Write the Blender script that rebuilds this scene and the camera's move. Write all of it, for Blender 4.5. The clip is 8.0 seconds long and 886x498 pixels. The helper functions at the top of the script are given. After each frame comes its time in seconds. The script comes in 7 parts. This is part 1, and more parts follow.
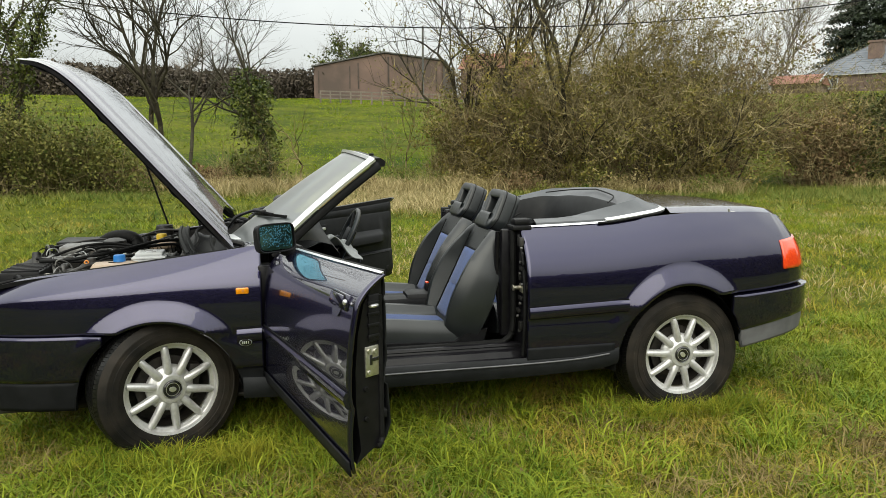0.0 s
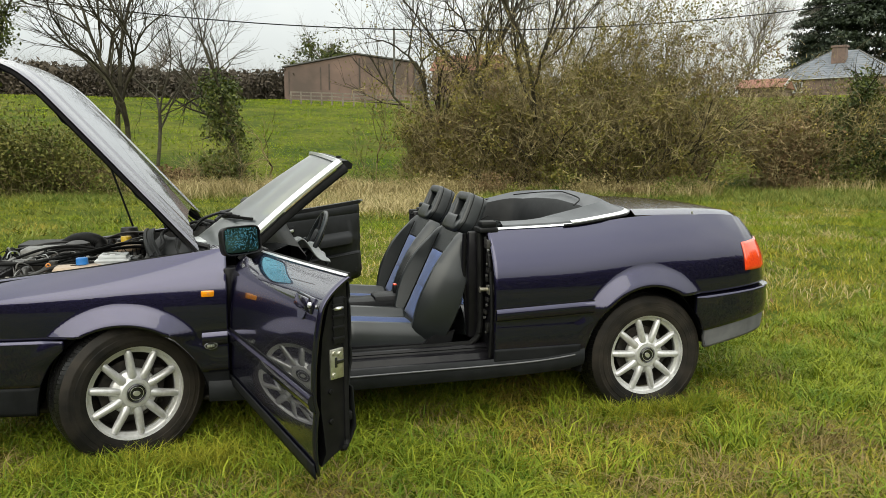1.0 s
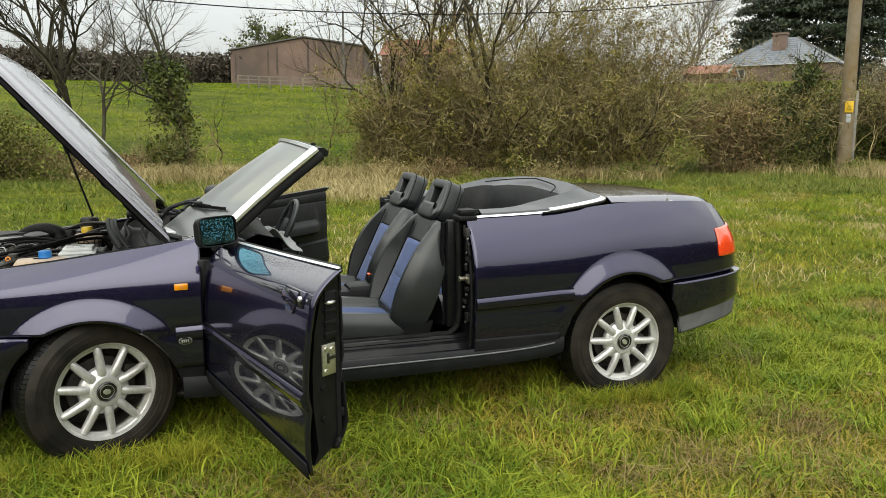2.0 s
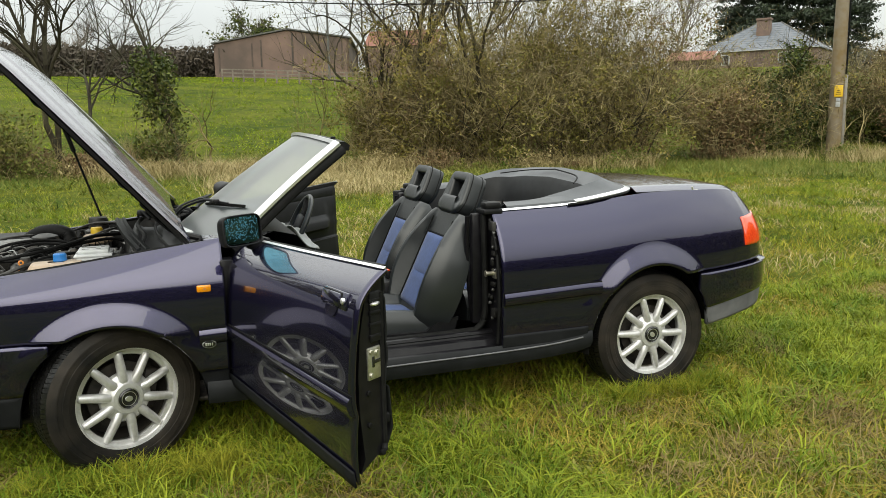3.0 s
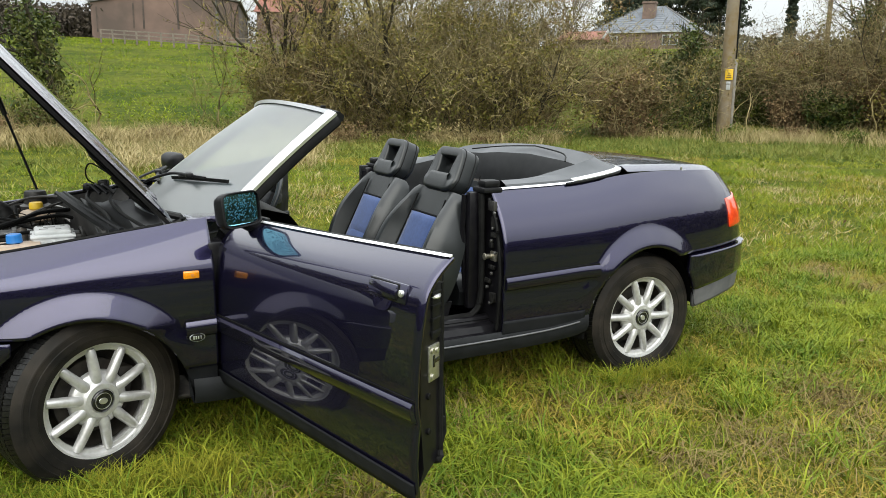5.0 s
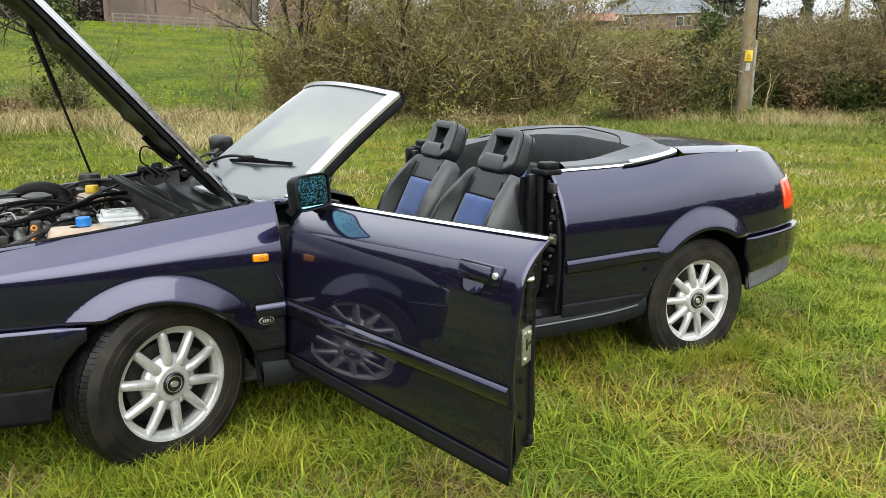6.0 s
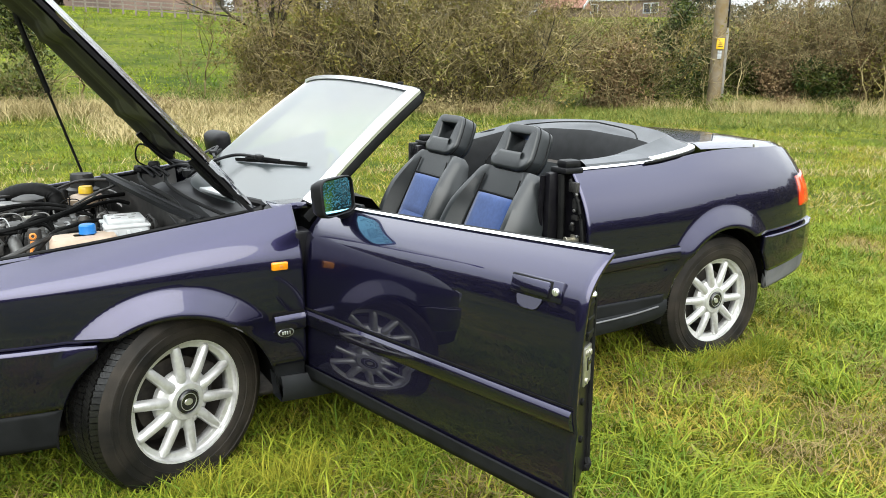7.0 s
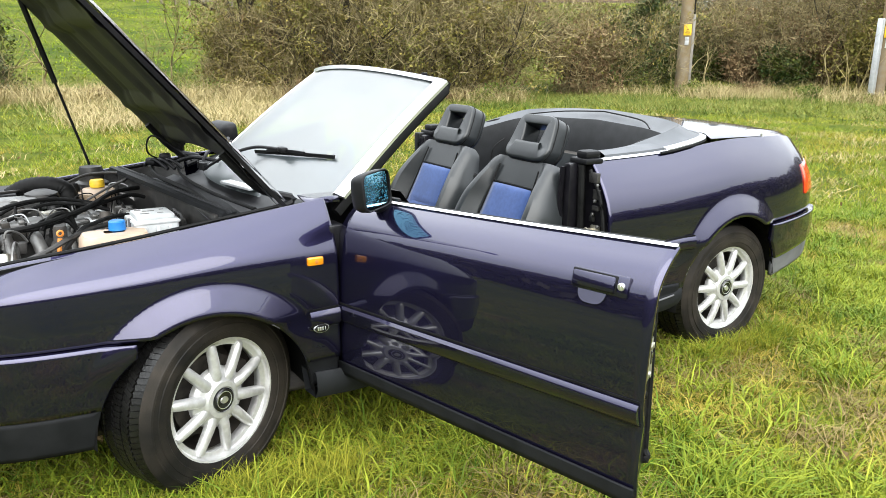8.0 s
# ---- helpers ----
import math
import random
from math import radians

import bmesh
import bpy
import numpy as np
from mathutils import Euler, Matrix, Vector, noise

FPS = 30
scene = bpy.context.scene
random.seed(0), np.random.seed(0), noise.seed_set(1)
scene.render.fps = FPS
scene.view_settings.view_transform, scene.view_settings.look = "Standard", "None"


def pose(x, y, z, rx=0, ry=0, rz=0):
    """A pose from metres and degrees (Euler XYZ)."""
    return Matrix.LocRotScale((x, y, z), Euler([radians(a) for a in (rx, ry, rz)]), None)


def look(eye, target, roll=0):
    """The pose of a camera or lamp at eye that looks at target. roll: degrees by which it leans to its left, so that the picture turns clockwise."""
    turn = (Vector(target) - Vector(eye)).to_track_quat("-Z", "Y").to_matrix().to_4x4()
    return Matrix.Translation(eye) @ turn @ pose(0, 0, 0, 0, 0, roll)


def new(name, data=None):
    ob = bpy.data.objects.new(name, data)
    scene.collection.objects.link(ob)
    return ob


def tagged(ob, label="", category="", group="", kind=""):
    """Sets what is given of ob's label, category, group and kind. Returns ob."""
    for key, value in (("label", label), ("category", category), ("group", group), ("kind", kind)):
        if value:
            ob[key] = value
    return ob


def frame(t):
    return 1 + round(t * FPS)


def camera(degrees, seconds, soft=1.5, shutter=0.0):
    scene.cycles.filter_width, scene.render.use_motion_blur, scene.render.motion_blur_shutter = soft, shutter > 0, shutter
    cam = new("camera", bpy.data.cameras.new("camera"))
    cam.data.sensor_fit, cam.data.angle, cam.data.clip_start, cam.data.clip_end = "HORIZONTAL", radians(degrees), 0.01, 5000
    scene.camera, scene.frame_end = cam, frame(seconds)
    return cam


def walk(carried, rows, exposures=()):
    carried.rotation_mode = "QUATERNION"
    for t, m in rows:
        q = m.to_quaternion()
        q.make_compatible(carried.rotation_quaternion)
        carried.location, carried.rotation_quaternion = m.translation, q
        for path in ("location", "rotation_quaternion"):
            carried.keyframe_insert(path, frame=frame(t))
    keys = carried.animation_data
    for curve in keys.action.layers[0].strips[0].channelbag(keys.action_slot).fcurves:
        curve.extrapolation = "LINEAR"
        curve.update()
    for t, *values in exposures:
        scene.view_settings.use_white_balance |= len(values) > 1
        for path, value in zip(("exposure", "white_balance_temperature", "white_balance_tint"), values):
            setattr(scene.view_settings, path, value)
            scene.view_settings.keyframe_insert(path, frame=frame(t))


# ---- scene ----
cam = camera(59.6, 8.0, 0.85)
PATH = [
    (0, (0.449, -4.326, 1.402), (0.898, -2.396, 1.132), -0.2),
    (0.5, (0.451, -4.332, 1.418), (0.946, -2.414, 1.143), -0.1),
    (1, (0.468, -4.345, 1.407), (0.988, -2.432, 1.141), -0.0),
    (1.5, (0.427, -4.302, 1.411), (1.012, -2.41, 1.131), 0.5),
    (2.8, (0.236, -4.121, 1.42), (0.918, -2.27, 1.093), -0.8),
    (3, (0.215, -4.081, 1.42), (0.885, -2.226, 1.093), -0.9),
    (3.5, (0.191, -3.937, 1.419), (0.885, -2.091, 1.09), -0.5),
    (4, (0.162, -3.79, 1.412), (0.944, -1.978, 1.086), 0.6),
    (5.5, (-0.27, -3.613, 1.413), (0.672, -1.901, 0.989), 0.7),
    (6, (-0.32, -3.532, 1.401), (0.577, -1.799, 0.965), 0.6),
    (6.5, (-0.386, -3.391, 1.405), (0.549, -1.678, 0.966), 0.8),
    (7, (-0.434, -3.29, 1.431), (0.532, -1.602, 0.963), 0.7),
    (7.5, (-0.487, -3.223, 1.433), (0.506, -1.556, 0.948), 0.7),
    (8, (-0.634, -3.148, 1.449), (0.406, -1.515, 0.947), 0.8),
]
walk(cam, [(t, look(eye, target, roll)) for t, eye, target, roll in PATH],
     [(0, 0.24, 6930, 3), (1.5, 0.25, 6930, 3), (3.5, 0.28, 6900, 3), (5.5, 0.54, 6480, 5), (7.0, 0.97, 6420, 5), (8.0, 1.22, 6380, 7)])

# ---- world, sun ----
world = bpy.data.worlds.new("world")
scene.world = world
world.use_nodes = True
wn, wl = world.node_tree.nodes, world.node_tree.links
SUN_UP, SUN_TURN = 38.0, 200.0
sky = wn.new("ShaderNodeTexSky")
sky.sky_type, sky.sun_disc = "NISHITA", False
sky.sun_elevation, sky.sun_rotation = radians(SUN_UP), radians(SUN_TURN)
sky.air_density, sky.dust_density, sky.ozone_density = 1.0, 3.0, 1.0
tc = wn.new("ShaderNodeTexCoord")
cloud = wn.new("ShaderNodeTexNoise")
cloud.inputs["Scale"].default_value, cloud.inputs["Detail"].default_value = 2.2, 5.0
wl.new(tc.outputs["Generated"], cloud.inputs["Vector"])
ramp = wn.new("ShaderNodeValToRGB")
ramp.color_ramp.elements[0].position, ramp.color_ramp.elements[0].color = 0.3, (0.66, 0.69, 0.75, 1)
ramp.color_ramp.elements[1].position, ramp.color_ramp.elements[1].color = 0.7, (0.98, 0.99, 1.0, 1)
wl.new(cloud.outputs["Fac"], ramp.inputs["Fac"])
# an overcast sky: the cloud is brighter overhead than at the horizon
split = wn.new("ShaderNodeSeparateXYZ")
wl.new(tc.outputs["Generated"], split.inputs["Vector"])
rise = wn.new("ShaderNodeMapRange")
rise.inputs["From Min"].default_value, rise.inputs["From Max"].default_value = 0.0, 0.9
rise.inputs["To Min"].default_value, rise.inputs["To Max"].default_value = 0.66, 3.0
wl.new(split.outputs["Z"], rise.inputs["Value"])
lift = wn.new("ShaderNodeVectorMath")
lift.operation = "SCALE"
wl.new(ramp.outputs["Color"], lift.inputs[0])
wl.new(rise.outputs["Result"], lift.inputs["Scale"])
air = wn.new("ShaderNodeVectorMath")
air.operation = "SCALE"
air.inputs["Scale"].default_value = 0.10
wl.new(sky.outputs["Color"], air.inputs[0])
both = wn.new("ShaderNodeMix")
both.data_type = "RGBA"
both.inputs["Factor"].default_value = 0.9
wl.new(air.outputs["Vector"], both.inputs["A"])
wl.new(lift.outputs["Vector"], both.inputs["B"])
bg = wn["Background"]
bg.inputs["Strength"].default_value = 1.0
wl.new(both.outputs["Result"], bg.inputs["Color"])

sun = new("sun", bpy.data.lights.new("sun", "SUN"))
sun.data.energy, sun.data.angle, sun.data.color = 1.35, radians(60), (1.0, 0.96, 0.9)
a, e = radians(SUN_TURN), radians(SUN_UP)
sun.matrix_world = look((math.sin(a) * math.cos(e) * 60, math.cos(a) * math.cos(e) * 60, math.sin(e) * 60), (0, 0, 0))


# ---- materials ----
def mat(name, color, rough=0.5, metal=0.0, coat=0.0, vary=0.0, scale=20.0, other=None, bump=0.0, bump_scale=200.0,
        island=0.0, piece=0.0, sheen=0.0, coat_rough=0.03, coarse=0.0, spec=0.5, coat_ior=1.5):
    """A Principled material whose colour wanders at two scales between color and other, with fine relief."""
    m = bpy.data.materials.new(name)
    m.use_nodes = True
    n, l = m.node_tree.nodes, m.node_tree.links
    p = n["Principled BSDF"]
    p.inputs["Base Color"].default_value = (*color, 1)
    p.inputs["Roughness"].default_value, p.inputs["Metallic"].default_value = rough, metal
    p.inputs["Coat Weight"].default_value, p.inputs["Coat Roughness"].default_value = coat, coat_rough
    p.inputs["Sheen Weight"].default_value, p.inputs["Specular IOR Level"].default_value = sheen, spec
    p.inputs["Coat IOR"].default_value = coat_ior
    other = other or tuple(c * (1 - vary) for c in color)
    g = n.new("ShaderNodeNewGeometry")
    if vary or island or piece:
        fine, wide = n.new("ShaderNodeTexNoise"), n.new("ShaderNodeTexNoise")
        fine.inputs["Scale"].default_value, fine.inputs["Detail"].default_value = scale, 6
        wide.inputs["Scale"].default_value, wide.inputs["Detail"].default_value = scale * (coarse or 0.13), 3
        for t in (fine, wide):
            l.new(g.outputs["Position"], t.inputs["Vector"])
        add = n.new("ShaderNodeMath")
        add.operation = "ADD"
        l.new(fine.outputs["Fac"], add.inputs[0])
        l.new(wide.outputs["Fac"], add.inputs[1])
        value = add.outputs[0]
        spread = 0.22
        for amount, source in ((island, g.outputs["Random Per Island"]), (piece, None)):
            if amount:
                if source is None:
                    source = n.new("ShaderNodeObjectInfo").outputs["Random"]
                more = n.new("ShaderNodeMath")
                more.operation, more.inputs[1].default_value = "MULTIPLY_ADD", amount
                l.new(source, more.inputs[0])
                less = n.new("ShaderNodeMath")
                less.operation, less.inputs[1].default_value = "SUBTRACT", amount / 2
                l.new(value, less.inputs[0])
                l.new(less.outputs[0], more.inputs[2])
                value = more.outputs[0]
                spread += amount * 0.3
        fit_range = n.new("ShaderNodeMapRange")
        fit_range.inputs["From Min"].default_value, fit_range.inputs["From Max"].default_value = 1 - spread, 1 + spread
        l.new(value, fit_range.inputs["Value"])
        mix = n.new("ShaderNodeMix")
        mix.data_type = "RGBA"
        mix.inputs["A"].default_value, mix.inputs["B"].default_value = (*color, 1), (*other, 1)
        l.new(fit_range.outputs["Result"], mix.inputs["Factor"])
        l.new(mix.outputs["Result"], p.inputs["Base Color"])
    if bump:
        t, b = n.new("ShaderNodeTexNoise"), n.new("ShaderNodeBump")
        t.inputs["Scale"].default_value, t.inputs["Detail"].default_value = bump_scale, 4
        b.inputs["Strength"].default_value, b.inputs["Distance"].default_value = bump, 0.3 / bump_scale
        l.new(g.outputs["Position"], t.inputs["Vector"])
        l.new(t.outputs["Fac"], b.inputs["Height"])
        l.new(b.outputs["Normal"], p.inputs["Normal"])
    return m


def glass(name, color, rough=0.0, sky_film=0.0):
    """Thin clear glazing: see-through, with a real glass gloss on top."""
    m = bpy.data.materials.new(name)
    m.use_nodes = True
    n, l = m.node_tree.nodes, m.node_tree.links
    n.remove(n["Principled BSDF"])
    clear, gloss = n.new("ShaderNodeBsdfTransparent"), n.new("ShaderNodeBsdfGlossy")
    fres, mix = n.new("ShaderNodeFresnel"), n.new("ShaderNodeMixShader")
    clear.inputs["Color"].default_value = (*color, 1)
    gloss.inputs["Roughness"].default_value = rough
    fres.inputs["IOR"].default_value = 2.4
    # a thin pale diffuse film paints in part of the sky's reflection
    film, seen = n.new("ShaderNodeBsdfDiffuse"), n.new("ShaderNodeMixShader")
    film.inputs["Color"].default_value = (0.66, 0.78, 0.80, 1)
    patch, span, g = n.new("ShaderNodeTexNoise"), n.new("ShaderNodeMapRange"), n.new("ShaderNodeNewGeometry")
    patch.inputs["Scale"].default_value, patch.inputs["Detail"].default_value = 3.0, 5
    span.inputs["From Min"].default_value, span.inputs["From Max"].default_value = 0.3, 0.7
    span.inputs["To Min"].default_value, span.inputs["To Max"].default_value = sky_film * 0.75, sky_film * 1.25
    l.new(g.outputs["Position"], patch.inputs["Vector"])
    l.new(patch.outputs["Fac"], span.inputs["Value"])
    l.new(span.outputs["Result"], seen.inputs["Fac"])
    l.new(clear.outputs["BSDF"], seen.inputs[1])
    l.new(film.outputs["BSDF"], seen.inputs[2])
    l.new(fres.outputs["Fac"], mix.inputs["Fac"])
    l.new(seen.outputs["Shader"], mix.inputs[1])
    l.new(gloss.outputs["BSDF"], mix.inputs[2])
    l.new(mix.outputs["Shader"], n["Material Output"].inputs["Surface"])
    return m


PAINT = mat("purple_paint", (0.0208, 0.0186, 0.0520), 0.25, 0.82, 1.0, 0.15, 900.0, coat_ior=1.58, coat_rough=0.008, spec=0.08)
WET = mat("wet_purple_paint", (0.0208, 0.0186, 0.0520), 0.25, 0.82, 1.0, 0.15, 900.0, coat_ior=1.68, coat_rough=0.04, spec=0.08, bump=0.10, bump_scale=60)
SILL = mat("sill_black", (0.008, 0.0088, 0.0098), 0.5, spec=0.15, vary=0.3, scale=12, other=(0.016, 0.0172, 0.019), bump=0.2, bump_scale=400)
BLACK = mat("black_plastic", (0.0052, 0.0052, 0.006), 0.45, spec=0.18, vary=0.3, scale=40, other=(0.011, 0.011, 0.012), bump=0.15, bump_scale=500)
DKGREY = mat("dark_grey_plastic", (0.0065, 0.007, 0.0078), 0.55, spec=0.10, vary=0.3, scale=12, other=(0.014, 0.0147, 0.0162), bump=0.2, bump_scale=400)
GREY = mat("grey_plastic", (0.075, 0.076, 0.082), 0.6, vary=0.3, scale=12, other=(0.13, 0.13, 0.14), bump=0.2, bump_scale=400)
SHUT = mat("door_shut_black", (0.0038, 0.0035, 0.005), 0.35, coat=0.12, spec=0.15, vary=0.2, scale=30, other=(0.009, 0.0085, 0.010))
RUBBER = mat("rubber", (0.004, 0.004, 0.004), 0.6, spec=0.12, vary=0.3, scale=50, other=(0.010, 0.010, 0.010))
TYRE = mat("tyre_rubber", (0.0085, 0.0080, 0.0074), 0.62, vary=0.45, scale=11, other=(0.031, 0.026, 0.021), bump=0.5, bump_scale=160, spec=0.16)
TREAD = mat("tyre_tread", (0.004, 0.004, 0.004), 0.36, vary=0.4, scale=30, spec=0.35, other=(0.011, 0.0105, 0.010), bump=0.6, bump_scale=120)
ALLOY = mat("alloy", (0.61, 0.61, 0.605), 0.32, 0.45, 0.4, 0.25, 60, other=(0.49, 0.485, 0.475))
DARK = mat("brake_dark", (0.03, 0.028, 0.026), 0.6, 0.4, vary=0.4, scale=40, other=(0.07, 0.06, 0.05))
CHROME = mat("bright_trim", (0.82, 0.82, 0.83), 0.30, 0.85, vary=0.06, scale=30)
STEEL = mat("zinc_steel", (0.60, 0.59, 0.53), 0.38, 0.9, vary=0.25, scale=70, other=(0.40, 0.37, 0.30))
LEATHER = mat("leather", (0.0095, 0.0112, 0.0122), 0.33, vary=0.3, scale=6, other=(0.019, 0.0215, 0.0228), bump=0.35, bump_scale=420, spec=0.5)
CLOTH = mat("blue_cloth", (0.018, 0.044, 0.142), 0.85, vary=0.3, scale=60, other=(0.028, 0.062, 0.19), bump=0.3, bump_scale=700, sheen=0.15)
VINYL = mat("hood_cover_vinyl", (0.046, 0.049, 0.055), 0.42, vary=0.25, scale=8, other=(0.072, 0.077, 0.085), bump=0.3, bump_scale=350)
TRIM = mat("door_trim", (0.007, 0.0075, 0.008), 0.5, spec=0.2, vary=0.25, scale=20, other=(0.0135, 0.0142, 0.0155), bump=0.25, bump_scale=350)
GLASS = glass("windscreen_glass", (0.40, 0.52, 0.60), rough=0.285, sky_film=0.05)
MIRROR = mat("blue_mirror", (0.26, 0.60, 0.74), 0.06, 1.0)
DROPS = mat("water_drops", (0.06, 0.17, 0.22), 0.35, 1.0)
AMBER = mat("amber_lens", (0.85, 0.30, 0.01), 0.15, coat=1.0, vary=0.25, scale=150)
RED = mat("red_lens", (0.80, 0.075, 0.012), 0.15, coat=1.0, vary=0.3, scale=90, other=(0.62, 0.04, 0.01))
LAMP = mat("lamp_glass", (0.55, 0.57, 0.58), 0.08, 0.6, 1.0)
LINER = mat("bonnet_liner", (0.009, 0.0085, 0.0095), 0.6, vary=0.4, scale=14, other=(0.022, 0.021, 0.022), bump=0.3, bump_scale=120)
ENGINE = mat("engine_black", (0.006, 0.006, 0.006), 0.45, spec=0.35, vary=0.5, scale=25, other=(0.038, 0.036, 0.034))
ENGINE_GREY = mat("engine_alloy", (0.20, 0.20, 0.195), 0.45, 0.6, vary=0.5, scale=22, other=(0.08, 0.075, 0.07))
PEACH = mat("aged_plastic", (0.46, 0.35, 0.26), 0.4, vary=0.3, scale=20, other=(0.36, 0.27, 0.19))
WHITE = mat("white_plastic", (0.46, 0.475, 0.48), 0.35, vary=0.25, scale=25, other=(0.34, 0.35, 0.355))
BLUE = mat("blue_cap", (0.02, 0.17, 0.5), 0.35, vary=0.2, scale=40)
YELLOW = mat("yellow_cap", (0.75, 0.5, 0.03), 0.4, vary=0.15, scale=40)
ORANGE = mat("orange_handle", (0.6, 0.22, 0.04), 0.45, vary=0.2, scale=40)
PALE = mat("pale_grey_cloth", (0.30, 0.31, 0.31), 0.8, vary=0.25, scale=25, bump=0.3, bump_scale=200)
BADGE = mat("badge_black", (0.01, 0.01, 0.012), 0.25, coat=0.6)


# ---- mesh helpers ----
def spline(points, n):
    """n points along a smooth curve through the given ones."""
    pts = [Vector(p) for p in points]
    out = []
    for i in range(n):
        t = i / (n - 1) * (len(pts) - 1)
        k = min(int(t), len(pts) - 2)
        f = t - k
        p0, p1, p2, p3 = pts[max(k - 1, 0)], pts[k], pts[k + 1], pts[min(k + 2, len(pts) - 1)]
        out.append(0.5 * ((2 * p1) + (p2 - p0) * f + (2 * p0 - 5 * p1 + 4 * p2 - p3) * f * f + (3 * p1 - p0 - 3 * p2 + p3) * f ** 3))
    return out


def curve(knots, x):
    """Smooth value at x through the knots (x, value), in rising x."""
    if x <= knots[0][0]:
        return knots[0][1]
    if x >= knots[-1][0]:
        return knots[-1][1]
    for i in range(len(knots) - 1):
        if x <= knots[i + 1][0]:
            (x1, y1), (x2, y2) = knots[i], knots[i + 1]
            x0, y0 = knots[i - 1] if i else (2 * x1 - x2, 2 * y1 - y2)
            x3, y3 = knots[i + 2] if i + 2 < len(knots) else (2 * x2 - x1, 2 * y2 - y1)
            f, h = (x - x1) / (x2 - x1), x2 - x1
            m1, m2 = (y2 - y0) / (x2 - x0) * h, (y3 - y1) / (x3 - x1) * h
            return (2 * f ** 3 - 3 * f * f + 1) * y1 + (f ** 3 - 2 * f * f + f) * m1 + (3 * f * f - 2 * f ** 3) * y2 + (f ** 3 - f * f) * m2


def grid(bm, rows, close_u=False, close_v=False, flip=False):
    """Quads over rows of points."""
    vs = [[bm.verts.new(p) for p in r] for r in rows]
    nu, nv = len(vs), len(vs[0])
    for i in range(nu if close_u else nu - 1):
        for j in range(nv if close_v else nv - 1):
            q = [vs[i][j], vs[(i + 1) % nu][j], vs[(i + 1) % nu][(j + 1) % nv], vs[i][(j + 1) % nv]]
            try:
                bm.faces.new(q[::-1] if flip else q)
            except ValueError:
                pass
    return vs


def box(bm, centre, size, bevel=0.0, m=None, seg=2):
    """A box with rounded edges."""
    r = bmesh.ops.create_cube(bm, size=1.0)
    vs = r["verts"]
    for v in vs:
        v.co = Vector((v.co.x * size[0], v.co.y * size[1], v.co.z * size[2]))
    if bevel:
        es = list({e for v in vs for e in v.link_edges})
        r = bmesh.ops.bevel(bm, geom=es, offset=bevel, segments=seg, affect="EDGES", profile=0.5)
        vs = list({v for f in r["faces"] for v in f.verts} | {v for v in vs if v.is_valid})
    t = Matrix.Translation(centre) @ (m or Matrix())
    for v in vs:
        v.co = t @ v.co
    return vs


def sweep(bm, path, profile, up=(0, 0, 1), caps=True, scale=None):
    """A profile of (side, up) points carried along a path."""
    pts = [Vector(p) for p in path]
    rows = []
    for i, p in enumerate(pts):
        d = (pts[min(i + 1, len(pts) - 1)] - pts[max(i - 1, 0)]).normalized()
        u = Vector(up)
        if abs(d.dot(u)) > 0.97:
            u = Vector((0, 1, 0)) if abs(d.y) < 0.9 else Vector((1, 0, 0))
        s = d.cross(u).normalized()
        n = s.cross(d)
        k = scale(i / (len(pts) - 1)) if scale else 1.0
        rows.append([p + s * a * k + n * b * k for a, b in profile])
    vs = grid(bm, rows, close_v=True)
    if caps:
        for ring, flip in ((vs[0], False), (vs[-1], True)):
            try:
                bm.faces.new(ring[::-1] if flip else ring)
            except ValueError:
                pass
    return vs


def circle(r, n=8, k=1.0):
    return [(r * math.cos(2 * math.pi * i / n), k * r * math.sin(2 * math.pi * i / n)) for i in range(n)]


def tube(bm, path, r, n=8, smooth=0, taper=None):
    sweep(bm, spline(path, smooth) if smooth else path, circle(r, n), scale=taper)


def lathe(bm, profile, n=32, m=None, close=False, flip=False):
    """Turn a profile of (radius, height) about z; m places it."""
    m = m or Matrix()
    rows = [[m @ Vector((r * math.cos(2 * math.pi * k / n), r * math.sin(2 * math.pi * k / n), h)) for r, h in profile] for k in range(n)]
    return grid(bm, rows, close_u=True, close_v=close, flip=flip)


def disc(bm, r, h, centre, m=None, n=24, bevel=0.002):
    """A low round block along z of m."""
    lathe(bm, [(0.0001, 0), (r - bevel, 0), (r, bevel), (r, h - bevel), (r - bevel, h), (0.0001, h)], n, Matrix.Translation(centre) @ (m or Matrix()))


def plate(bm, outline, depth, to3, bevel=0.0):
    """An outline of (a, b) points made thick; to3(a, b, c) places it."""
    front = [bm.verts.new(to3(a, b, 0)) for a, b in outline]
    back = [bm.verts.new(to3(a, b, depth)) for a, b in outline]
    fs = [bm.faces.new(front[::-1]), bm.faces.new(back)]
    n = len(outline)
    for i in range(n):
        fs.append(bm.faces.new((front[i], front[(i + 1) % n], back[(i + 1) % n], back[i])))
    if bevel:
        es = list({e for e in fs[0].edges} | {e for e in fs[1].edges})
        bmesh.ops.bevel(bm, geom=es, offset=bevel, segments=2, affect="EDGES", profile=0.5)


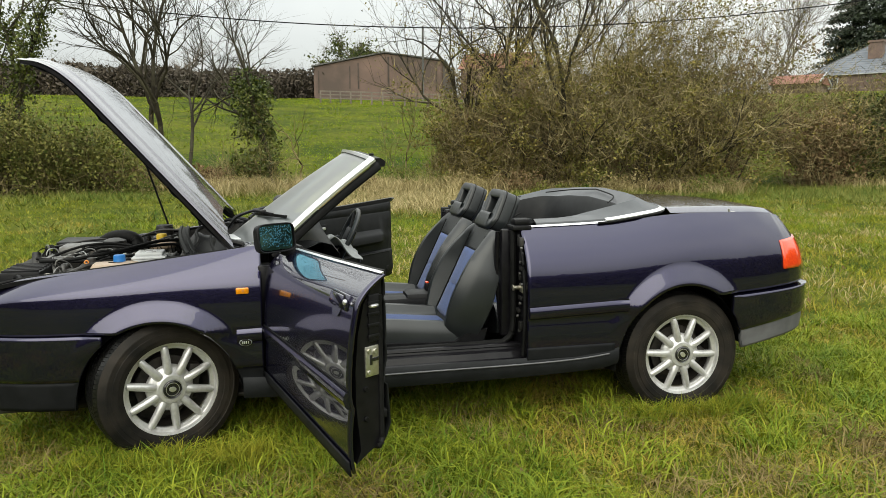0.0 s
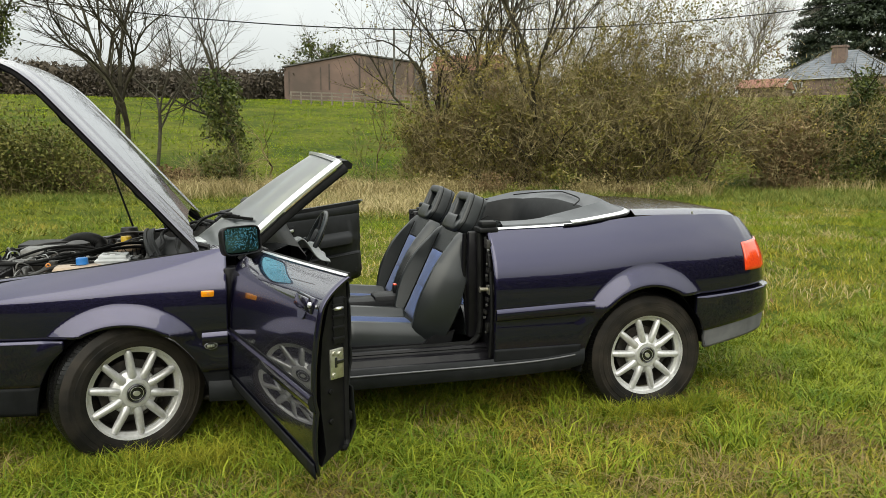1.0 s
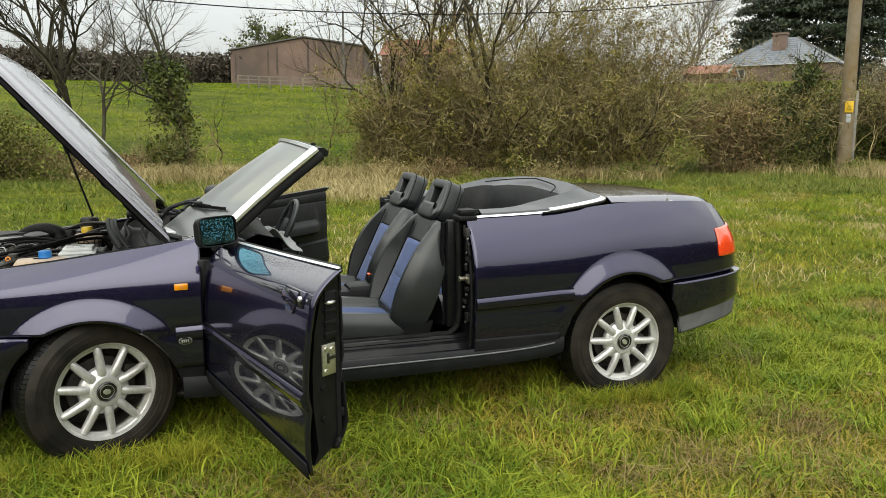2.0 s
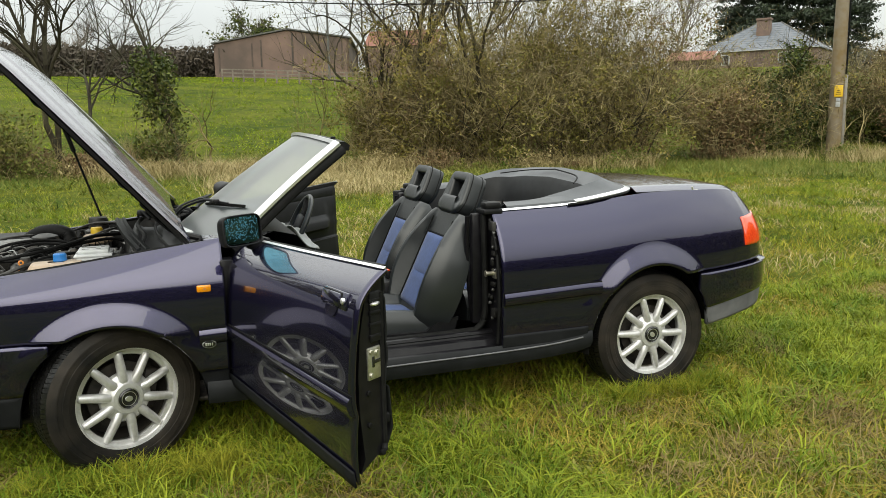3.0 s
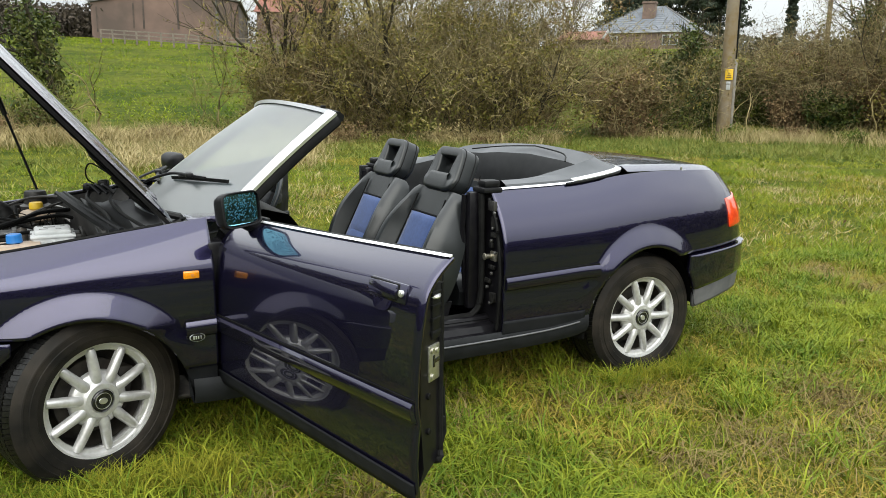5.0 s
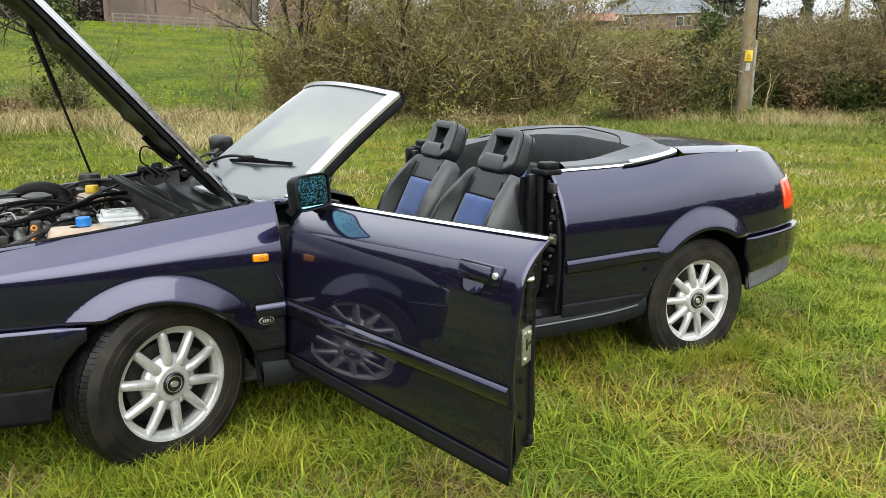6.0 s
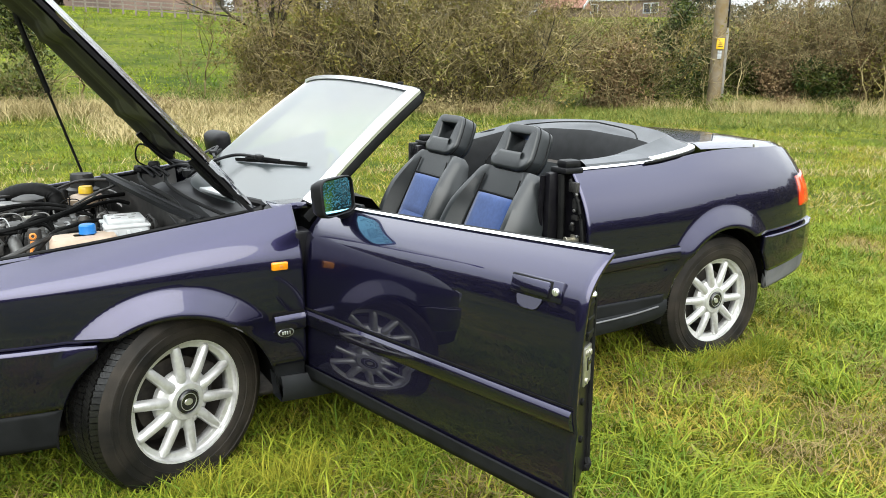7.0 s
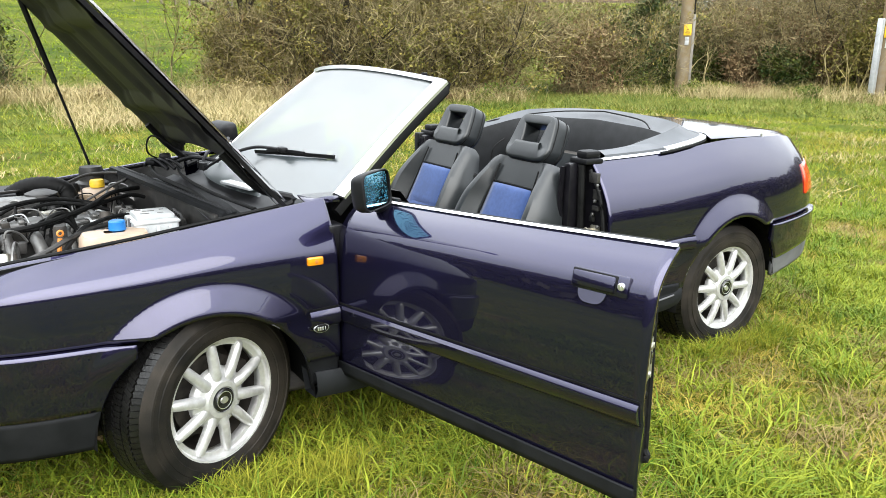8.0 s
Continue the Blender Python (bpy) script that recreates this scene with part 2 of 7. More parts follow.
def part(name, bm, material, parent=None, label="", smooth=True, thick=0.0, matrix=None):
    """Link a bmesh as one mesh object, under a thing or a part."""
    bmesh.ops.remove_doubles(bm, verts=bm.verts, dist=0.00005)
    bmesh.ops.recalc_face_normals(bm, faces=bm.faces) if not thick else None
    me = bpy.data.meshes.new(name)
    bm.to_mesh(me)
    bm.free()
    me.materials.append(material)
    if smooth:
        me.shade_smooth()
        me.set_sharp_from_angle(angle=radians(38))
    ob = new(name, me)
    if thick:
        s = ob.modifiers.new("thickness", "SOLIDIFY")
        s.thickness, s.offset = thick, -1
    if parent:
        ob.parent = parent
    if matrix:
        ob.matrix_basis = matrix
    if label:
        tagged(ob, label)
    return ob


def raw(name, verts, faces, material, parent=None, label="", smooth=False):
    """Link big arrays as one mesh: faces all with the same number of corners."""
    me = bpy.data.meshes.new(name)
    verts, faces = np.asarray(verts, dtype=np.float32), np.asarray(faces, dtype=np.int32)
    me.vertices.add(len(verts))
    me.vertices.foreach_set("co", verts.ravel())
    k = faces.shape[1]
    me.loops.add(faces.size)
    me.loops.foreach_set("vertex_index", faces.ravel())
    me.polygons.add(len(faces))
    me.polygons.foreach_set("loop_start", np.arange(0, faces.size, k, dtype=np.int32))
    me.update(calc_edges=True)
    me.validate()
    me.materials.append(material)
    if smooth:
        me.shade_smooth()
    ob = new(name, me)
    if parent:
        ob.parent = parent
    if label:
        tagged(ob, label)
    return ob


def thing(name, label, category, m=None, group="", kind=""):
    """An empty at the base of a thing, to hold its parts."""
    ob = new(name)
    ob.empty_display_size = 0.1
    if m:
        ob.matrix_basis = m
    return tagged(ob, label, category, group, kind)


# ---- ground ----
def ground_z(x, y):
    """Height of the field: level round the car, a hill beyond the hedge."""
    d = np.hypot(x - 0.4, y + 4.0) if isinstance(x, np.ndarray) else math.hypot(x - 0.4, y + 4.0)
    d = np.where(np.asarray(y) > 0, d, 0.0)
    near = 0.012 * np.sin(x * 1.3 + 0.4) * np.sin(y * 1.1) + 0.03 * np.sin(x * 0.23) * np.sin(y * 0.31)
    near = near * np.clip(np.hypot(x - 1.2, y) / 6.0, 0, 1)
    t = np.clip((d - 27.0) / 60.0, 0, 1)
    hill = 6.3 * (t * 0.75 + 0.25 * t * t * (3 - 2 * t))
    far = np.clip((d - 87.0) / 400.0, 0, 1) * 6.0
    return near + hill + far


GRASSY = mat("field_grass", (0.026, 0.044, 0.006), 0.9, vary=0.5, scale=2.2, other=(0.090, 0.098, 0.014), bump=1.0, bump_scale=14, coarse=0.12, spec=0.03)
us = np.linspace(-1, 1, 171)
gx = 1.0 + 14 * us + 900 * us ** 5
gy = 2.0 + 14 * us + 900 * us ** 5
X, Y = np.meshgrid(gx, gy)
Z = ground_z(X, Y)
idx = np.arange(171 * 171).reshape(171, 171)
quads = np.stack([idx[:-1, :-1], idx[:-1, 1:], idx[1:, 1:], idx[1:, :-1]], -1).reshape(-1, 4)
tagged(raw("ground", np.stack([X, Y, Z], -1).reshape(-1, 3), quads, GRASSY, smooth=True),
       "rough green meadow grass with yellowed patches", "ground", kind="structure")


def blades(name, xs, ys, height, width, lean, material, label, category, seed, plain=False):
    """Many separate grass blades, each bent, standing on the ground; far ones plain."""
    rng = np.random.default_rng(seed)
    n = len(xs)
    h = height * rng.uniform(0.45, 1.25, n)
    w = width * rng.uniform(0.6, 1.3, n)
    turn, way = rng.uniform(0, 2 * np.pi, n), rng.uniform(0, 2 * np.pi, n)
    bend = lean * h * rng.uniform(0.2, 1.4, n)
    base = np.stack([xs, ys, ground_z(xs, ys) - 0.01], -1)
    side = np.stack([np.cos(turn), np.sin(turn), 0 * turn], -1)
    over = np.stack([np.cos(way), np.sin(way), 0 * way], -1)
    up = np.array([0, 0, 1.0])
    mid = base + over * (bend * 0.3)[:, None] + up * (h * 0.58)[:, None]
    tip = base + over * bend[:, None] + up * (h * np.clip(1.05 - 0.25 * bend / h, 0.4, 1))[:, None]
    s = side * (w / 2)[:, None]
    if plain:
        verts = np.stack([base - s, base + s, tip], 1).reshape(-1, 3)
        return tagged(raw(name, verts, np.arange(n * 3).reshape(-1, 3), material), label, category, kind="stuff")
    verts = np.stack([base - s, base + s, mid - s * 0.8, mid + s * 0.8, tip], 1).reshape(-1, 3)
    o = (np.arange(n) * 5)[:, None]
    faces = np.concatenate([o + [0, 1, 3], o + [0, 3, 2], o + [2, 3, 4]], 0)
    return tagged(raw(name, verts, faces, material), label, category, kind="stuff")


def scatter(n, x0, x1, y0, y1, seed, patch=0.0, size=0.5):
    """n places in a rectangle, gathered into clumps where patch is above zero."""
    rng = np.random.default_rng(seed)
    if not patch:
        return rng.uniform(x0, x1, n), rng.uniform(y0, y1, n)
    k = max(8, int(n / patch))
    cx, cy = rng.uniform(x0, x1, k), rng.uniform(y0, y1, k)
    i = rng.integers(0, k, n)
    return cx[i] + rng.normal(0, size, n), cy[i] + rng.normal(0, size, n)


def worn(xs, ys, seed, keep=0.35, size=1.0, sere=False):
    """Thin the places out in uneven patches, where the sward is trodden flat."""
    rng = np.random.default_rng(seed)
    v = np.zeros(len(xs))
    for k in range(9):
        a, f = rng.uniform(0, 2 * np.pi), rng.uniform(1.2, 6.0) / size
        v += np.sin((xs * np.cos(a) + ys * np.sin(a)) * f + rng.uniform(0, 6.28)) / (1 + 0.2 * f)
    v = (v - v.mean()) / v.std()
    ok = ((v < -0.15) if sere else (v > -0.35)) | (rng.random(len(xs)) < keep)
    return xs[ok], ys[ok]


def clear_of_wheels(xs, ys):
    keep = np.ones(len(xs), bool)
    for wx, wy in ((0.0, -0.69), (2.556, -0.69), (0.0, 0.69), (2.556, 0.69)):
        keep &= (np.abs(xs - wx) > 0.16) | (np.abs(ys - wy) > 0.13)
    return xs[keep], ys[keep]


BLADE = mat("grass_blade", (0.062, 0.104, 0.007), 0.65, vary=0.5, scale=3.0, other=(0.290, 0.275, 0.031), island=0.85, coarse=0.22, spec=0.1)
LUSH = mat("lush_grass_blade", (0.060, 0.118, 0.009), 0.6, vary=0.5, scale=3.0, other=(0.234, 0.262, 0.023), island=0.9, coarse=0.22, spec=0.12)
SERE = mat("sere_grass_blade", (0.16, 0.125, 0.018), 0.7, vary=0.5, scale=3.0, other=(0.37, 0.285, 0.060), island=0.9, coarse=0.3, spec=0.1)
THATCH = mat("dead_thatch", (0.27, 0.205, 0.090), 0.75, vary=0.4, scale=3.0, other=(0.125, 0.090, 0.036), island=0.7, spec=0.1)
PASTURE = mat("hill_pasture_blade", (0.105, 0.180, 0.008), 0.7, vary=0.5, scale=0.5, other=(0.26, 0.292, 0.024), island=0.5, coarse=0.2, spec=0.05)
STRAW = mat("dry_grass", (0.42, 0.345, 0.165), 0.7, vary=0.4, scale=3.0, other=(0.21, 0.16, 0.055), island=0.7)
WEED = mat("weed_leaf", (0.050, 0.095, 0.012), 0.65, vary=0.5, scale=1.5, other=(0.23, 0.22, 0.058), island=0.7, spec=0.1)
xs, ys = clear_of_wheels(*worn(*scatter(185000, -2.6, 6.5, -2.9, 0.6, 3), 71, 0.45))
blades("grass", xs, ys, 0.058, 0.0055, 1.25, BLADE, "short damp green meadow grass round the car", "grass", 4)
xs, ys = clear_of_wheels(*worn(*scatter(64000, -2.6, 6.5, -2.9, 0.8, 73, patch=40, size=0.08), 71, 0.06, sere=True))
blades("dry_grass", xs, ys, 0.075, 0.0058, 1.9, SERE, "yellowing trodden grass between the green tufts", "grass", 74)
xs, ys = clear_of_wheels(*worn(*scatter(76000, -2.6, 6.5, -2.9, 0.8, 5, patch=48, size=0.05), 71, 0.12))
blades("grass", xs, ys, 0.110, 0.0068, 1.45, LUSH, "longer tufts of green meadow grass", "grass", 6)
xs, ys = clear_of_wheels(*scatter(22000, -2.6, 6.5, -2.9, 0.8, 67, patch=14, size=0.05))
blades("dry_grass", xs, ys, 0.055, 0.0042, 2.6, THATCH, "dead blades lying through the meadow grass", "grass", 68)
xs, ys = clear_of_wheels(*scatter(20000, -2.6, 6.5, -2.9, 0.8, 7, patch=220, size=0.10))
blades("dry_grass", xs, ys, 0.10, 0.005, 2.2, THATCH, "flattened straw-coloured dead grass in the meadow", "grass", 8)
xs, ys = scatter(120000, -6.0, 13.0, 0.5, 8.0, 9, patch=30, size=0.12)
blades("grass", xs, ys, 0.068, 0.0075, 1.2, BLADE, "green meadow grass behind the car", "grass", 10, True)
xs, ys = scatter(120000, -22.0, 40.0, 7.5, 26.0, 11, patch=30, size=0.25)
blades("grass", xs, ys, 0.085, 0.017, 1.2, BLADE, "rough green field grass before the hedge", "grass", 12, True)
xs, ys = scatter(9000, -2.0, 13.0, 0.5, 9.0, 13, patch=60, size=0.2)
blades("dry_grass", xs, ys, 0.12, 0.009, 1.5, STRAW, "dead straw grass in the field", "grass", 14)
xs, ys = scatter(50000, 6.0, 34.0, -7.0, 7.8, 15, patch=30, size=0.2)
blades("grass", xs, ys, 0.09, 0.02, 1.1, BLADE, "green meadow grass beyond the boot", "grass", 16, True)
xs, ys = scatter(9000, 3.0, 30.0, -2.0, 20.0, 17, patch=80, size=0.3)
blades("dry_grass", xs, ys, 0.10, 0.018, 1.6, STRAW, "yellowed patches of dead grass in the field", "grass", 18, True)
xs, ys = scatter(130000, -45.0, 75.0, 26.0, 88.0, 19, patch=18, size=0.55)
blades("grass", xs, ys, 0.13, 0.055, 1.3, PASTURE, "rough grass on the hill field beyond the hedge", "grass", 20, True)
xs, ys = clear_of_wheels(*scatter(30000, -2.6, 6.5, -2.9, 0.8, 61, patch=130, size=0.07))
blades("grass", xs, ys, 0.135, 0.0070, 1.5, LUSH, "coarse rank tufts of meadow grass", "grass", 62)
xs, ys = worn(*scatter(40000, -5.0, 14.0, 0.7, 12.0, 75, patch=50, size=0.16), 76, 0.06, 2.0, True)
blades("dry_grass", xs, ys, 0.10, 0.010, 1.5, SERE, "yellowing patches in the field behind the car", "grass", 77, True)
xs, ys = worn(*scatter(46000, -5.0, 14.0, 0.7, 12.0, 63, patch=70, size=0.10), 76, 0.12, 2.0)
blades("grass", xs, ys, 0.14, 0.010, 1.3, LUSH, "coarse tufts of grass behind the car", "grass", 64, True)
xs, ys = scatter(36000, -20.0, 40.0, 9.0, 26.0, 65, patch=60, size=0.22)
blades("grass", xs, ys, 0.20, 0.022, 1.2, WEED, "darker tussocks in the rough field", "grass", 66, True)
xs, ys = clear_of_wheels(*scatter(5200, -2.6, 6.5, -2.9, 0.8, 21, patch=26, size=0.05))
blades("weeds", xs, ys, 0.055, 0.022, 1.6, WEED, "small broad-leaved weeds among the meadow grass", "weeds", 22)
for x0, x1, y0, y1, n, seed in ((-14.0, 16.0, -14.0, -2.8, 60000, 41), (-14.0, -2.5, -2.9, 8.0, 22000, 43)):
    xs, ys = scatter(n, x0, x1, y0, y1, seed, patch=30, size=0.22)
    blades("grass", xs, ys, 0.075, 0.011, 1.2, BLADE, "green meadow grass in the open field", "grass", seed + 1, True)
for x0, x1, y0, y1, seed in ((-0.40, 0.40, -1.02, -0.84, 51), (2.20, 2.92, -0.96, -0.83, 53)):
    xs, ys = scatter(2600, x0, x1, y0, y1, seed, patch=30, size=0.03)
    blades("grass", xs, ys, 0.115, 0.0045, 0.9, BLADE, "grass standing up round a tyre", "grass", seed + 1)


# ---- the car ----
car = thing("car", "dark purple convertible car, hood folded, bonnet and doors open, on grass", "car")


def arch(x, cx, rx, top):
    u = (x - cx) / rx
    return 0.25 + (top - 0.25) * math.sqrt(1 - u * u) if abs(u) < 1 else 0.0


FRONT_ARCH, REAR_ARCH = (-0.02, 0.355, 0.632), (2.53, 0.365, 0.685)


def flare(x, z, cx, rx, top):
    """How far the wheel-arch lip stands out of the side."""
    e = math.hypot((x - cx) / rx, (z - 0.25) / (top - 0.25)) if z > 0.25 else abs((x - cx) / rx)
    t = min(max((1.235 - e) / 0.20, 0), 1)
    return 0.034 * t * min(max((z - 0.46) / 0.12, 0), 1)


def barrel(z):
    """The side leans in gently above the rubbing strip."""
    return max(z - 0.60, 0) ** 2 / 2.4


def side_profile(x, z, top, edge, span=0.27, power=2.2):
    """Offset of the body side from its plan line at height z: tucked in below, leaning in above the shoulder."""
    u = min(max((z - top + span) / span, 0), 1)
    if z > 0.58:
        d = -barrel(z)
    elif z > 0.55:
        d = -0.0097 * (0.58 - z) / 0.03
    else:
        d = -((z - 0.44) ** 2) / 1.25
    if not edge:
        return -0.034 * (max(0.54 - z, 0) / 0.27) ** 1.6
    return d - (edge - barrel(top)) * u ** power


def shell(bm, plan, low, high, edge, rows, side, arches=(), lift=0.0, dense=1.6, span=0.27, power=2.2, crest=None):
    """A body panel along a plan line of (x, half width), between two heights, on side -1 or 1."""
    out = []
    n = len(plan)
    for i, (x, w) in enumerate(plan):
        (xa, wa), (xb, wb) = plan[max(i - 1, 0)], plan[min(i + 1, n - 1)]
        t = Vector((xb - xa, wb - wa)).normalized()
        nx, nw = (-t.y, t.x) if t.x > 0 or (t.x == 0 and t.y < 0) else (t.y, -t.x)
        if abs(t.x) < 0.35:
            nx, nw = (1.0 if x > 1 else -1.0) * abs(t.y), abs(t.x)
        zl, zh = low(x, w), high(x, w)
        reach = span(x) if callable(span) else span
        col = []
        for j in range(rows + 1):
            v = j / rows
            v = 1 - (1 - v) ** dense
            z = zl + (zh - zl) * v
            d = side_profile(x, z, (crest or high)(x, w) if edge else 1.6, edge, reach, power) + lift
            for a in arches:
                d += flare(x, z, *a)
            col.append((x + nx * d, side * (w + nw * d), z))
        out.append(col)
    return grid(bm, out, flip=(side > 0))


def xs_between(a, b, step, *arcs):
    xs = set(round(v, 4) for v in np.arange(a, b, step)) | {b}
    for cx, rx, _ in arcs:
        xs |= {round(cx + rx * math.sin(radians(k)), 4) for k in range(-90, 91, 3)}
        xs |= {round(cx - rx - 0.002, 4), round(cx + rx + 0.002, 4)}
    return sorted(v for v in xs if a <= v <= b)


FRONT_W = [(-0.70, 0.742), (-0.55, 0.79), (-0.35, 0.816), (0.0, 0.823), (0.43, 0.822)]
REAR_W = [(1.66, 0.822), (2.2, 0.825), (2.55, 0.825), (2.85, 0.815), (3.05, 0.79), (3.19, 0.758)]
NOSE = [(-0.70, 0.742), (-0.77, 0.68), (-0.825, 0.55), (-0.86, 0.3), (-0.87, 0.0)]
TAIL = [(3.19, 0.758), (3.295, 0.708), (3.362, 0.62), (3.398, 0.4), (3.410, 0.2), (3.412, 0.0)]
nose = [(v.x, v.y) for v in spline([(x, y, 0) for x, y in NOSE], 22)][1:]
tail = [(v.x, v.y) for v in spline([(x, y, 0) for x, y in TAIL], 26)][1:]
front_plan = nose[::-1] + [(x, curve(FRONT_W, x)) for x in xs_between(-0.70, 0.428, 0.02, FRONT_ARCH)]
rear_plan = [(x, curve(REAR_W, x)) for x in xs_between(1.69, 3.19, 0.02, REAR_ARCH)] + tail
bumper_front = nose[::-1] + [(x, curve(FRONT_W, x)) for x in xs_between(-0.70, -0.245, 0.012, FRONT_ARCH)]
bumper_rear = [(x, curve(REAR_W, x)) for x in xs_between(2.80, 3.19, 0.012, REAR_ARCH)] + tail
fender_top = lambda x, w: curve([(-0.88, 0.755), (-0.75, 0.79), (-0.6, 0.825), (-0.2, 0.868), (0.1, 0.905), (0.43, 0.945)], x)
quarter_top = lambda x, w: curve([(1.66, 0.985), (2.15, 1.0), (2.55, 1.035), (2.85, 1.037), (3.1, 1.030), (3.28, 1.006), (3.41, 0.985)], x)
front_low = lambda x, w: max(arch(x, *FRONT_ARCH), 0.592 if x < 0 else 0.40)
rear_low = lambda x, w: max(arch(x, *REAR_ARCH), 0.335) if x < 2.53 else max(arch(x, *REAR_ARCH), curve([(2.5, 0.625), (2.9, 0.632), (3.36, 0.66)], x))
for side, where in ((-1, "passenger"), (1, "driver")):
    bm = bmesh.new()
    shell(bm, front_plan, front_low, fender_top, 0.112, 40, side, (FRONT_ARCH,), span=lambda x: curve([(-0.88, 0.075), (-0.6, 0.085), (0.0, 0.125), (0.43, 0.17)], x), power=1.4)
    part("fender", bm, PAINT, car, "glossy dark purple front wing", thick=0.012)
    bm = bmesh.new()
    shell(bm, rear_plan, rear_low, quarter_top, 0.142, 44, side, (REAR_ARCH,), span=0.24, power=1.8)
    part("quarter_panel", bm, PAINT, car, "glossy dark purple rear quarter", thick=0.012)
    # bumpers: painted upper, grey lower
    bm = bmesh.new()
    shell(bm, bumper_front, lambda x, w: max(arch(x, *FRONT_ARCH), 0.385), lambda x, w: 0.588, 0, 12, side, (FRONT_ARCH,), 0.016, 1.0)
    part("front_bumper", bm, PAINT, car, "purple front bumper skin", thick=0.02)
    bm = bmesh.new()
    shell(bm, [p for p in bumper_front if p[0] < -0.33], lambda x, w: max(arch(x, *FRONT_ARCH), 0.25), lambda x, w: max(0.381, arch(x, *FRONT_ARCH) + 0.004), 0, 8, side, (FRONT_ARCH,), 0.012, 1.0)
    part("bumper_valance", bm, DKGREY, car, "worn dark grey lower bumper", thick=0.02)
    bm = bmesh.new()
    shell(bm, [p for p in bumper_rear if p[0] > 2.81 or p[1] < 0.7], lambda x, w: max(arch(x, *REAR_ARCH), curve([(2.88, 0.43), (3.36, 0.50)], x)),
          lambda x, w: curve([(2.8, 0.615), (3.36, 0.64)], x), 0, 12, side, (), 0.020, 1.0)
    part("rear_bumper", bm, PAINT, car, "purple rear bumper skin", thick=0.03)
    bm = bmesh.new()
    shell(bm, [p for p in bumper_rear if p[0] > 2.872 or p[1] < 0.7], lambda x, w: max(arch(x, *REAR_ARCH), curve([(2.88, 0.325), (3.36, 0.40)], x)),
          lambda x, w: max(curve([(2.88, 0.426), (3.36, 0.496)], x), arch(x, *REAR_ARCH) + 0.004), 0, 8, side, (), 0.010, 1.0)
    part("bumper_valance", bm, GREY, car, "worn grey lower rear bumper", thick=0.02)
    bm = bmesh.new()
    shell(bm, [p for p in rear_plan if p[0] < REAR_ARCH[0] - REAR_ARCH[1] - 0.004], lambda x, w: 0.337, lambda x, w: 0.405, 0.142, 5, side, (), 0.004, 1.0, 0.24, 1.8, quarter_top)
    part("lower_moulding", bm, DKGREY, car, "matt dark grey lower edge of the quarter", thick=0.004)
    # ledge that closes the top of the bumper against the wing
    for plan, z0, z1, back in ((bumper_front, lambda x: 0.59, lambda x: 0.588, 0.016),
                               ([p for p in bumper_rear if p[0] > 2.81 or p[1] < 0.7], lambda x: curve([(2.8, 0.618), (3.36, 0.644)], x), lambda x: curve([(2.8, 0.616), (3.36, 0.641)], x), 0.020)):
        bm = bmesh.new()
        grid(bm, [[(x, side * (w - 0.05), z0(x)), (x + (0.8 * back if w < 0.7 and x > 1 else -0.8 * back if w < 0.7 else 0), side * (w + back * 0.9), z1(x))] for x, w in plan])
        part("bumper_ledge", bm, PAINT, car)
    # side rubbing strip with its bright upper edge
    def strip(bm, x0, x1, za, zb, proud=0.018):
        n = max(3, int((x1 - x0) / 0.06))
        rows = []
        for k in range(n + 1):
            x = x0 + (x1 - x0) * k / n
            w = curve(FRONT_W if x < 1 else REAR_W, x)
            z = za + (zb - za) * k / n
            fl = flare(x, z, *(FRONT_ARCH if x < 1 else REAR_ARCH))
            rows.append([(x, side * (w + fl + o), z + h) for o, h in ((-0.006, 0.027), (proud * 0.45, 0.025), (proud * 0.85, 0.016), (proud, 0.002), (proud, -0.020), (proud * 0.8, -0.028), (-0.004, -0.030))])
        vs = grid(bm, rows, flip=side > 0)
        bm.faces.new(vs[0])
        bm.faces.new(vs[-1][::-1])
    for x0, x1, za, zb in ((0.315, 0.424, 0.556, 0.559), (1.695, 2.215, 0.582, 0.600)):
        bm = bmesh.new()
        strip(bm, x0, x1, za, zb)
        part("side_moulding", bm, PAINT, car)
        bm = bmesh.new()
        sweep(bm, [(x, side * (curve(FRONT_W if x < 1 else REAR_W, x) + flare(x, za, *(FRONT_ARCH if x < 1 else REAR_ARCH)) + 0.001), za + (zb - za) * (x - x0) / (x1 - x0) + 0.029) for x in np.linspace(x0, x1, 10)], [(-0.002, -0.003), (0.002, -0.003), (0.002, 0.003), (-0.002, 0.003)])
        part("moulding_gap", bm, RUBBER, car)
        bm = bmesh.new()
        sweep(bm, [(x, side * (curve(FRONT_W if x < 1 else REAR_W, x) + flare(x, za, *(FRONT_ARCH if x < 1 else REAR_ARCH)) + 0.001), za + (zb - za) * (x - x0) / (x1 - x0) - 0.034) for x in np.linspace(x0, x1, 10)], [(-0.002, -0.002), (0.002, -0.002), (0.002, 0.002), (-0.002, 0.002)])
        part("moulding_gap", bm, RUBBER, car)
    # sill
    bm = bmesh.new()
    sill = [(-0.06, 0.0), (0.0, 0.02), (0.012, 0.0), (0.014, -0.045), (-0.005, -0.078), (-0.10, -0.085), (-0.13, 0.0)]
    grid(bm, [[(x, side * (0.815 + o - (0.004 if 0.6 < x < 2.0 else 0)), zt + h) for o, h in sill]
              for x, zt in [(0.335, 0.335), (0.46, 0.33), (0.8, 0.33), (1.2, 0.332), (1.66, 0.334), (1.95, 0.342), (2.12, 0.358), (2.175, 0.372)]], close_v=True, flip=side < 0)
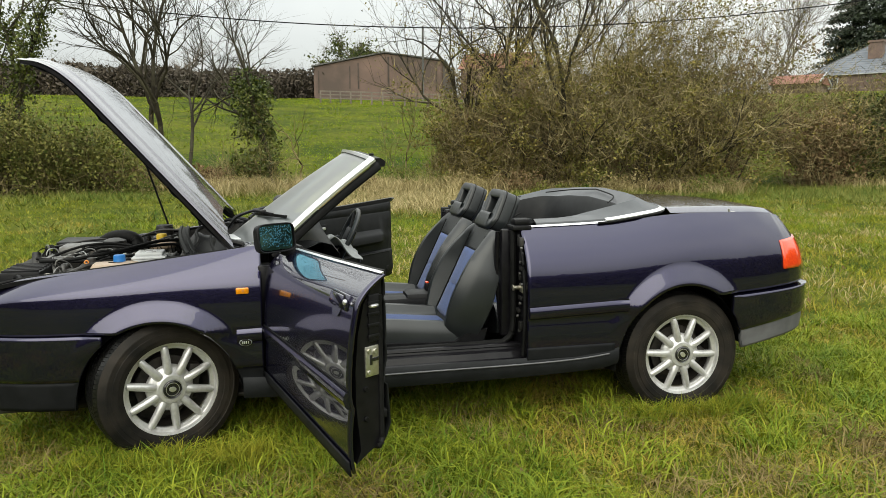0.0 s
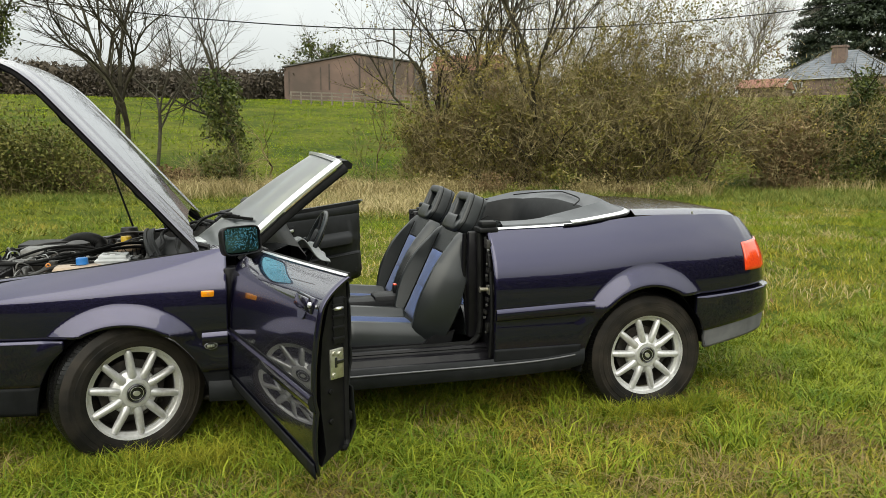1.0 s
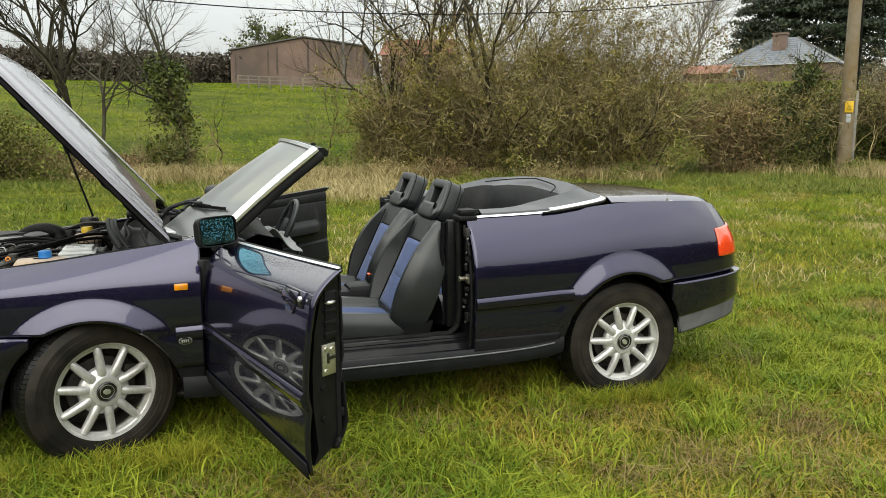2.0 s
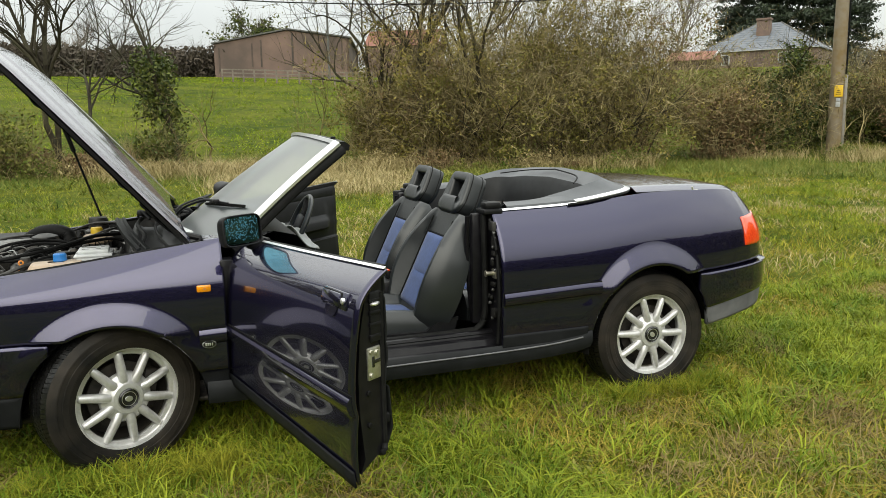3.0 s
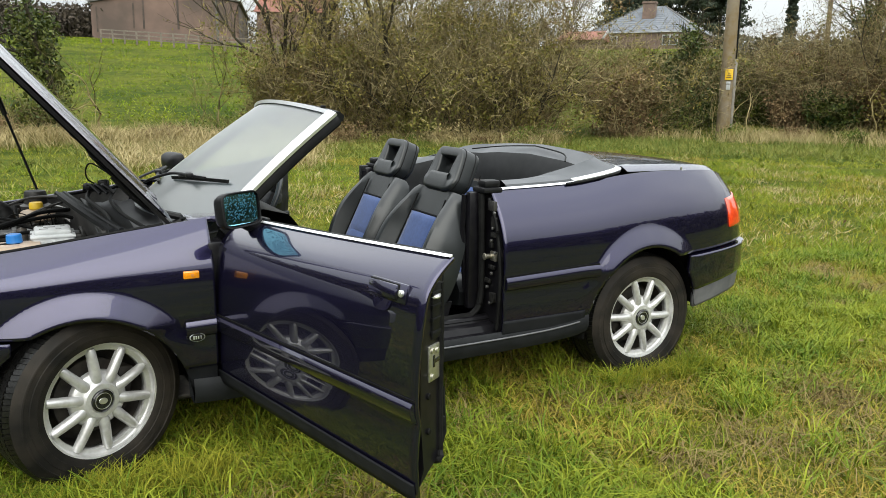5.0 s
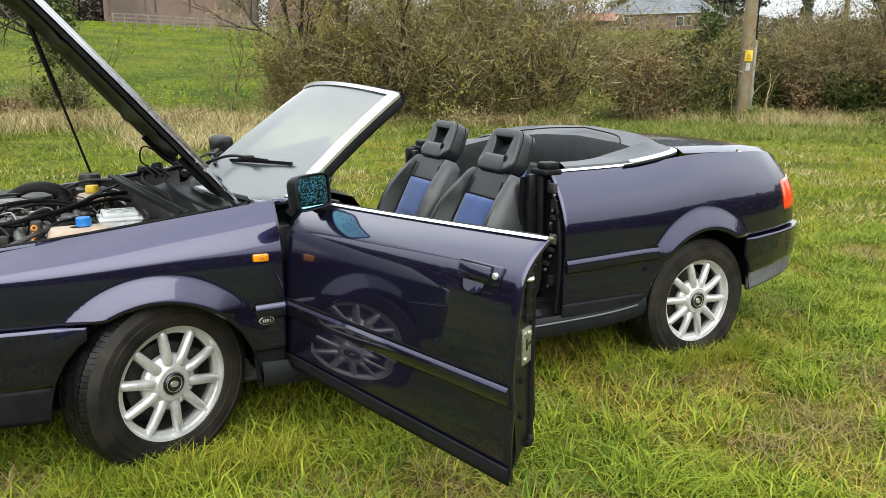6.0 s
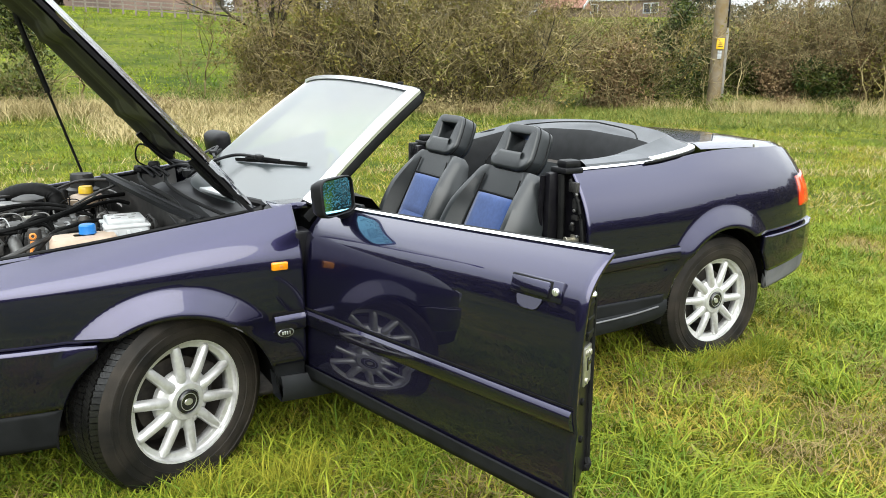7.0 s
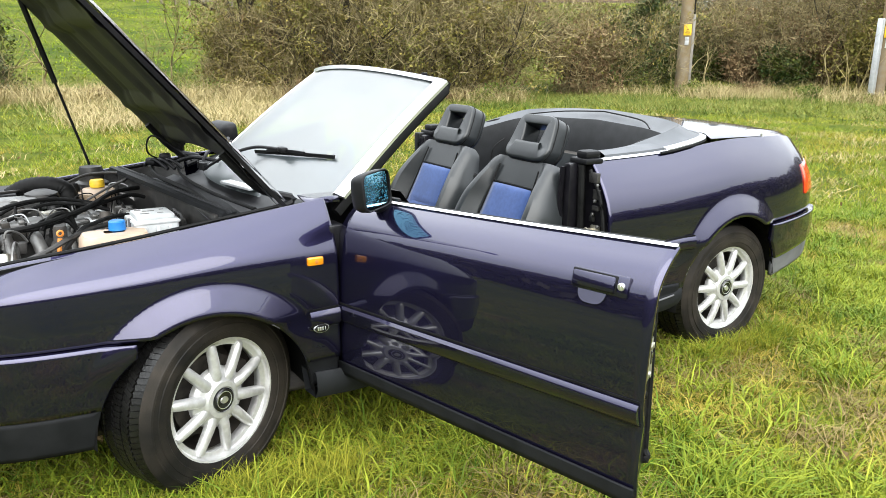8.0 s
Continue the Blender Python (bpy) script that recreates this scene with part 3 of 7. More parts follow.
    part("sill_cover", bm, SILL, car, "black plastic sill cover")
    bm = bmesh.new()
    tube(bm, [(x, side * 0.829, zt - 0.006) for x, zt in ((0.46, 0.33), (0.8, 0.33), (1.2, 0.332), (1.66, 0.334), (1.95, 0.342), (2.12, 0.358))], 0.004, 6, 30)
    part("sill_edge", bm, GREY, car, "thin grey sill edge")
    bm = bmesh.new()
    grid(bm, [[(x, side * y, z) for y, z in ((0.80, 0.335), (0.755, 0.345), (0.74, 0.372), (0.70, 0.376), (0.69, 0.40), (0.665, 0.405), (0.655, 0.37), (0.60, 0.30))]
              for x in np.linspace(0.42, 1.74, 12)], flip=side > 0)
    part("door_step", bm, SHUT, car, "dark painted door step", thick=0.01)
    # bottom of the front wing below the strip and behind the wheel
    bm = bmesh.new()
    shell(bm, [(x, curve(FRONT_W, x)) for x in xs_between(0.30, 0.428, 0.015, FRONT_ARCH)], lambda x, w: max(arch(x, *FRONT_ARCH), 0.30), lambda x, w: max(0.398, arch(x, *FRONT_ARCH)), 0, 6, side, (), -0.004, 1.0)
    part("wing_foot", bm, DKGREY, car, "dark grey plastic wing foot", thick=0.02)
    # front door post and the cowl corner above it
    bm = bmesh.new()
    box(bm, (0.445, side * 0.735, 0.625), (0.06, 0.10, 0.47), 0.01)
    part("front_post", bm, SHUT, car, "black front door post")
    bm = bmesh.new()
    grid(bm, [[(x, side * y, z) for y, z in ((0.64, 0.944), (0.70, fender_top(x, 0) - 0.004), (0.712, fender_top(x, 0) - 0.02))] for x in (0.36, 0.40, 0.44, 0.485)], flip=side > 0)
    part("cowl_corner", bm, PAINT, car, thick=0.006)
    # wheel housings
    for (cx, rx, top), name in ((FRONT_ARCH, "arch_liner"), (REAR_ARCH, "arch_liner")):
        bm = bmesh.new()
        rows = []
        for y in (0.81, 0.74, 0.6, 0.46):
            k = 1.0 if y > 0.8 else 1.06
            rows.append([(cx + rx * k * math.sin(radians(q)), side * y, max(0.25 + (top - 0.25 + (0 if y > 0.8 else 0.03)) * math.cos(radians(q)), 0.34 if cx > 1 and q > 0 else 0.2)) for q in range(-90, 91, 6)])
        vs = grid(bm, rows, flip=side < 0)
        bm.faces.new(vs[-1])
        part(name, bm, RUBBER, car, "black wheel-arch liner")
    # tail lamp wraps round the corner
    bm = bmesh.new()
    lamp_plan = [p for p in rear_plan if 3.148 < p[0] and p[1] > 0.50]
    shell(bm, lamp_plan, lambda x, w: curve([(3.15, 0.733), (3.36, 0.735)], x), lambda x, w: curve([(3.15, 0.884), (3.36, 0.90)], x), 0.142, 10, side, (), 0.007, 1.0, 0.24, 1.8, quarter_top)
    part("tail_lamp", bm, RED, car, "orange-red ribbed tail lamp", thick=0.02)
    # side repeater and badge
    bm = bmesh.new()
    box(bm, (0.345, side * 0.813, 0.754), (0.057, 0.02, 0.028), 0.005)
    rep = part("side_indicator", bm, AMBER, car, "amber side indicator lens")
    bm = bmesh.new()
    box(bm, (0.348, side * 0.8235, 0.754), (0.011, 0.003, 0.011), 0.001)
    part("bulb_holder", bm, ORANGE, rep)
    bm = bmesh.new()
    m = Matrix.Translation((0.352, side * 0.834, 0.523)) @ Matrix.Rotation(radians(90), 4, "X") @ Matrix.Diagonal((1, 0.6, 1, 1))
    disc(bm, 0.028, 0.012, (0, 0, -0.006), m=None)
    bm.transform(m)
    badge = part("badge", bm, CHROME, car, "small oval bright badge")
    bm = bmesh.new()
    disc(bm, 0.025, 0.016, (0, 0, -0.008))
    bm.transform(m)
    part("badge_field", bm, BADGE, badge)
    bm = bmesh.new()
    for k, (dx, s) in enumerate(((-0.013, 0.006), (-0.005, 0.005), (0.003, 0.005), (0.012, 0.003))):
        box(bm, (0.352 + dx, side * 0.843, 0.523), (s, 0.002, 0.012), 0.0004, seg=1)
    part("badge_bars", bm, CHROME, badge)
    # bright belt strip on the quarter
    bm = bmesh.new()
    path = [(x, side * (curve(REAR_W, x) - 0.143), quarter_top(x, 0) + 0.004) for x in np.linspace(1.70, 2.16, 12)]
    sweep(bm, path, [(side * a, b) for a, b in ((0.005, 0.004), (-0.008, -0.004), (0.005, -0.004))])
    part("belt_trim", bm, CHROME, car, "bright metal belt strip")


# ---- folded-hood cover, boot lid ----
def u_line(wide, back, square=0.62, n=60, start=1.78):
    """A U in plan that opens to the front, from the near side round the back to the far side."""
    out = []
    for k in range(n + 1):
        t = k / n
        if t < 0.3:
            s = t / 0.3
            out.append((start + (back - 0.42 - start) * s, -wide))
        elif t <= 0.7:
            q = radians(-90 + 180 * (t - 0.3) / 0.4)
            c, s = math.cos(q), math.sin(q)
            out.append((back - 0.42 + 0.42 * abs(c) ** square, wide * math.copysign(abs(s) ** square, s)))
        else:
            s = (1 - t) / 0.3
            out.append((start + (back - 0.42 - start) * s, wide))
    return out


outer, mid, inner = u_line(0.672, 2.62), u_line(0.625, 2.54, 0.5), u_line(0.572, 2.36, 0.27)
cover_z = lambda x: curve([(1.7, 0.992), (2.15, 1.005), (2.4, 1.035), (2.62, 1.05)], x)
bm = bmesh.new()
rows = []
for (xo, yo), (xm, ym), (xi, yi) in zip(outer, mid, inner):
    zo = cover_z(xo)
    crown = 0.035 * max(0, 1 - (yi / 0.5) ** 2)
    hump = curve([(1.7, 0.0), (1.95, 0.012), (2.2, 0.06), (2.3, 0.07), (2.5, 0.06)], xi)
    rows.append([(xo, yo, zo - 0.01), (xo + (xm - xo) * 0.15, yo + (ym - yo) * 0.15, zo + 0.012), (xm, ym, zo + 0.028 + crown * 0.4),
                 ((xm + xi) / 2, (ym + yi) / 2, zo + 0.02 + hump * 0.6 + crown * 0.7), (xi + 0.03, yi, 1.0 + hump + crown), (xi, yi * 0.985, 0.985 + hump + crown * 0.9)])
grid(bm, rows)
wall = bmesh.new()
grid(wall, [[Vector(r[-1]), Vector(r[-1]) + Vector((-0.02, -0.01 * math.copysign(1, r[-1][1]), -0.03)), Vector((r[-1][0] - 0.05, r[-1][1] * 0.96, 0.93)), Vector((r[-1][0] - 0.07, r[-1][1] * 0.93, 0.74))] for r in rows])
part("rear_lining", wall, TRIM, car, "black padded lining behind the rear bench")
part("hood_cover", bm, VINYL, car, "dark grey vinyl folded-hood cover", thick=0.0)
bm = bmesh.new()
sweep(bm, [(x, y * 1.005, cover_z(x) + 0.004) for x, y in outer if x > 2.15], [(-0.004, -0.010), (0.015, -0.008), (0.017, 0.003), (-0.014, 0.012)])
part("cover_trim", bm, CHROME, car, "bright metal strip round the hood cover")
bm = bmesh.new()
sweep(bm, [(x, y * 1.03 + 0, cover_z(x) - 0.004) for x, y in outer if x > 2.10], circle(0.007, 6))
part("cover_seal", bm, RUBBER, car)
for side in (-1, 1):
    bm = bmesh.new()
    sweep(bm, spline([(1.98, side * 0.605, 1.015), (2.10, side * 0.585, 1.045), (2.17, side * 0.605, 1.042), (2.20, side * 0.655, 1.018)], 14), circle(0.006, 6))
    part("cover_flap_edge", bm, RUBBER, car)
    bm = bmesh.new()
    sweep(bm, spline([(2.26, side * 0.47, 1.083), (2.37, side * 0.30, 1.108), (2.40, 0.0, 1.128)], 12), circle(0.004, 6))
    part("cover_seam", bm, RUBBER, car)
bm = bmesh.new()
rows = []
for k in range(25):
    t = k / 24
    x = 2.56 + 0.675 * t
    z = curve([(2.55, 1.052), (2.9, 1.053), (3.12, 1.042), (3.20, 1.022), (3.24, 0.985)], x)
    w = curve([(2.55, 0.60), (3.0, 0.64), (3.2, 0.60), (3.27, 0.575)], x)
    rows.append([(x + 0.02 * (1 - (y / w) ** 2) - (0.0 if t > 0.2 else 0.0), y, z + 0.018 * (1 - (y / w) ** 2) - (0.02 if abs(y) > w * 0.97 else 0)) for y in np.linspace(-w, w, 25)])
for k, (z, x) in enumerate(((0.9, 3.317), (0.78, 3.385))):
    rows.append([(x + 0.02 * (1 - (y / 0.57) ** 2), y, z) for y in np.linspace(-0.57, 0.57, 25)])
grid(bm, rows)
part("boot_lid", bm, PAINT, car, "dark purple boot lid", thick=0.0)
bm = bmesh.new()
grid(bm, [[(x, y, z) for y in (-0.56, 0.56)] for x, z in ((2.2, 0.9), (3.15, 0.9), (3.22, 0.6), (3.22, 0.36), (2.2, 0.33))], close_u=True)
part("boot_floor", bm, DARK, car)
bm = bmesh.new()
disc(bm, 0.012, 0.006, (2.874, -0.662, 1.024))
tube(bm, [(2.874, -0.662, 1.025), (2.866, -0.662, 1.052)], 0.005)
box(bm, (2.888, -0.662, 1.033), (0.03, 0.012, 0.008), 0.002)
part("aerial_stub", bm, STEEL, car, "short metal aerial stub")


# ---- wheels ----
WIDER = Matrix.Diagonal((1.03, 1.0, 1.03, 1.0))


def build_wheel(m, steer=0.0):
    """A ten-spoke alloy wheel; its outer face looks along local -y."""
    turn = Matrix.Rotation(radians(90), 4, "X")
    bm = bmesh.new()
    out = 0.105
    side = [(0.209, -0.085), (0.213, -0.098), (0.226, -0.104), (0.236, -out), (0.238, -out - 0.0025), (0.262, -out - 0.003), (0.264, -out), (0.281, -0.104), (0.283, -0.106), (0.289, -0.1045), (0.291, -0.1015), (0.304, -0.097), (0.317, -0.086)]
    lathe(bm, [(r, -h) for r, h in side], 72, turn)
    lathe(bm, [(r, h + 0.022) for r, h in side], 72, turn)
    tyre = part("wheel", bm, TYRE, car, "black tyre on a silver ten-spoke alloy rim", matrix=m)
    bm = bmesh.new()
    top = lambda h: 0.327 - 8.0 * max(abs(h + 0.011) - 0.055, 0) ** 2
    lathe(bm, [(0.317, -0.108)] + [(top(h) - 0.007, h) for h in np.linspace(-0.104, 0.082, 13)] + [(0.317, 0.086)], 96, turn)
    # ribs cut into blocks by the cross grooves
    for g0, g1, n, skew in ((-0.1085, -0.074, 100, 14), (-0.069, -0.032, 110, -24), (-0.027, 0.006, 110, 0), (0.011, 0.047, 110, 24), (0.052, 0.0865, 100, -14)):
        mid = (g0 + g1) / 2
        for k in range(n):
            r = top(mid) - 0.0045
            tip = math.atan2(top(g1) - top(g0), g1 - g0)
            mm = Matrix.Rotation(2 * math.pi * k / n, 4, "Y") @ Matrix.Translation((r, -mid, 0)) @ Matrix.Rotation(tip, 4, "Z") @ Matrix.Rotation(radians(-skew), 4, "X")
            box(bm, (0, 0, 0), (0.009, g1 - g0, 2 * math.pi * 0.327 / n * 0.84), 0, mm)
    part("tread", bm, TREAD, tyre)
    bm = bmesh.new()
    # lipped barrel of the rim
    lathe(bm, [(0.198, 0.07), (0.190, 0.0), (0.186, -0.03), (0.178, -0.050), (0.1755, -0.064), (0.178, -0.0705), (0.183, -0.0725), (0.1925, -0.0735), (0.1965, -0.077), (0.1985, -0.086), (0.2005, -0.093), (0.207, -0.095), (0.2095, -0.087), (0.205, -0.078), (0.201, -0.06), (0.199, 0.07)],
          64, Matrix.Rotation(radians(-90), 4, "X") @ Matrix.Diagonal((1, 1, 1, 1)), close=True)
    bm.transform(WIDER)
    part("rim", bm, ALLOY, tyre, "silver alloy rim")
    for k in range(10):
        bm = bmesh.new()
        rows = []
        for r, w, h, d in ((0.055, 0.0200, -0.084, 0.03), (0.075, 0.0208, -0.089, 0.028), (0.090, 0.0192, -0.0925, 0.027), (0.11, 0.0185, -0.0925, 0.026), (0.15, 0.0175, -0.090, 0.026), (0.180, 0.0165, -0.087, 0.026), (0.190, 0.0150, -0.083, 0.026), (0.1945, 0.0115, -0.074, 0.03)):
            rows.append([(r, h + y, x) for x, y in [(-w, d), (-w, 0.019), (-w * 0.90, 0.011), (-w * 0.62, 0.0040), (-w * 0.25, 0.0005), (w * 0.25, 0.0005), (w * 0.62, 0.0040), (w * 0.90, 0.011), (w, 0.019), (w, d)]])
        grid(bm, rows, close_v=True)
        bm.transform(Matrix.Rotation(2 * math.pi * k / 10, 4, "Y"))
        bm.transform(WIDER)
        part("spoke", bm, ALLOY, tyre)
    bm = bmesh.new()
    tn = Matrix.Rotation(radians(90), 4, "X")
    lathe(bm, [(0.0001, 0.045), (0.103, 0.045), (0.1025, 0.060), (0.097, 0.068), (0.084, 0.075), (0.074, 0.080), (0.066, 0.084), (0.060, 0.092), (0.044, 0.094), (0.042, 0.088), (0.0001, 0.088)], 40, tn)
    bm.transform(WIDER)
    part("hub", bm, ALLOY, tyre)
    bm = bmesh.new()
    lathe(bm, [(0.0001, 0.086), (0.039, 0.086), (0.0395, 0.096), (0.036, 0.0985), (0.032, 0.0965), (0.0001, 0.0965)], 40, tn)
    bm.transform(WIDER)
    part("centre_cap", bm, BADGE, tyre, "black wheel centre cap")
    bm = bmesh.new()
    lathe(bm, [(0.0295, 0.0955), (0.0295, 0.0985), (0.0275, 0.0985), (0.0275, 0.0955)], 32, tn, close=True)
    lathe(bm, [(0.0001, 0.0985), (0.015, 0.0985), (0.017, 0.0955)], 24, tn @ Matrix.Diagonal((1, 0.72, 1, 1)))
    bm.transform(WIDER)
    part("cap_emblem", bm, CHROME, tyre)
    bm = bmesh.new()
    lathe(bm, [(0.0001, -0.01), (0.135, -0.01), (0.135, 0.012), (0.07, 0.014), (0.07, 0.05), (0.0001, 0.05)], 40, tn)
    box(bm, (0.11, 0.0, 0.05), (0.06, 0.07, 0.11), 0.012)
    lathe(bm, [(0.178, -0.04), (0.178, 0.075), (0.0001, 0.075)], 40, Matrix.Rotation(radians(-90), 4, "X"))
    bm.transform(WIDER)
    part("brake", bm, DARK, tyre, "dark brake disc and caliper")
    return tyre


STEER = 24.0
hub_z = 0.312
build_wheel(pose(-0.014, -0.690, hub_z, 0, 12, STEER))
build_wheel(pose(2.557, -0.688, 0.306, 0, 40, 0))
build_wheel(pose(-0.014, 0.690, hub_z, 0, 0, 180 + STEER))
build_wheel(pose(2.557, 0.688, 0.306, 0, 25, 180))


# ---- bonnet ----
HINGE, OPEN = (0.318, 0.932), 48.8
co, so = math.cos(radians(OPEN)), math.sin(radians(OPEN))


def on_bonnet(s, y, n):
    """s along from the hinge, y across, n out of the skin."""
    return (HINGE[0] - co * s + so * n, y, HINGE[1] + so * s + co * n)


half = lambda s: curve([(0, 0.675), (0.4, 0.66), (0.9, 0.625), (1.12, 0.60), (1.21, 0.56)], s)
drop = lambda s: curve([(0, 0.0), (0.9, 0.0), (1.05, -0.012), (1.15, -0.05), (1.22, -0.11)], s)


def skin(s, y):
    k = y / half(s)
    return 0.036 * (1 - k * k) - 0.008 * max(0, abs(k) - 0.94) / 0.06 + 0.007 * math.exp(-((abs(k) - 0.76) / 0.03) ** 2) + drop(s)


bm = bmesh.new()
ks = sorted(set(np.round(np.concatenate([np.linspace(-1, 1, 41), [-0.98, -0.96, 0.96, 0.98, -0.87, 0.87, -0.78, 0.78, -0.82, 0.82, -0.76, 0.76, -0.74, 0.74, -0.72, 0.72]]), 3)))
rear = lambda k, t: (lambda s0: s0 + (1.22 - s0) * t)(0.15 * (1 - abs(k) ** 3))
grid(bm, [[on_bonnet(rear(k, t), k * half(rear(k, t)), skin(rear(k, t), k * half(rear(k, t)))) for k in ks] for t in np.linspace(0, 1, 50)])
bonnet = part("bonnet", bm, WET, car, "purple bonnet propped wide open, wet outer skin", thick=0.0)
def under(s, k):
    """Depth of the pressed inner frame: a raised rim, two cross ribs and two slanting ones."""
    near = lambda v, c, w: max(0.0, 1 - abs(v - c) / w) ** 0.6
    rib = max(near(s, 0.36, 0.06), near(s, 0.80, 0.06), near(abs(k) - 0.10 - 0.45 * s / 1.2, 0.0, 0.10), near(abs(k), 0.95, 0.10), near(s, 1.12, 0.08), near(s, 0.16, 0.05))
    return 0.012 + 0.022 * rib


bm = bmesh.new()
grid(bm, [[on_bonnet(rear(k, t), k * half(rear(k, t)) * 0.985, skin(rear(k, t), k * half(rear(k, t))) - under(rear(k, t), k)) for k in np.linspace(-1, 1, 81)] for t in np.linspace(0.0, 0.985, 90)])
part("inner_frame", bm, LINER, bonnet, "black inner frame of the bonnet")
for side in (-1, 1):
    bm = bmesh.new()
    sweep(bm, [on_bonnet(s, side * half(s) * 0.992, skin(s, side * half(s)) - 0.012) for s in np.linspace(0, 1.2, 30)], [(-0.005, -0.008), (0.005, -0.008), (0.005, 0.006), (-0.005, 0.006)])
    part("bonnet_edge", bm, SHUT, bonnet)
    # hinge arm of the bonnet
    bm = bmesh.new()
    tube(bm, [(0.30, side * 0.60, 0.90), (0.36, side * 0.60, 0.93), on_bonnet(0.08, side * 0.58, -0.03), on_bonnet(0.25, side * 0.56, -0.035)], 0.014, 8, 14)
    part("hinge", bm, BLACK, bonnet)
bm = bmesh.new()
tube(bm, [on_bonnet(0.94, 0.60, -0.03), (-0.12, 0.64, 0.92)], 0.006)
mid_strut = Vector(on_bonnet(0.94, 0.60, -0.03)).lerp(Vector((-0.12, 0.64, 0.92)), 0.48)
tube(bm, [on_bonnet(0.94, 0.60, -0.03), mid_strut], 0.012)
part("gas_strut", bm, BLACK, car, "thin black bonnet strut")
bm = bmesh.new()
tube(bm, [on_bonnet(0.05, 0.35, -0.03), (0.12, 0.42, 1.06), (0.10, 0.46, 0.98), (0.2, 0.45, 0.93)], 0.004, 6, 20)
part("washer_hose", bm, RUBBER, car)


# ---- windscreen ----
def screen(u, v):
    """u across from -1 to 1, v from the scuttle up to the header."""
    bow = 1 - u * u
    x = (0.50 - 0.17 * bow) * (1 - v) + (0.965 - 0.06 * bow) * v
    y = u * (0.655 * (1 - v) + 0.575 * v)
    z = (0.945 + 0.01 * bow) * (1 - v) + (1.325 + 0.032 * bow) * v + 0.012 * math.sin(math.pi * v)
    return Vector((x, y, z))


bm = bmesh.new()
grid(bm, [[screen(u, v) for u in np.linspace(-1, 1, 31)] for v in np.linspace(-0.12, 0.99, 16)])
glass_ob = part("windscreen", bm, GLASS, car, "windscreen with pale sky reflection, partly put in as a film")
glass_ob.visible_shadow = False
for side in (-1, 1):
    bm = bmesh.new()
    path = [screen(side * 1.0, v) + Vector((0.0, side * 0.012, 0.006 if side < 0 else -0.003)) for v in np.linspace(-0.02, 1.0, 16)]
    sweep(bm, path, [(-0.012, -0.010), (-0.012, 0.006), (0.006, 0.012), (0.050, -0.006), (0.048, -0.018)] if side < 0 else [(0.002, -0.010), (0.002, 0.001), (-0.012, 0.003), (-0.050, -0.010), (-0.048, -0.018)], up=(-0.62, 0, 0.78))
    part("pillar_trim", bm, CHROME, glass_ob, "wide bright metal windscreen-post trim")
    bm = bmesh.new()
    path = [screen(side * 1.0, v) + Vector((0.034, side * 0.010, -0.022)) for v in np.linspace(-0.1, 1.0, 16)]
    sweep(bm, path, [(-0.014, -0.018), (0.014, -0.018), (0.018, 0.0), (0.013, 0.014), (-0.013, 0.014), (-0.018, 0.0)], up=(-0.62, 0, 0.78))
    part("pillar", bm, BLACK, glass_ob, "black windscreen post with rubber seal")
    bm = bmesh.new()
    tube(bm, [screen(side * 1.0, v) + Vector((0.048, side * 0.014, -0.033)) for v in (0.0, 0.33, 0.66, 0.985)], 0.009, 8, 14)
    part("pillar_seal", bm, RUBBER, glass_ob)
bm = bmesh.new()
sweep(bm, [screen(u, 1.0) + Vector((0.004, 0, 0.008)) for u in np.linspace(-1.02, 1.02, 30)], [(-0.016, -0.008), (0.010, -0.009), (0.012, 0.003), (-0.012, 0.008)])
part("header_trim", bm, CHROME, glass_ob, "bright metal header strip")
bm = bmesh.new()
sweep(bm, [screen(u, 1.0) + Vector((0.040, 0, -0.006)) for u in np.linspace(-0.99, 0.99, 30)], [(-0.035, -0.03), (0.03, -0.028), (0.036, -0.004), (0.01, 0.014), (-0.03, 0.012)])
part("header", bm, BLACK, glass_ob, "black header rail")
for y in (-0.45, 0.45):
    bm = bmesh.new()
    disc(bm, 0.012, 0.02, (0.985, y, 1.335))
    part("header_pin", bm, BLACK, glass_ob)
bm = bmesh.new()
box(bm, (0.90, 0.0, 1.28), (0.02, 0.22, 0.06), 0.01, Matrix.Rotation(radians(-20), 4, "Y"))
tube(bm, [(0.92, 0.0, 1.30), (0.94, 0.0, 1.34)], 0.008)
part("rear_view_mirror", bm, BLACK, car, "black interior mirror")
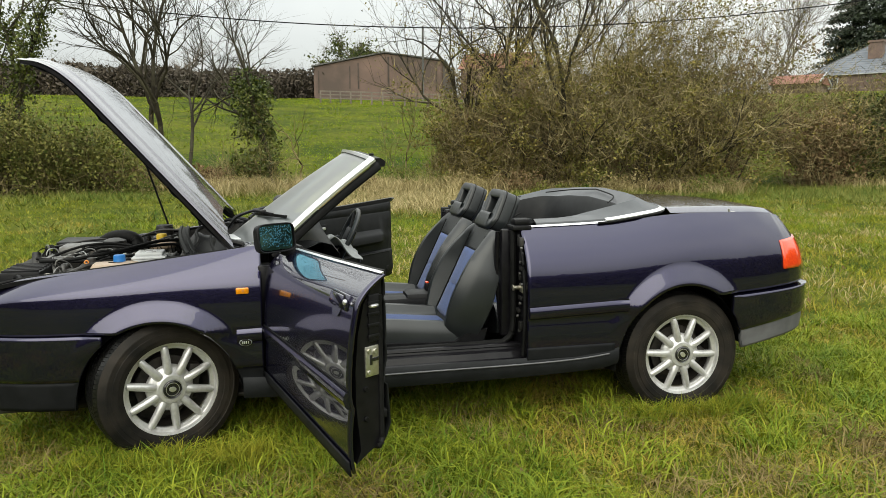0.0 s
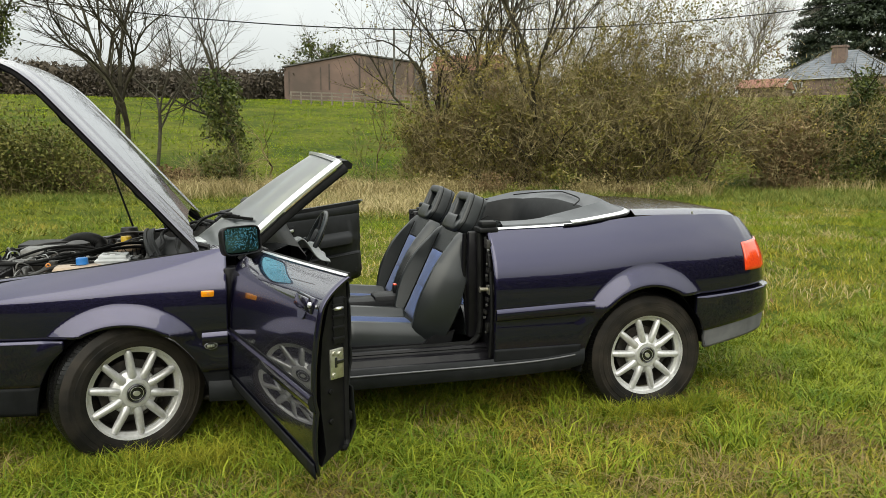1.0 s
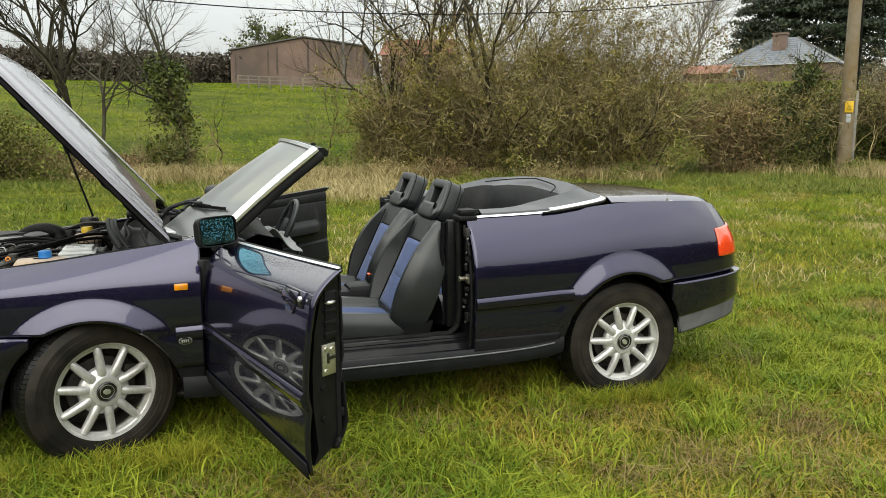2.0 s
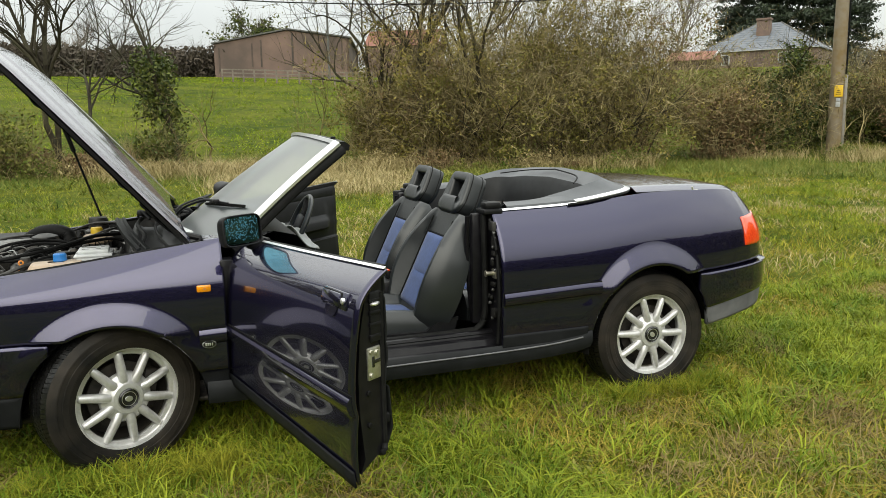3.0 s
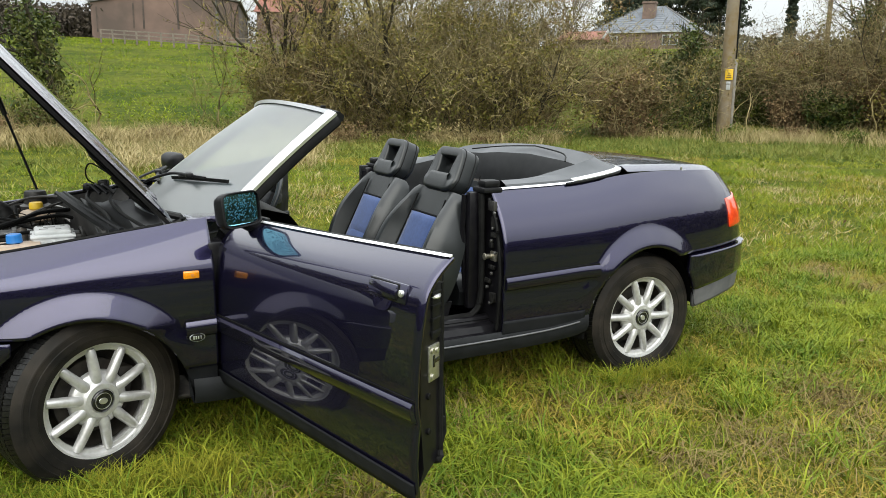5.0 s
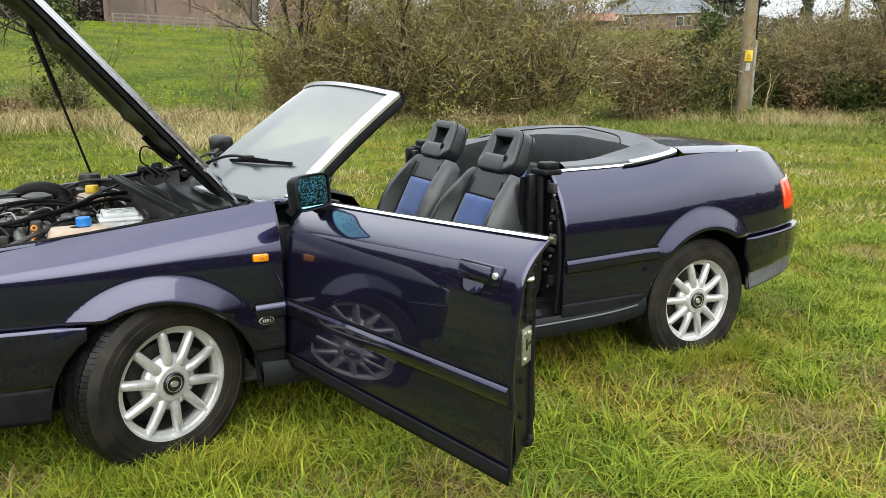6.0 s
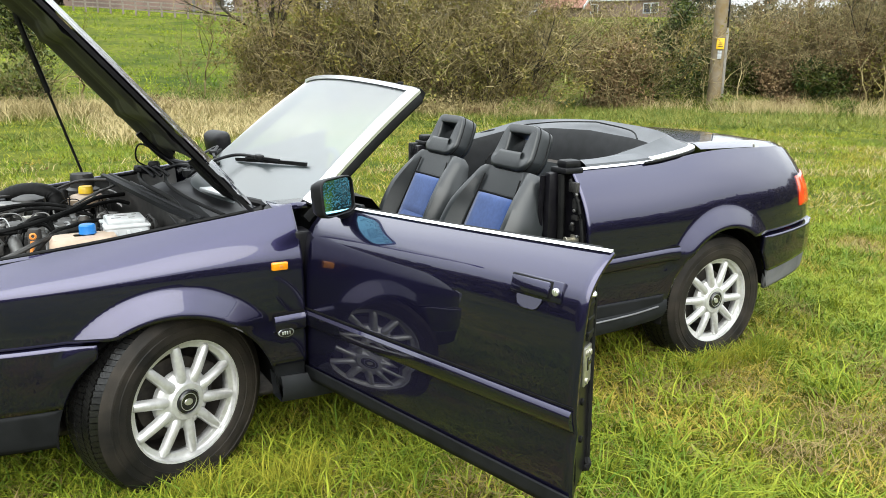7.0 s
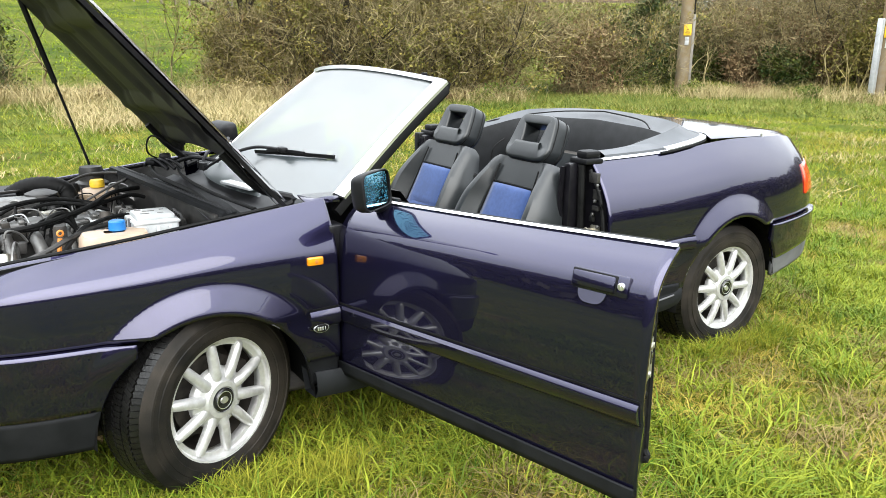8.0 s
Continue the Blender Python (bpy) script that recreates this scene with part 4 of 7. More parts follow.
# wipers, stopped a little way up the glass
for u0, v0, u1, v1, ua in ((0.80, 0.12, 0.10, 0.08, 0.30), (-0.10, 0.155, -0.82, 0.235, 0.22)):
    on = lambda t, out: screen(u0 + (u1 - u0) * t, v0 + (v1 - v0) * t) + Vector((-0.62, 0, 0.78)) * out
    bm = bmesh.new()
    foot, knee = screen(ua, -0.06) + Vector((-0.05, 0, 0.01)), on(0.46, 0.030)
    tube(bm, [foot, foot.lerp(knee, 0.35) + Vector((-0.012, 0, 0.03)), on(0.05, 0.034), knee], 0.0065, 8, 20)
    box(bm, knee, (0.03, 0.05, 0.022), 0.007)
    disc(bm, 0.018, 0.03, foot)
    wiper = part("wiper_arm", bm, BLACK, car, "black windscreen wiper")
    bm = bmesh.new()
    sweep(bm, [on(t, 0.018 + 0.007 * math.sin(math.pi * (t - 0.22) / 0.48)) for t in np.linspace(0.22, 0.70, 10)], [(-0.006, -0.004), (0.006, -0.004), (0.005, 0.006), (-0.005, 0.006)])
    part("wiper_bridge", bm, BLACK, wiper)
    bm = bmesh.new()
    sweep(bm, [on(t, 0.010 + 0.003 * math.sin(math.pi * t)) for t in np.linspace(0, 1, 18)], [(-0.004, -0.008), (0.004, -0.008), (0.006, 0.006), (-0.006, 0.006)])
    part("wiper_blade", bm, RUBBER, wiper)


# ---- doors ----
door_top = lambda u: curve([(0, 0.940), (0.6, 0.956), (1.23, 0.978)], u)
door_end = lambda z: curve([(0.33, 1.186), (0.5, 1.190), (0.65, 1.192), (0.8, 1.193), (0.9, 1.192), (0.99, 1.190)], z)


def door_skin(u, z, side):
    """Place on the outer skin; outward is local y times side."""
    return side * (0.022 + side_profile(1.0, z, door_top(u), 0.126, 0.11, 2.0))


def build_door(m, side, group):
    bm = bmesh.new()
    rows = []
    for i in range(41):
        col = []
        for j in range(37):
            v = 1 - (1 - j / 36) ** 1.6
            z = 0.335 + (door_top(i / 40 * 1.2) - 0.335) * v
            u = -0.012 + (door_end(z) + 0.012) * i / 40
            col.append((u, door_skin(u, z, side), z))
        rows.append(col)
    grid(bm, rows, flip=side > 0)
    door = part("door", bm, PAINT, car, "glossy purple door swung open" + (", reflecting the front wheel" if side < 0 else ", black inner trim showing"), thick=0.010, matrix=m)
    # body of the door behind the skin
    bm = bmesh.new()
    rows = []
    for u in list(np.linspace(0.06, 1.150, 12)):
        top = door_top(u) - 0.012
        # the shut face slopes back towards the cabin side
        ring = [(0.0, 0.36), (-0.02, 0.40), (-0.004, 0.55), (-0.004, 0.66), (-0.016, 0.78), (-0.042, 0.88), (-0.104, top), (-0.114, top), (-0.114, 0.80), (-0.106, 0.70), (-0.108, 0.52), (-0.112, 0.44), (-0.09, 0.40), (-0.05, 0.385)]
        rows.append([(u + (0.024 + 0.40 * y if u > 1.14 else 0), side * (y - 0.004), z) for y, z in ring])
    vs = grid(bm, rows, close_v=True, flip=side < 0)
    bm.faces.new(vs[0])
    bm.faces.new(vs[-1])
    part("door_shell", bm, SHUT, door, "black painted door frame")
    # inner trim with armrest, pocket and pull
    bm = bmesh.new()
    rows = []
    for u in np.linspace(0.05, 1.115, 30):
        arm = 0.05 * min(max((u - 0.25) / 0.12, 0), 1) * min(max((1.02 - u) / 0.06, 0), 1)
        rows.append([(u, side * (-0.117 - d), z) for d, z in ((0.0, door_top(u) - 0.01), (0.012, door_top(u) - 0.03), (0.014, 0.90), (0.008, 0.885), (0.014, 0.87), (0.016, 0.76), (0.012 + arm * 0.9, 0.735), (0.016 + arm, 0.72), (0.016 + arm, 0.68), (0.010 + arm * 0.3, 0.655), (0.006, 0.60), (0.018, 0.59), (0.026, 0.46), (0.012, 0.42), (0.0, 0.40))])
    grid(bm, rows, flip=side < 0)
    part("trim_panel", bm, TRIM, door, "black moulded door trim with armrest", thick=0.006)
    bm = bmesh.new()
    box(bm, (0.38, side * -0.135, 0.825), (0.10, 0.012, 0.06), 0.008)
    part("handle_recess", bm, BLACK, door)
    bm = bmesh.new()
    box(bm, (0.38, side * -0.145, 0.825), (0.06, 0.012, 0.02), 0.005)
    part("inner_handle", bm, CHROME, door, "bright inner door handle")
    bm = bmesh.new()
    tube(bm, [(0.1, side * -0.139, 0.598), (0.6, side * -0.147, 0.590), (1.1, side * -0.139, 0.585)], 0.005, 6, 12)
    part("pocket_edge", bm, BLACK, door)
    bm = bmesh.new()
    disc(bm, 0.018, 0.008, (1.05, side * -0.142, 0.46), Matrix.Rotation(radians(90), 4, "X"))
    part("trim_button", bm, BLACK, door)
    # bright belt strip and rubber
    bm = bmesh.new()
    sweep(bm, [(u, door_skin(u, door_top(u), side) + side * 0.004, door_top(u) + 0.004) for u in np.linspace(0.10, 1.188, 24)], [(side * a, b) for a, b in ((0.004, 0.003), (-0.005, -0.003), (0.004, -0.003))])
    part("belt_trim", bm, CHROME, door, "bright metal strip along the door top")
    bm = bmesh.new()
    sweep(bm, [(u, side * -0.120, door_top(u) - 0.003) for u in np.linspace(0.06, 1.14, 16)], [(-0.012, -0.012), (0.012, -0.012), (0.010, 0.008), (-0.010, 0.008)])
    part("window_seal", bm, RUBBER, door)
    # rubbing strip
    bm = bmesh.new()
    rows = []
    for u in np.linspace(0.0, 1.186, 24):
        z = 0.561 + 0.019 * u / 1.2
        rows.append([(u, door_skin(u, z + h, side) + side * o, z + h) for o, h in ((-0.006, 0.027), (0.008, 0.025), (0.0155, 0.016), (0.018, 0.002), (0.018, -0.020), (0.014, -0.028), (-0.004, -0.030))])
    vs = grid(bm, rows, flip=side > 0)
    bm.faces.new(vs[0])
    bm.faces.new(vs[-1])
    part("side_moulding", bm, PAINT, door)
    for dz, h in ((0.030, 0.003), (-0.034, 0.002)):
        bm = bmesh.new()
        sweep(bm, [(u, door_skin(u, 0.561 + 0.019 * u / 1.2 + dz, side) + side * 0.001, 0.561 + 0.019 * u / 1.2 + dz) for u in np.linspace(0.0, 1.186, 14)], [(-0.002, -h), (0.002, -h), (0.002, h), (-0.002, h)])
        part("moulding_gap", bm, RUBBER, door)
    bm = bmesh.new()
    rows = [[(u, door_skin(u, z, side) + side * 0.004, z) for z in (0.378, 0.374, 0.345, 0.328)] for u in np.linspace(-0.005, 1.184, 16)]
    grid(bm, rows, flip=side > 0)
    part("lower_moulding", bm, DKGREY, door, "matt dark grey lower edge of the door", thick=0.006)
    # outer handle
    z, u = 0.876, 1.035
    y = lambda z: door_skin(1.0, z, side)
    tilt = Matrix.Rotation(side * radians(15), 4, "X")
    bm = bmesh.new()
    box(bm, (u, y(z) + side * 0.001, z), (0.165, 0.012, 0.054), 0.005, tilt)
    part("handle_frame", bm, PAINT, door)
    bm = bmesh.new()
    box(bm, (u - 0.015, y(z) + side * 0.0055, z + 0.002), (0.133, 0.008, 0.045), 0.003, tilt)
    part("handle_gap", bm, RUBBER, door)
    bm = bmesh.new()
    box(bm, (u - 0.015, y(z) + side * 0.009, z + 0.002), (0.125, 0.014, 0.040), 0.005, tilt)
    part("door_handle", bm, PAINT, door, "body-coloured pull handle")
    bm = bmesh.new()
    disc(bm, 0.0098, 0.012, (u + 0.064, y(z) + side * 0.002, z + 0.002), Matrix.Rotation(radians(90), 4, "X"), 20)
    box(bm, (u + 0.064, y(z) + side * 0.013, z + 0.002), (0.003, 0.004, 0.011), 0.0005, seg=1)
    part("lock_cylinder", bm, CHROME, door, "bright key lock")
    bm = bmesh.new()
    outline = [(0.042 * math.copysign(abs(math.cos(radians(q))) ** 0.6, math.cos(radians(q))), 0.034 * math.sin(radians(q))) for q in range(180, 361, 12)]
    plate(bm, outline, 0.004, lambda a, b, c: (u - 0.02 + a, door_skin(u, z - 0.022 + b, side) + side * (c - 0.003 - b * 0.14), z - 0.022 + b))
    part("finger_recess", bm, PAINT, door)
    # lock on the shut face
    face = lambda y: 1.174 + 0.40 * y
    lean = Matrix.Rotation(-side * math.atan(0.40), 4, "Z")
    bm = bmesh.new()
    box(bm, (face(-0.072) + 0.002, side * -0.072, 0.688), (0.010, 0.058, 0.100), 0.003, lean)
    part("latch_plate", bm, STEEL, door, "yellow-zinc door latch plate")
    bm = bmesh.new()
    box(bm, (face(-0.083) + 0.006, side * -0.083, 0.693), (0.008, 0.034, 0.012), 0.002, lean)
    box(bm, (face(-0.068) + 0.006, side * -0.068, 0.693), (0.008, 0.010, 0.034), 0.002, lean)
    part("latch_slot", bm, BADGE, door)
    for yy, zz in ((-0.060, 0.724), (-0.084, 0.72), (-0.058, 0.652)):
        bm = bmesh.new()
        disc(bm, 0.008, 0.006, (face(yy) + 0.006, side * yy, zz), lean @ Matrix.Rotation(radians(90), 4, "Y"), 12, 0.001)
        part("latch_screw", bm, STEEL, door)
    bm = bmesh.new()
    box(bm, (face(-0.082) - 0.008, side * -0.082, 0.828), (0.03, 0.052, 0.155), 0.006, lean)
    for k in range(4):
        box(bm, (face(-0.082) + 0.006, side * -0.082, 0.770 + 0.036 * k), (0.008, 0.050, 0.012), 0.002, lean)
    part("lock_cover", bm, BLACK, door)
    bm = bmesh.new()
    tube(bm, [(face(-0.066), side * -0.066, 0.868), (face(-0.08) + 0.016, side * -0.08, 0.870), (face(-0.104), side * -0.104, 0.868)], 0.006, 8, 8)
    part("lock_lever", bm, CHROME, door)
    for zz in (0.60, 0.50):
        bm = bmesh.new()
        disc(bm, 0.009, 0.008, (face(-0.045), side * -0.045, zz), lean @ Matrix.Rotation(radians(90), 4, "Y"), 12)
        part("plug", bm, RUBBER, door)
    bm = bmesh.new()
    box(bm, (1.115, side * -0.120, 0.50), (0.04, 0.02, 0.03), 0.006)
    part("door_buffer", bm, RUBBER, door)
    bm = bmesh.new()
    tube(bm, [(face(-0.108) + 0.002, side * -0.108, z) for z in (0.42, 0.5, 0.7, 0.9)], 0.010, 8, 12)
    tube(bm, [(face(-0.108) + 0.002, side * -0.108, 0.42), (1.12, side * -0.09, 0.392), (0.8, side * -0.08, 0.385), (0.1, side * -0.08, 0.385)], 0.010, 8, 14)
    part("door_seal", bm, RUBBER, door)
    # mirror, turned towards the driver
    aim = Matrix.Translation((0.13, 0, 1.0)) @ Matrix.Rotation(-side * radians(25), 4, "Z") @ Matrix.Rotation(radians(-6), 4, "Y") @ Matrix.Translation((-0.13, 0, -1.0))
    bm = bmesh.new()
    rows = []
    for du, k in ((0.05, 0.95), (0.045, 0.99), (0.022, 0.97), (0.002, 0.84), (-0.012, 0.58), (-0.018, 0.2)):
        ring = []
        for q in range(32):
            c, s = math.cos(2 * math.pi * q / 32), math.sin(2 * math.pi * q / 32)
            ring.append((0.13 + du, side * (0.012 + 0.098 * k * math.copysign(abs(c) ** 0.35, c)), 0.998 + 0.060 * k * math.copysign(abs(s) ** 0.35, s)))
        rows.append(ring)
    vs = grid(bm, rows, close_v=True, flip=side > 0)
    bm.faces.new(vs[-1])
    bm.transform(aim)
    part("mirror_housing", bm, BLACK, door, "black wing-mirror housing", thick=0.004)
    bm = bmesh.new()
    tube(bm, [(0.12, side * -0.045, 0.95), (0.12, side * -0.075, 0.935), (0.12, side * -0.11, 0.94)], 0.026, 12, 8)
    box(bm, (0.10, side * -0.115, 0.947), (0.14, 0.02, 0.03), 0.008)
    part("mirror_foot", bm, BLACK, door)
    bm = bmesh.new()
    ring = []
    for q in range(40):
        c, s = math.cos(2 * math.pi * q / 40), math.sin(2 * math.pi * q / 40)
        ring.append((0.012 + 0.087 * math.copysign(abs(c) ** 0.32, c), 1.0 + 0.053 * math.copysign(abs(s) ** 0.32, s)))
    plate(bm, ring, 0.004, lambda a, b, c: (0.171 + c, side * a, b))
    bm.transform(aim)
    part("mirror_glass", bm, MIRROR, door, "blue-tinted wing mirror beaded with rain", smooth=False)
    bm = bmesh.new()
    rng = random.Random(11)
    for k in range(330):
        a, b, r = rng.uniform(-0.07, 0.095), 0.955 + 0.093 * rng.random() ** 0.7, rng.uniform(0.001, 0.0031)
        bmesh.ops.create_icosphere(bm, subdivisions=1, radius=r, matrix=Matrix.Translation((0.1755, side * a, b)) @ Matrix.Diagonal((0.5, 1, 1.2, 1)))
    bm.transform(aim)
    part("rain_beading", bm, DROPS, door)
    return door


build_door(Matrix.Translation((0.455, -0.80, 0.65)) @ Matrix.Rotation(radians(-77.5), 4, "Z") @ Matrix.Rotation(radians(-0.9), 4, "Y") @ Matrix.Translation((0, 0, -0.65)), -1, "doors")
build_door(Matrix.Translation((0.455, 0.80, 0.65)) @ Matrix.Rotation(radians(41), 4, "Z") @ Matrix.Rotation(radians(-0.9), 4, "Y") @ Matrix.Translation((0, 0, -0.65)), 1, "doors")


# ---- cabin ----
bm = bmesh.new()
grid(bm, [[(x, y, z) for y, z in ((-0.70, 0.39), (-0.62, 0.27), (-0.1, 0.27), (-0.09, 0.38), (0.09, 0.38), (0.1, 0.27), (0.62, 0.27), (0.70, 0.39))] for x in (0.42, 0.9, 1.3, 1.75, 2.2)])
part("cabin_floor", bm, TRIM, car, "black carpeted floor", thick=0.0)
for side in (-1, 1):
    # rear side panel inside, shut face behind the door, striker
    bm = bmesh.new()
    grid(bm, [[(x, side * (0.655 - d), z) for d, z in ((0.03, 0.99), (0.0, 0.97), (0.01, 0.8), (0.03, 0.6), (0.02, 0.38))] for x in np.linspace(1.70, 2.25, 8)], flip=side < 0)
    part("side_trim", bm, LEATHER, car, "black rear side trim", thick=0.01)
    bm = bmesh.new()
    outline = [(0.806 + side_profile(1.7, z, 0.985, 0.142, 0.24, 1.8), z) for z in (0.345, 0.45, 0.60, 0.70, 0.80, 0.88, 0.93, 0.965)] + [(0.60, 0.972), (0.60, 0.40), (0.62, 0.34)]
    plate(bm, outline, 0.05, lambda a, b, c: (1.692 + c + 0.03 * (b < 0.6) * 0, side * a, b))
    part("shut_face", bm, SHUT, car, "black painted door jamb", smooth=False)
    bm = bmesh.new()
    tube(bm, [(1.66, side * 0.655, 0.97), (1.665, side * 0.66, 0.75), (1.665, side * 0.66, 0.50), (1.63, side * 0.66, 0.415), (1.52, side * 0.66, 0.40), (1.0, side * 0.66, 0.397), (0.5, side * 0.66, 0.40)], 0.016, 8, 50)
    part("door_seal", bm, RUBBER, car, "black door seal")
    bm = bmesh.new()
    tube(bm, [(1.675, side * 0.79, 0.36), (1.68, side * 0.80, 0.6), (1.68, side * 0.765, 0.82), (1.68, side * 0.69, 0.95)], 0.008, 8, 24)
    part("jamb_seal", bm, RUBBER, car)
    bm = bmesh.new()
    box(bm, (1.685, side * 0.735, 0.691), (0.012, 0.05, 0.045), 0.004)
    tube(bm, [(1.69, side * 0.72, 0.691), (1.645, side * 0.72, 0.691)], 0.011, 10)
    disc(bm, 0.016, 0.006, (1.642, side * 0.72, 0.691), Matrix.Rotation(radians(90), 4, "Y"), 16)
    part("striker", bm, STEEL, car, "steel door striker pin")
    rng = random.Random(5)
    for z in (0.92, 0.85, 0.79, 0.74, 0.64, 0.57, 0.5):
        bm = bmesh.new()
        box(bm, (1.682, side * rng.uniform(0.68, 0.74), z), (0.012 + rng.random() * 0.01, rng.uniform(0.02, 0.06), rng.uniform(0.015, 0.045)), 0.003)
        part("jamb_fitting", bm, ENGINE, car)
        bm = bmesh.new()
        disc(bm, 0.008, 0.012, (1.674, side * rng.uniform(0.67, 0.76), z - 0.03), Matrix.Rotation(radians(90), 4, "Y"), 10)
        part("jamb_bolt", bm, ENGINE_GREY, car)
    bm = bmesh.new()
    box(bm, (1.705, side * 0.645, 1.012), (0.085, 0.07, 0.035), 0.012)
    box(bm, (1.70, side * 0.64, 0.985), (0.10, 0.11, 0.025), 0.008)
    part("post_cap", bm, BLACK, car, "black plastic post cap")
    bm = bmesh.new()
    box(bm, (1.655, side * 0.615, 0.70), (0.09, 0.045, 0.55), 0.012)
    tube(bm, [(1.60, side * 0.60, 0.96), (1.598, side * 0.595, 0.75), (1.62, side * 0.59, 0.50)], 0.012, 6, 10)
    part("post", bm, SHUT, car)
bm = bmesh.new()
box(bm, (1.665, 0.665, 0.80), (0.135, 0.03, 0.37), 0.008)
box(bm, (1.625, 0.648, 0.955), (0.045, 0.03, 0.06), 0.008)
part("belt_guide", bm, TRIM, car, "black belt guide panel behind the driver's door")


def bolstered(bm, rows, n=33):
    """Close a cushion from rows of (front centre, side vector, forward vector, half width, thickness, bolster)."""
    rings = []
    for c, s, f, w, d, b in rows:
        c, s, f = Vector(c), Vector(s), Vector(f)
        ring = []
        for i in range(n):
            k = -1 + 2 * i / (n - 1)
            e = abs(k)
            swell = b * (min(max((e - 0.60) / 0.16, 0), 1) ** 1.5) - d * 0.5 * max(0, (e - 0.84) / 0.16) ** 2
            ring.append(c + s * (k * w) + f * swell)
        for i in range(9):
            k = 1 - 2 * i / 8
            ring.append(c + s * (k * w * 0.98) - f * d * (1 - 0.25 * abs(k) ** 6))
        rings.append(ring)
    vs = grid(bm, rings, close_v=True)
    bm.faces.new(vs[0])
    bm.faces.new(vs[-1])


def build_seat(x, y, back):
    """Front seat: leather with a blue cloth middle, open-frame head restraint."""
    S = (0, 1, 0)
    th = radians(back)
    up, fw = Vector((math.sin(th), 0, math.cos(th))), Vector((-math.cos(th), 0, math.sin(th)))
    base = Vector((x + 0.36, y, 0.46))
    prof = [(-0.05, 0.24, 0.14, 0.03), (0.02, 0.275, 0.16, 0.045), (0.15, 0.300, 0.16, 0.062), (0.3, 0.295, 0.14, 0.058), (0.40, 0.268, 0.12, 0.042), (0.47, 0.248, 0.105, 0.024), (0.525, 0.232, 0.09, 0.010), (0.548, 0.21, 0.06, 0.0)]
    bm = bmesh.new()
    fine = []
    for k in range(29):
        h = -0.05 + 0.595 * k / 28
        w, d, b = (curve([(p[0], p[i]) for p in prof], h) * (1.35 if i == 3 else 1.0) for i in (1, 2, 3))
        fine.append((base + up * h, S, fw, w, d, b))
    bolstered(bm, fine)
    seat = part("front_seat", bm, LEATHER, car, "black leather sports seat with blue cloth middle")
    bm = bmesh.new()
    rows = []
    for k in range(21):
        t = k / 20
        h = 0.02 + 0.385 * t
        w = 0.178 - 0.028 * t
        rows.append([base + up * h + Vector(S) * (w * q) + fw * (0.006 + 0.004 * (1 - q * q) - (0.008 if abs(q) == 1 or k in (0, 20) or k == 9 else 0)) for q in np.linspace(-1, 1, 9)])
    grid(bm, rows, flip=True)
    part("cloth_panel", bm, CLOTH, seat, "blue cloth middle panel", thick=0.008)
    bm = bmesh.new()
    sweep(bm, [base + up * 0.415 + Vector(S) * q + fw * 0.004 for q in np.linspace(-0.152, 0.152, 8)], circle(0.005, 6))
    for q in (-1, 1):
        sweep(bm, [base + up * h + Vector(S) * (q * curve([(0.0, 0.184), (0.405, 0.153), (0.50, 0.145)], h)) + fw * 0.010 for h in np.linspace(0.0, 0.50, 16)], circle(0.004, 6))
    part("seam", bm, RUBBER, seat)
    # cushion
    bm = bmesh.new()
    rows = []
    for k in range(21):
        t = k / 20
        xx = x - 0.08 + 0.50 * t
        z = 0.485 - 0.045 * t + (0.0 if t > 0.08 else -0.04 * (1 - t / 0.08))
        rows.append(((xx, y, z), S, (0, 0, 1), 0.25 - (0.03 if t < 0.06 else 0), 0.13, 0.05 if t > 0.1 else 0.02))
    bolstered(bm, rows)
    part("cushion", bm, LEATHER, seat)
    bm = bmesh.new()
    grid(bm, [[(x + 0.02 + 0.36 * i / 14, y + q * 0.135, 0.489 - 0.045 * (0.10 + 0.36 * i / 14) / 0.5 + 0.004 * (1 - q * q)) for q in np.linspace(-1, 1, 9)] for i in range(15)])
    part("cloth_panel", bm, CLOTH, seat, "blue cloth middle panel", thick=0.006)
    for s in (-1, 1):
        bm = bmesh.new()
        plate(bm, [(x - 0.05, 0.36), (x + 0.50, 0.36), (x + 0.53, 0.46), (x + 0.42, 0.44), (x + 0.36, 0.40), (x - 0.04, 0.41)], 0.02, lambda a, b, c: (a, y + s * (0.25 + c), b))
        part("seat_base", bm, BLACK, seat, "black plastic seat base")
        bm = bmesh.new()
        tube(bm, [(x - 0.1, y + s * 0.2, 0.30), (x + 0.5, y + s * 0.2, 0.30)], 0.02, 6)
        box(bm, (x + 0.2, y + s * 0.2, 0.33), (0.45, 0.03, 0.07), 0.006)
        part("seat_rail", bm, BLACK, seat)
    bm = bmesh.new()
    c = base + up * 0.36 - fw * 0.075 + Vector((0.01, -0.255, 0))
    tube(bm, [c + up * 0.05, c + up * 0.055 + fw * 0.02, c - up * 0.04 + fw * 0.02, c - up * 0.05], 0.011, 8, 12)
    part("recline_lever", bm, BLACK, seat)
    # head restraint: a squared padded frame round an opening
    bm = bmesh.new()
    hc = base + up * 0.662 - fw * 0.045
    loop = []
    for q in range(48):
        a = 2 * math.pi * q / 48
        cc, ss = math.cos(a), math.sin(a)
        wide = 0.104 + 0.010 * max(0, -ss)
        loop.append(hc + Vector(S) * (wide * math.copysign(abs(cc) ** 0.2, cc)) + up * (0.078 * math.copysign(abs(ss) ** 0.2, ss)) + fw * (0.016 * max(0, -ss)))
    rings, grooves = [], ([], [])
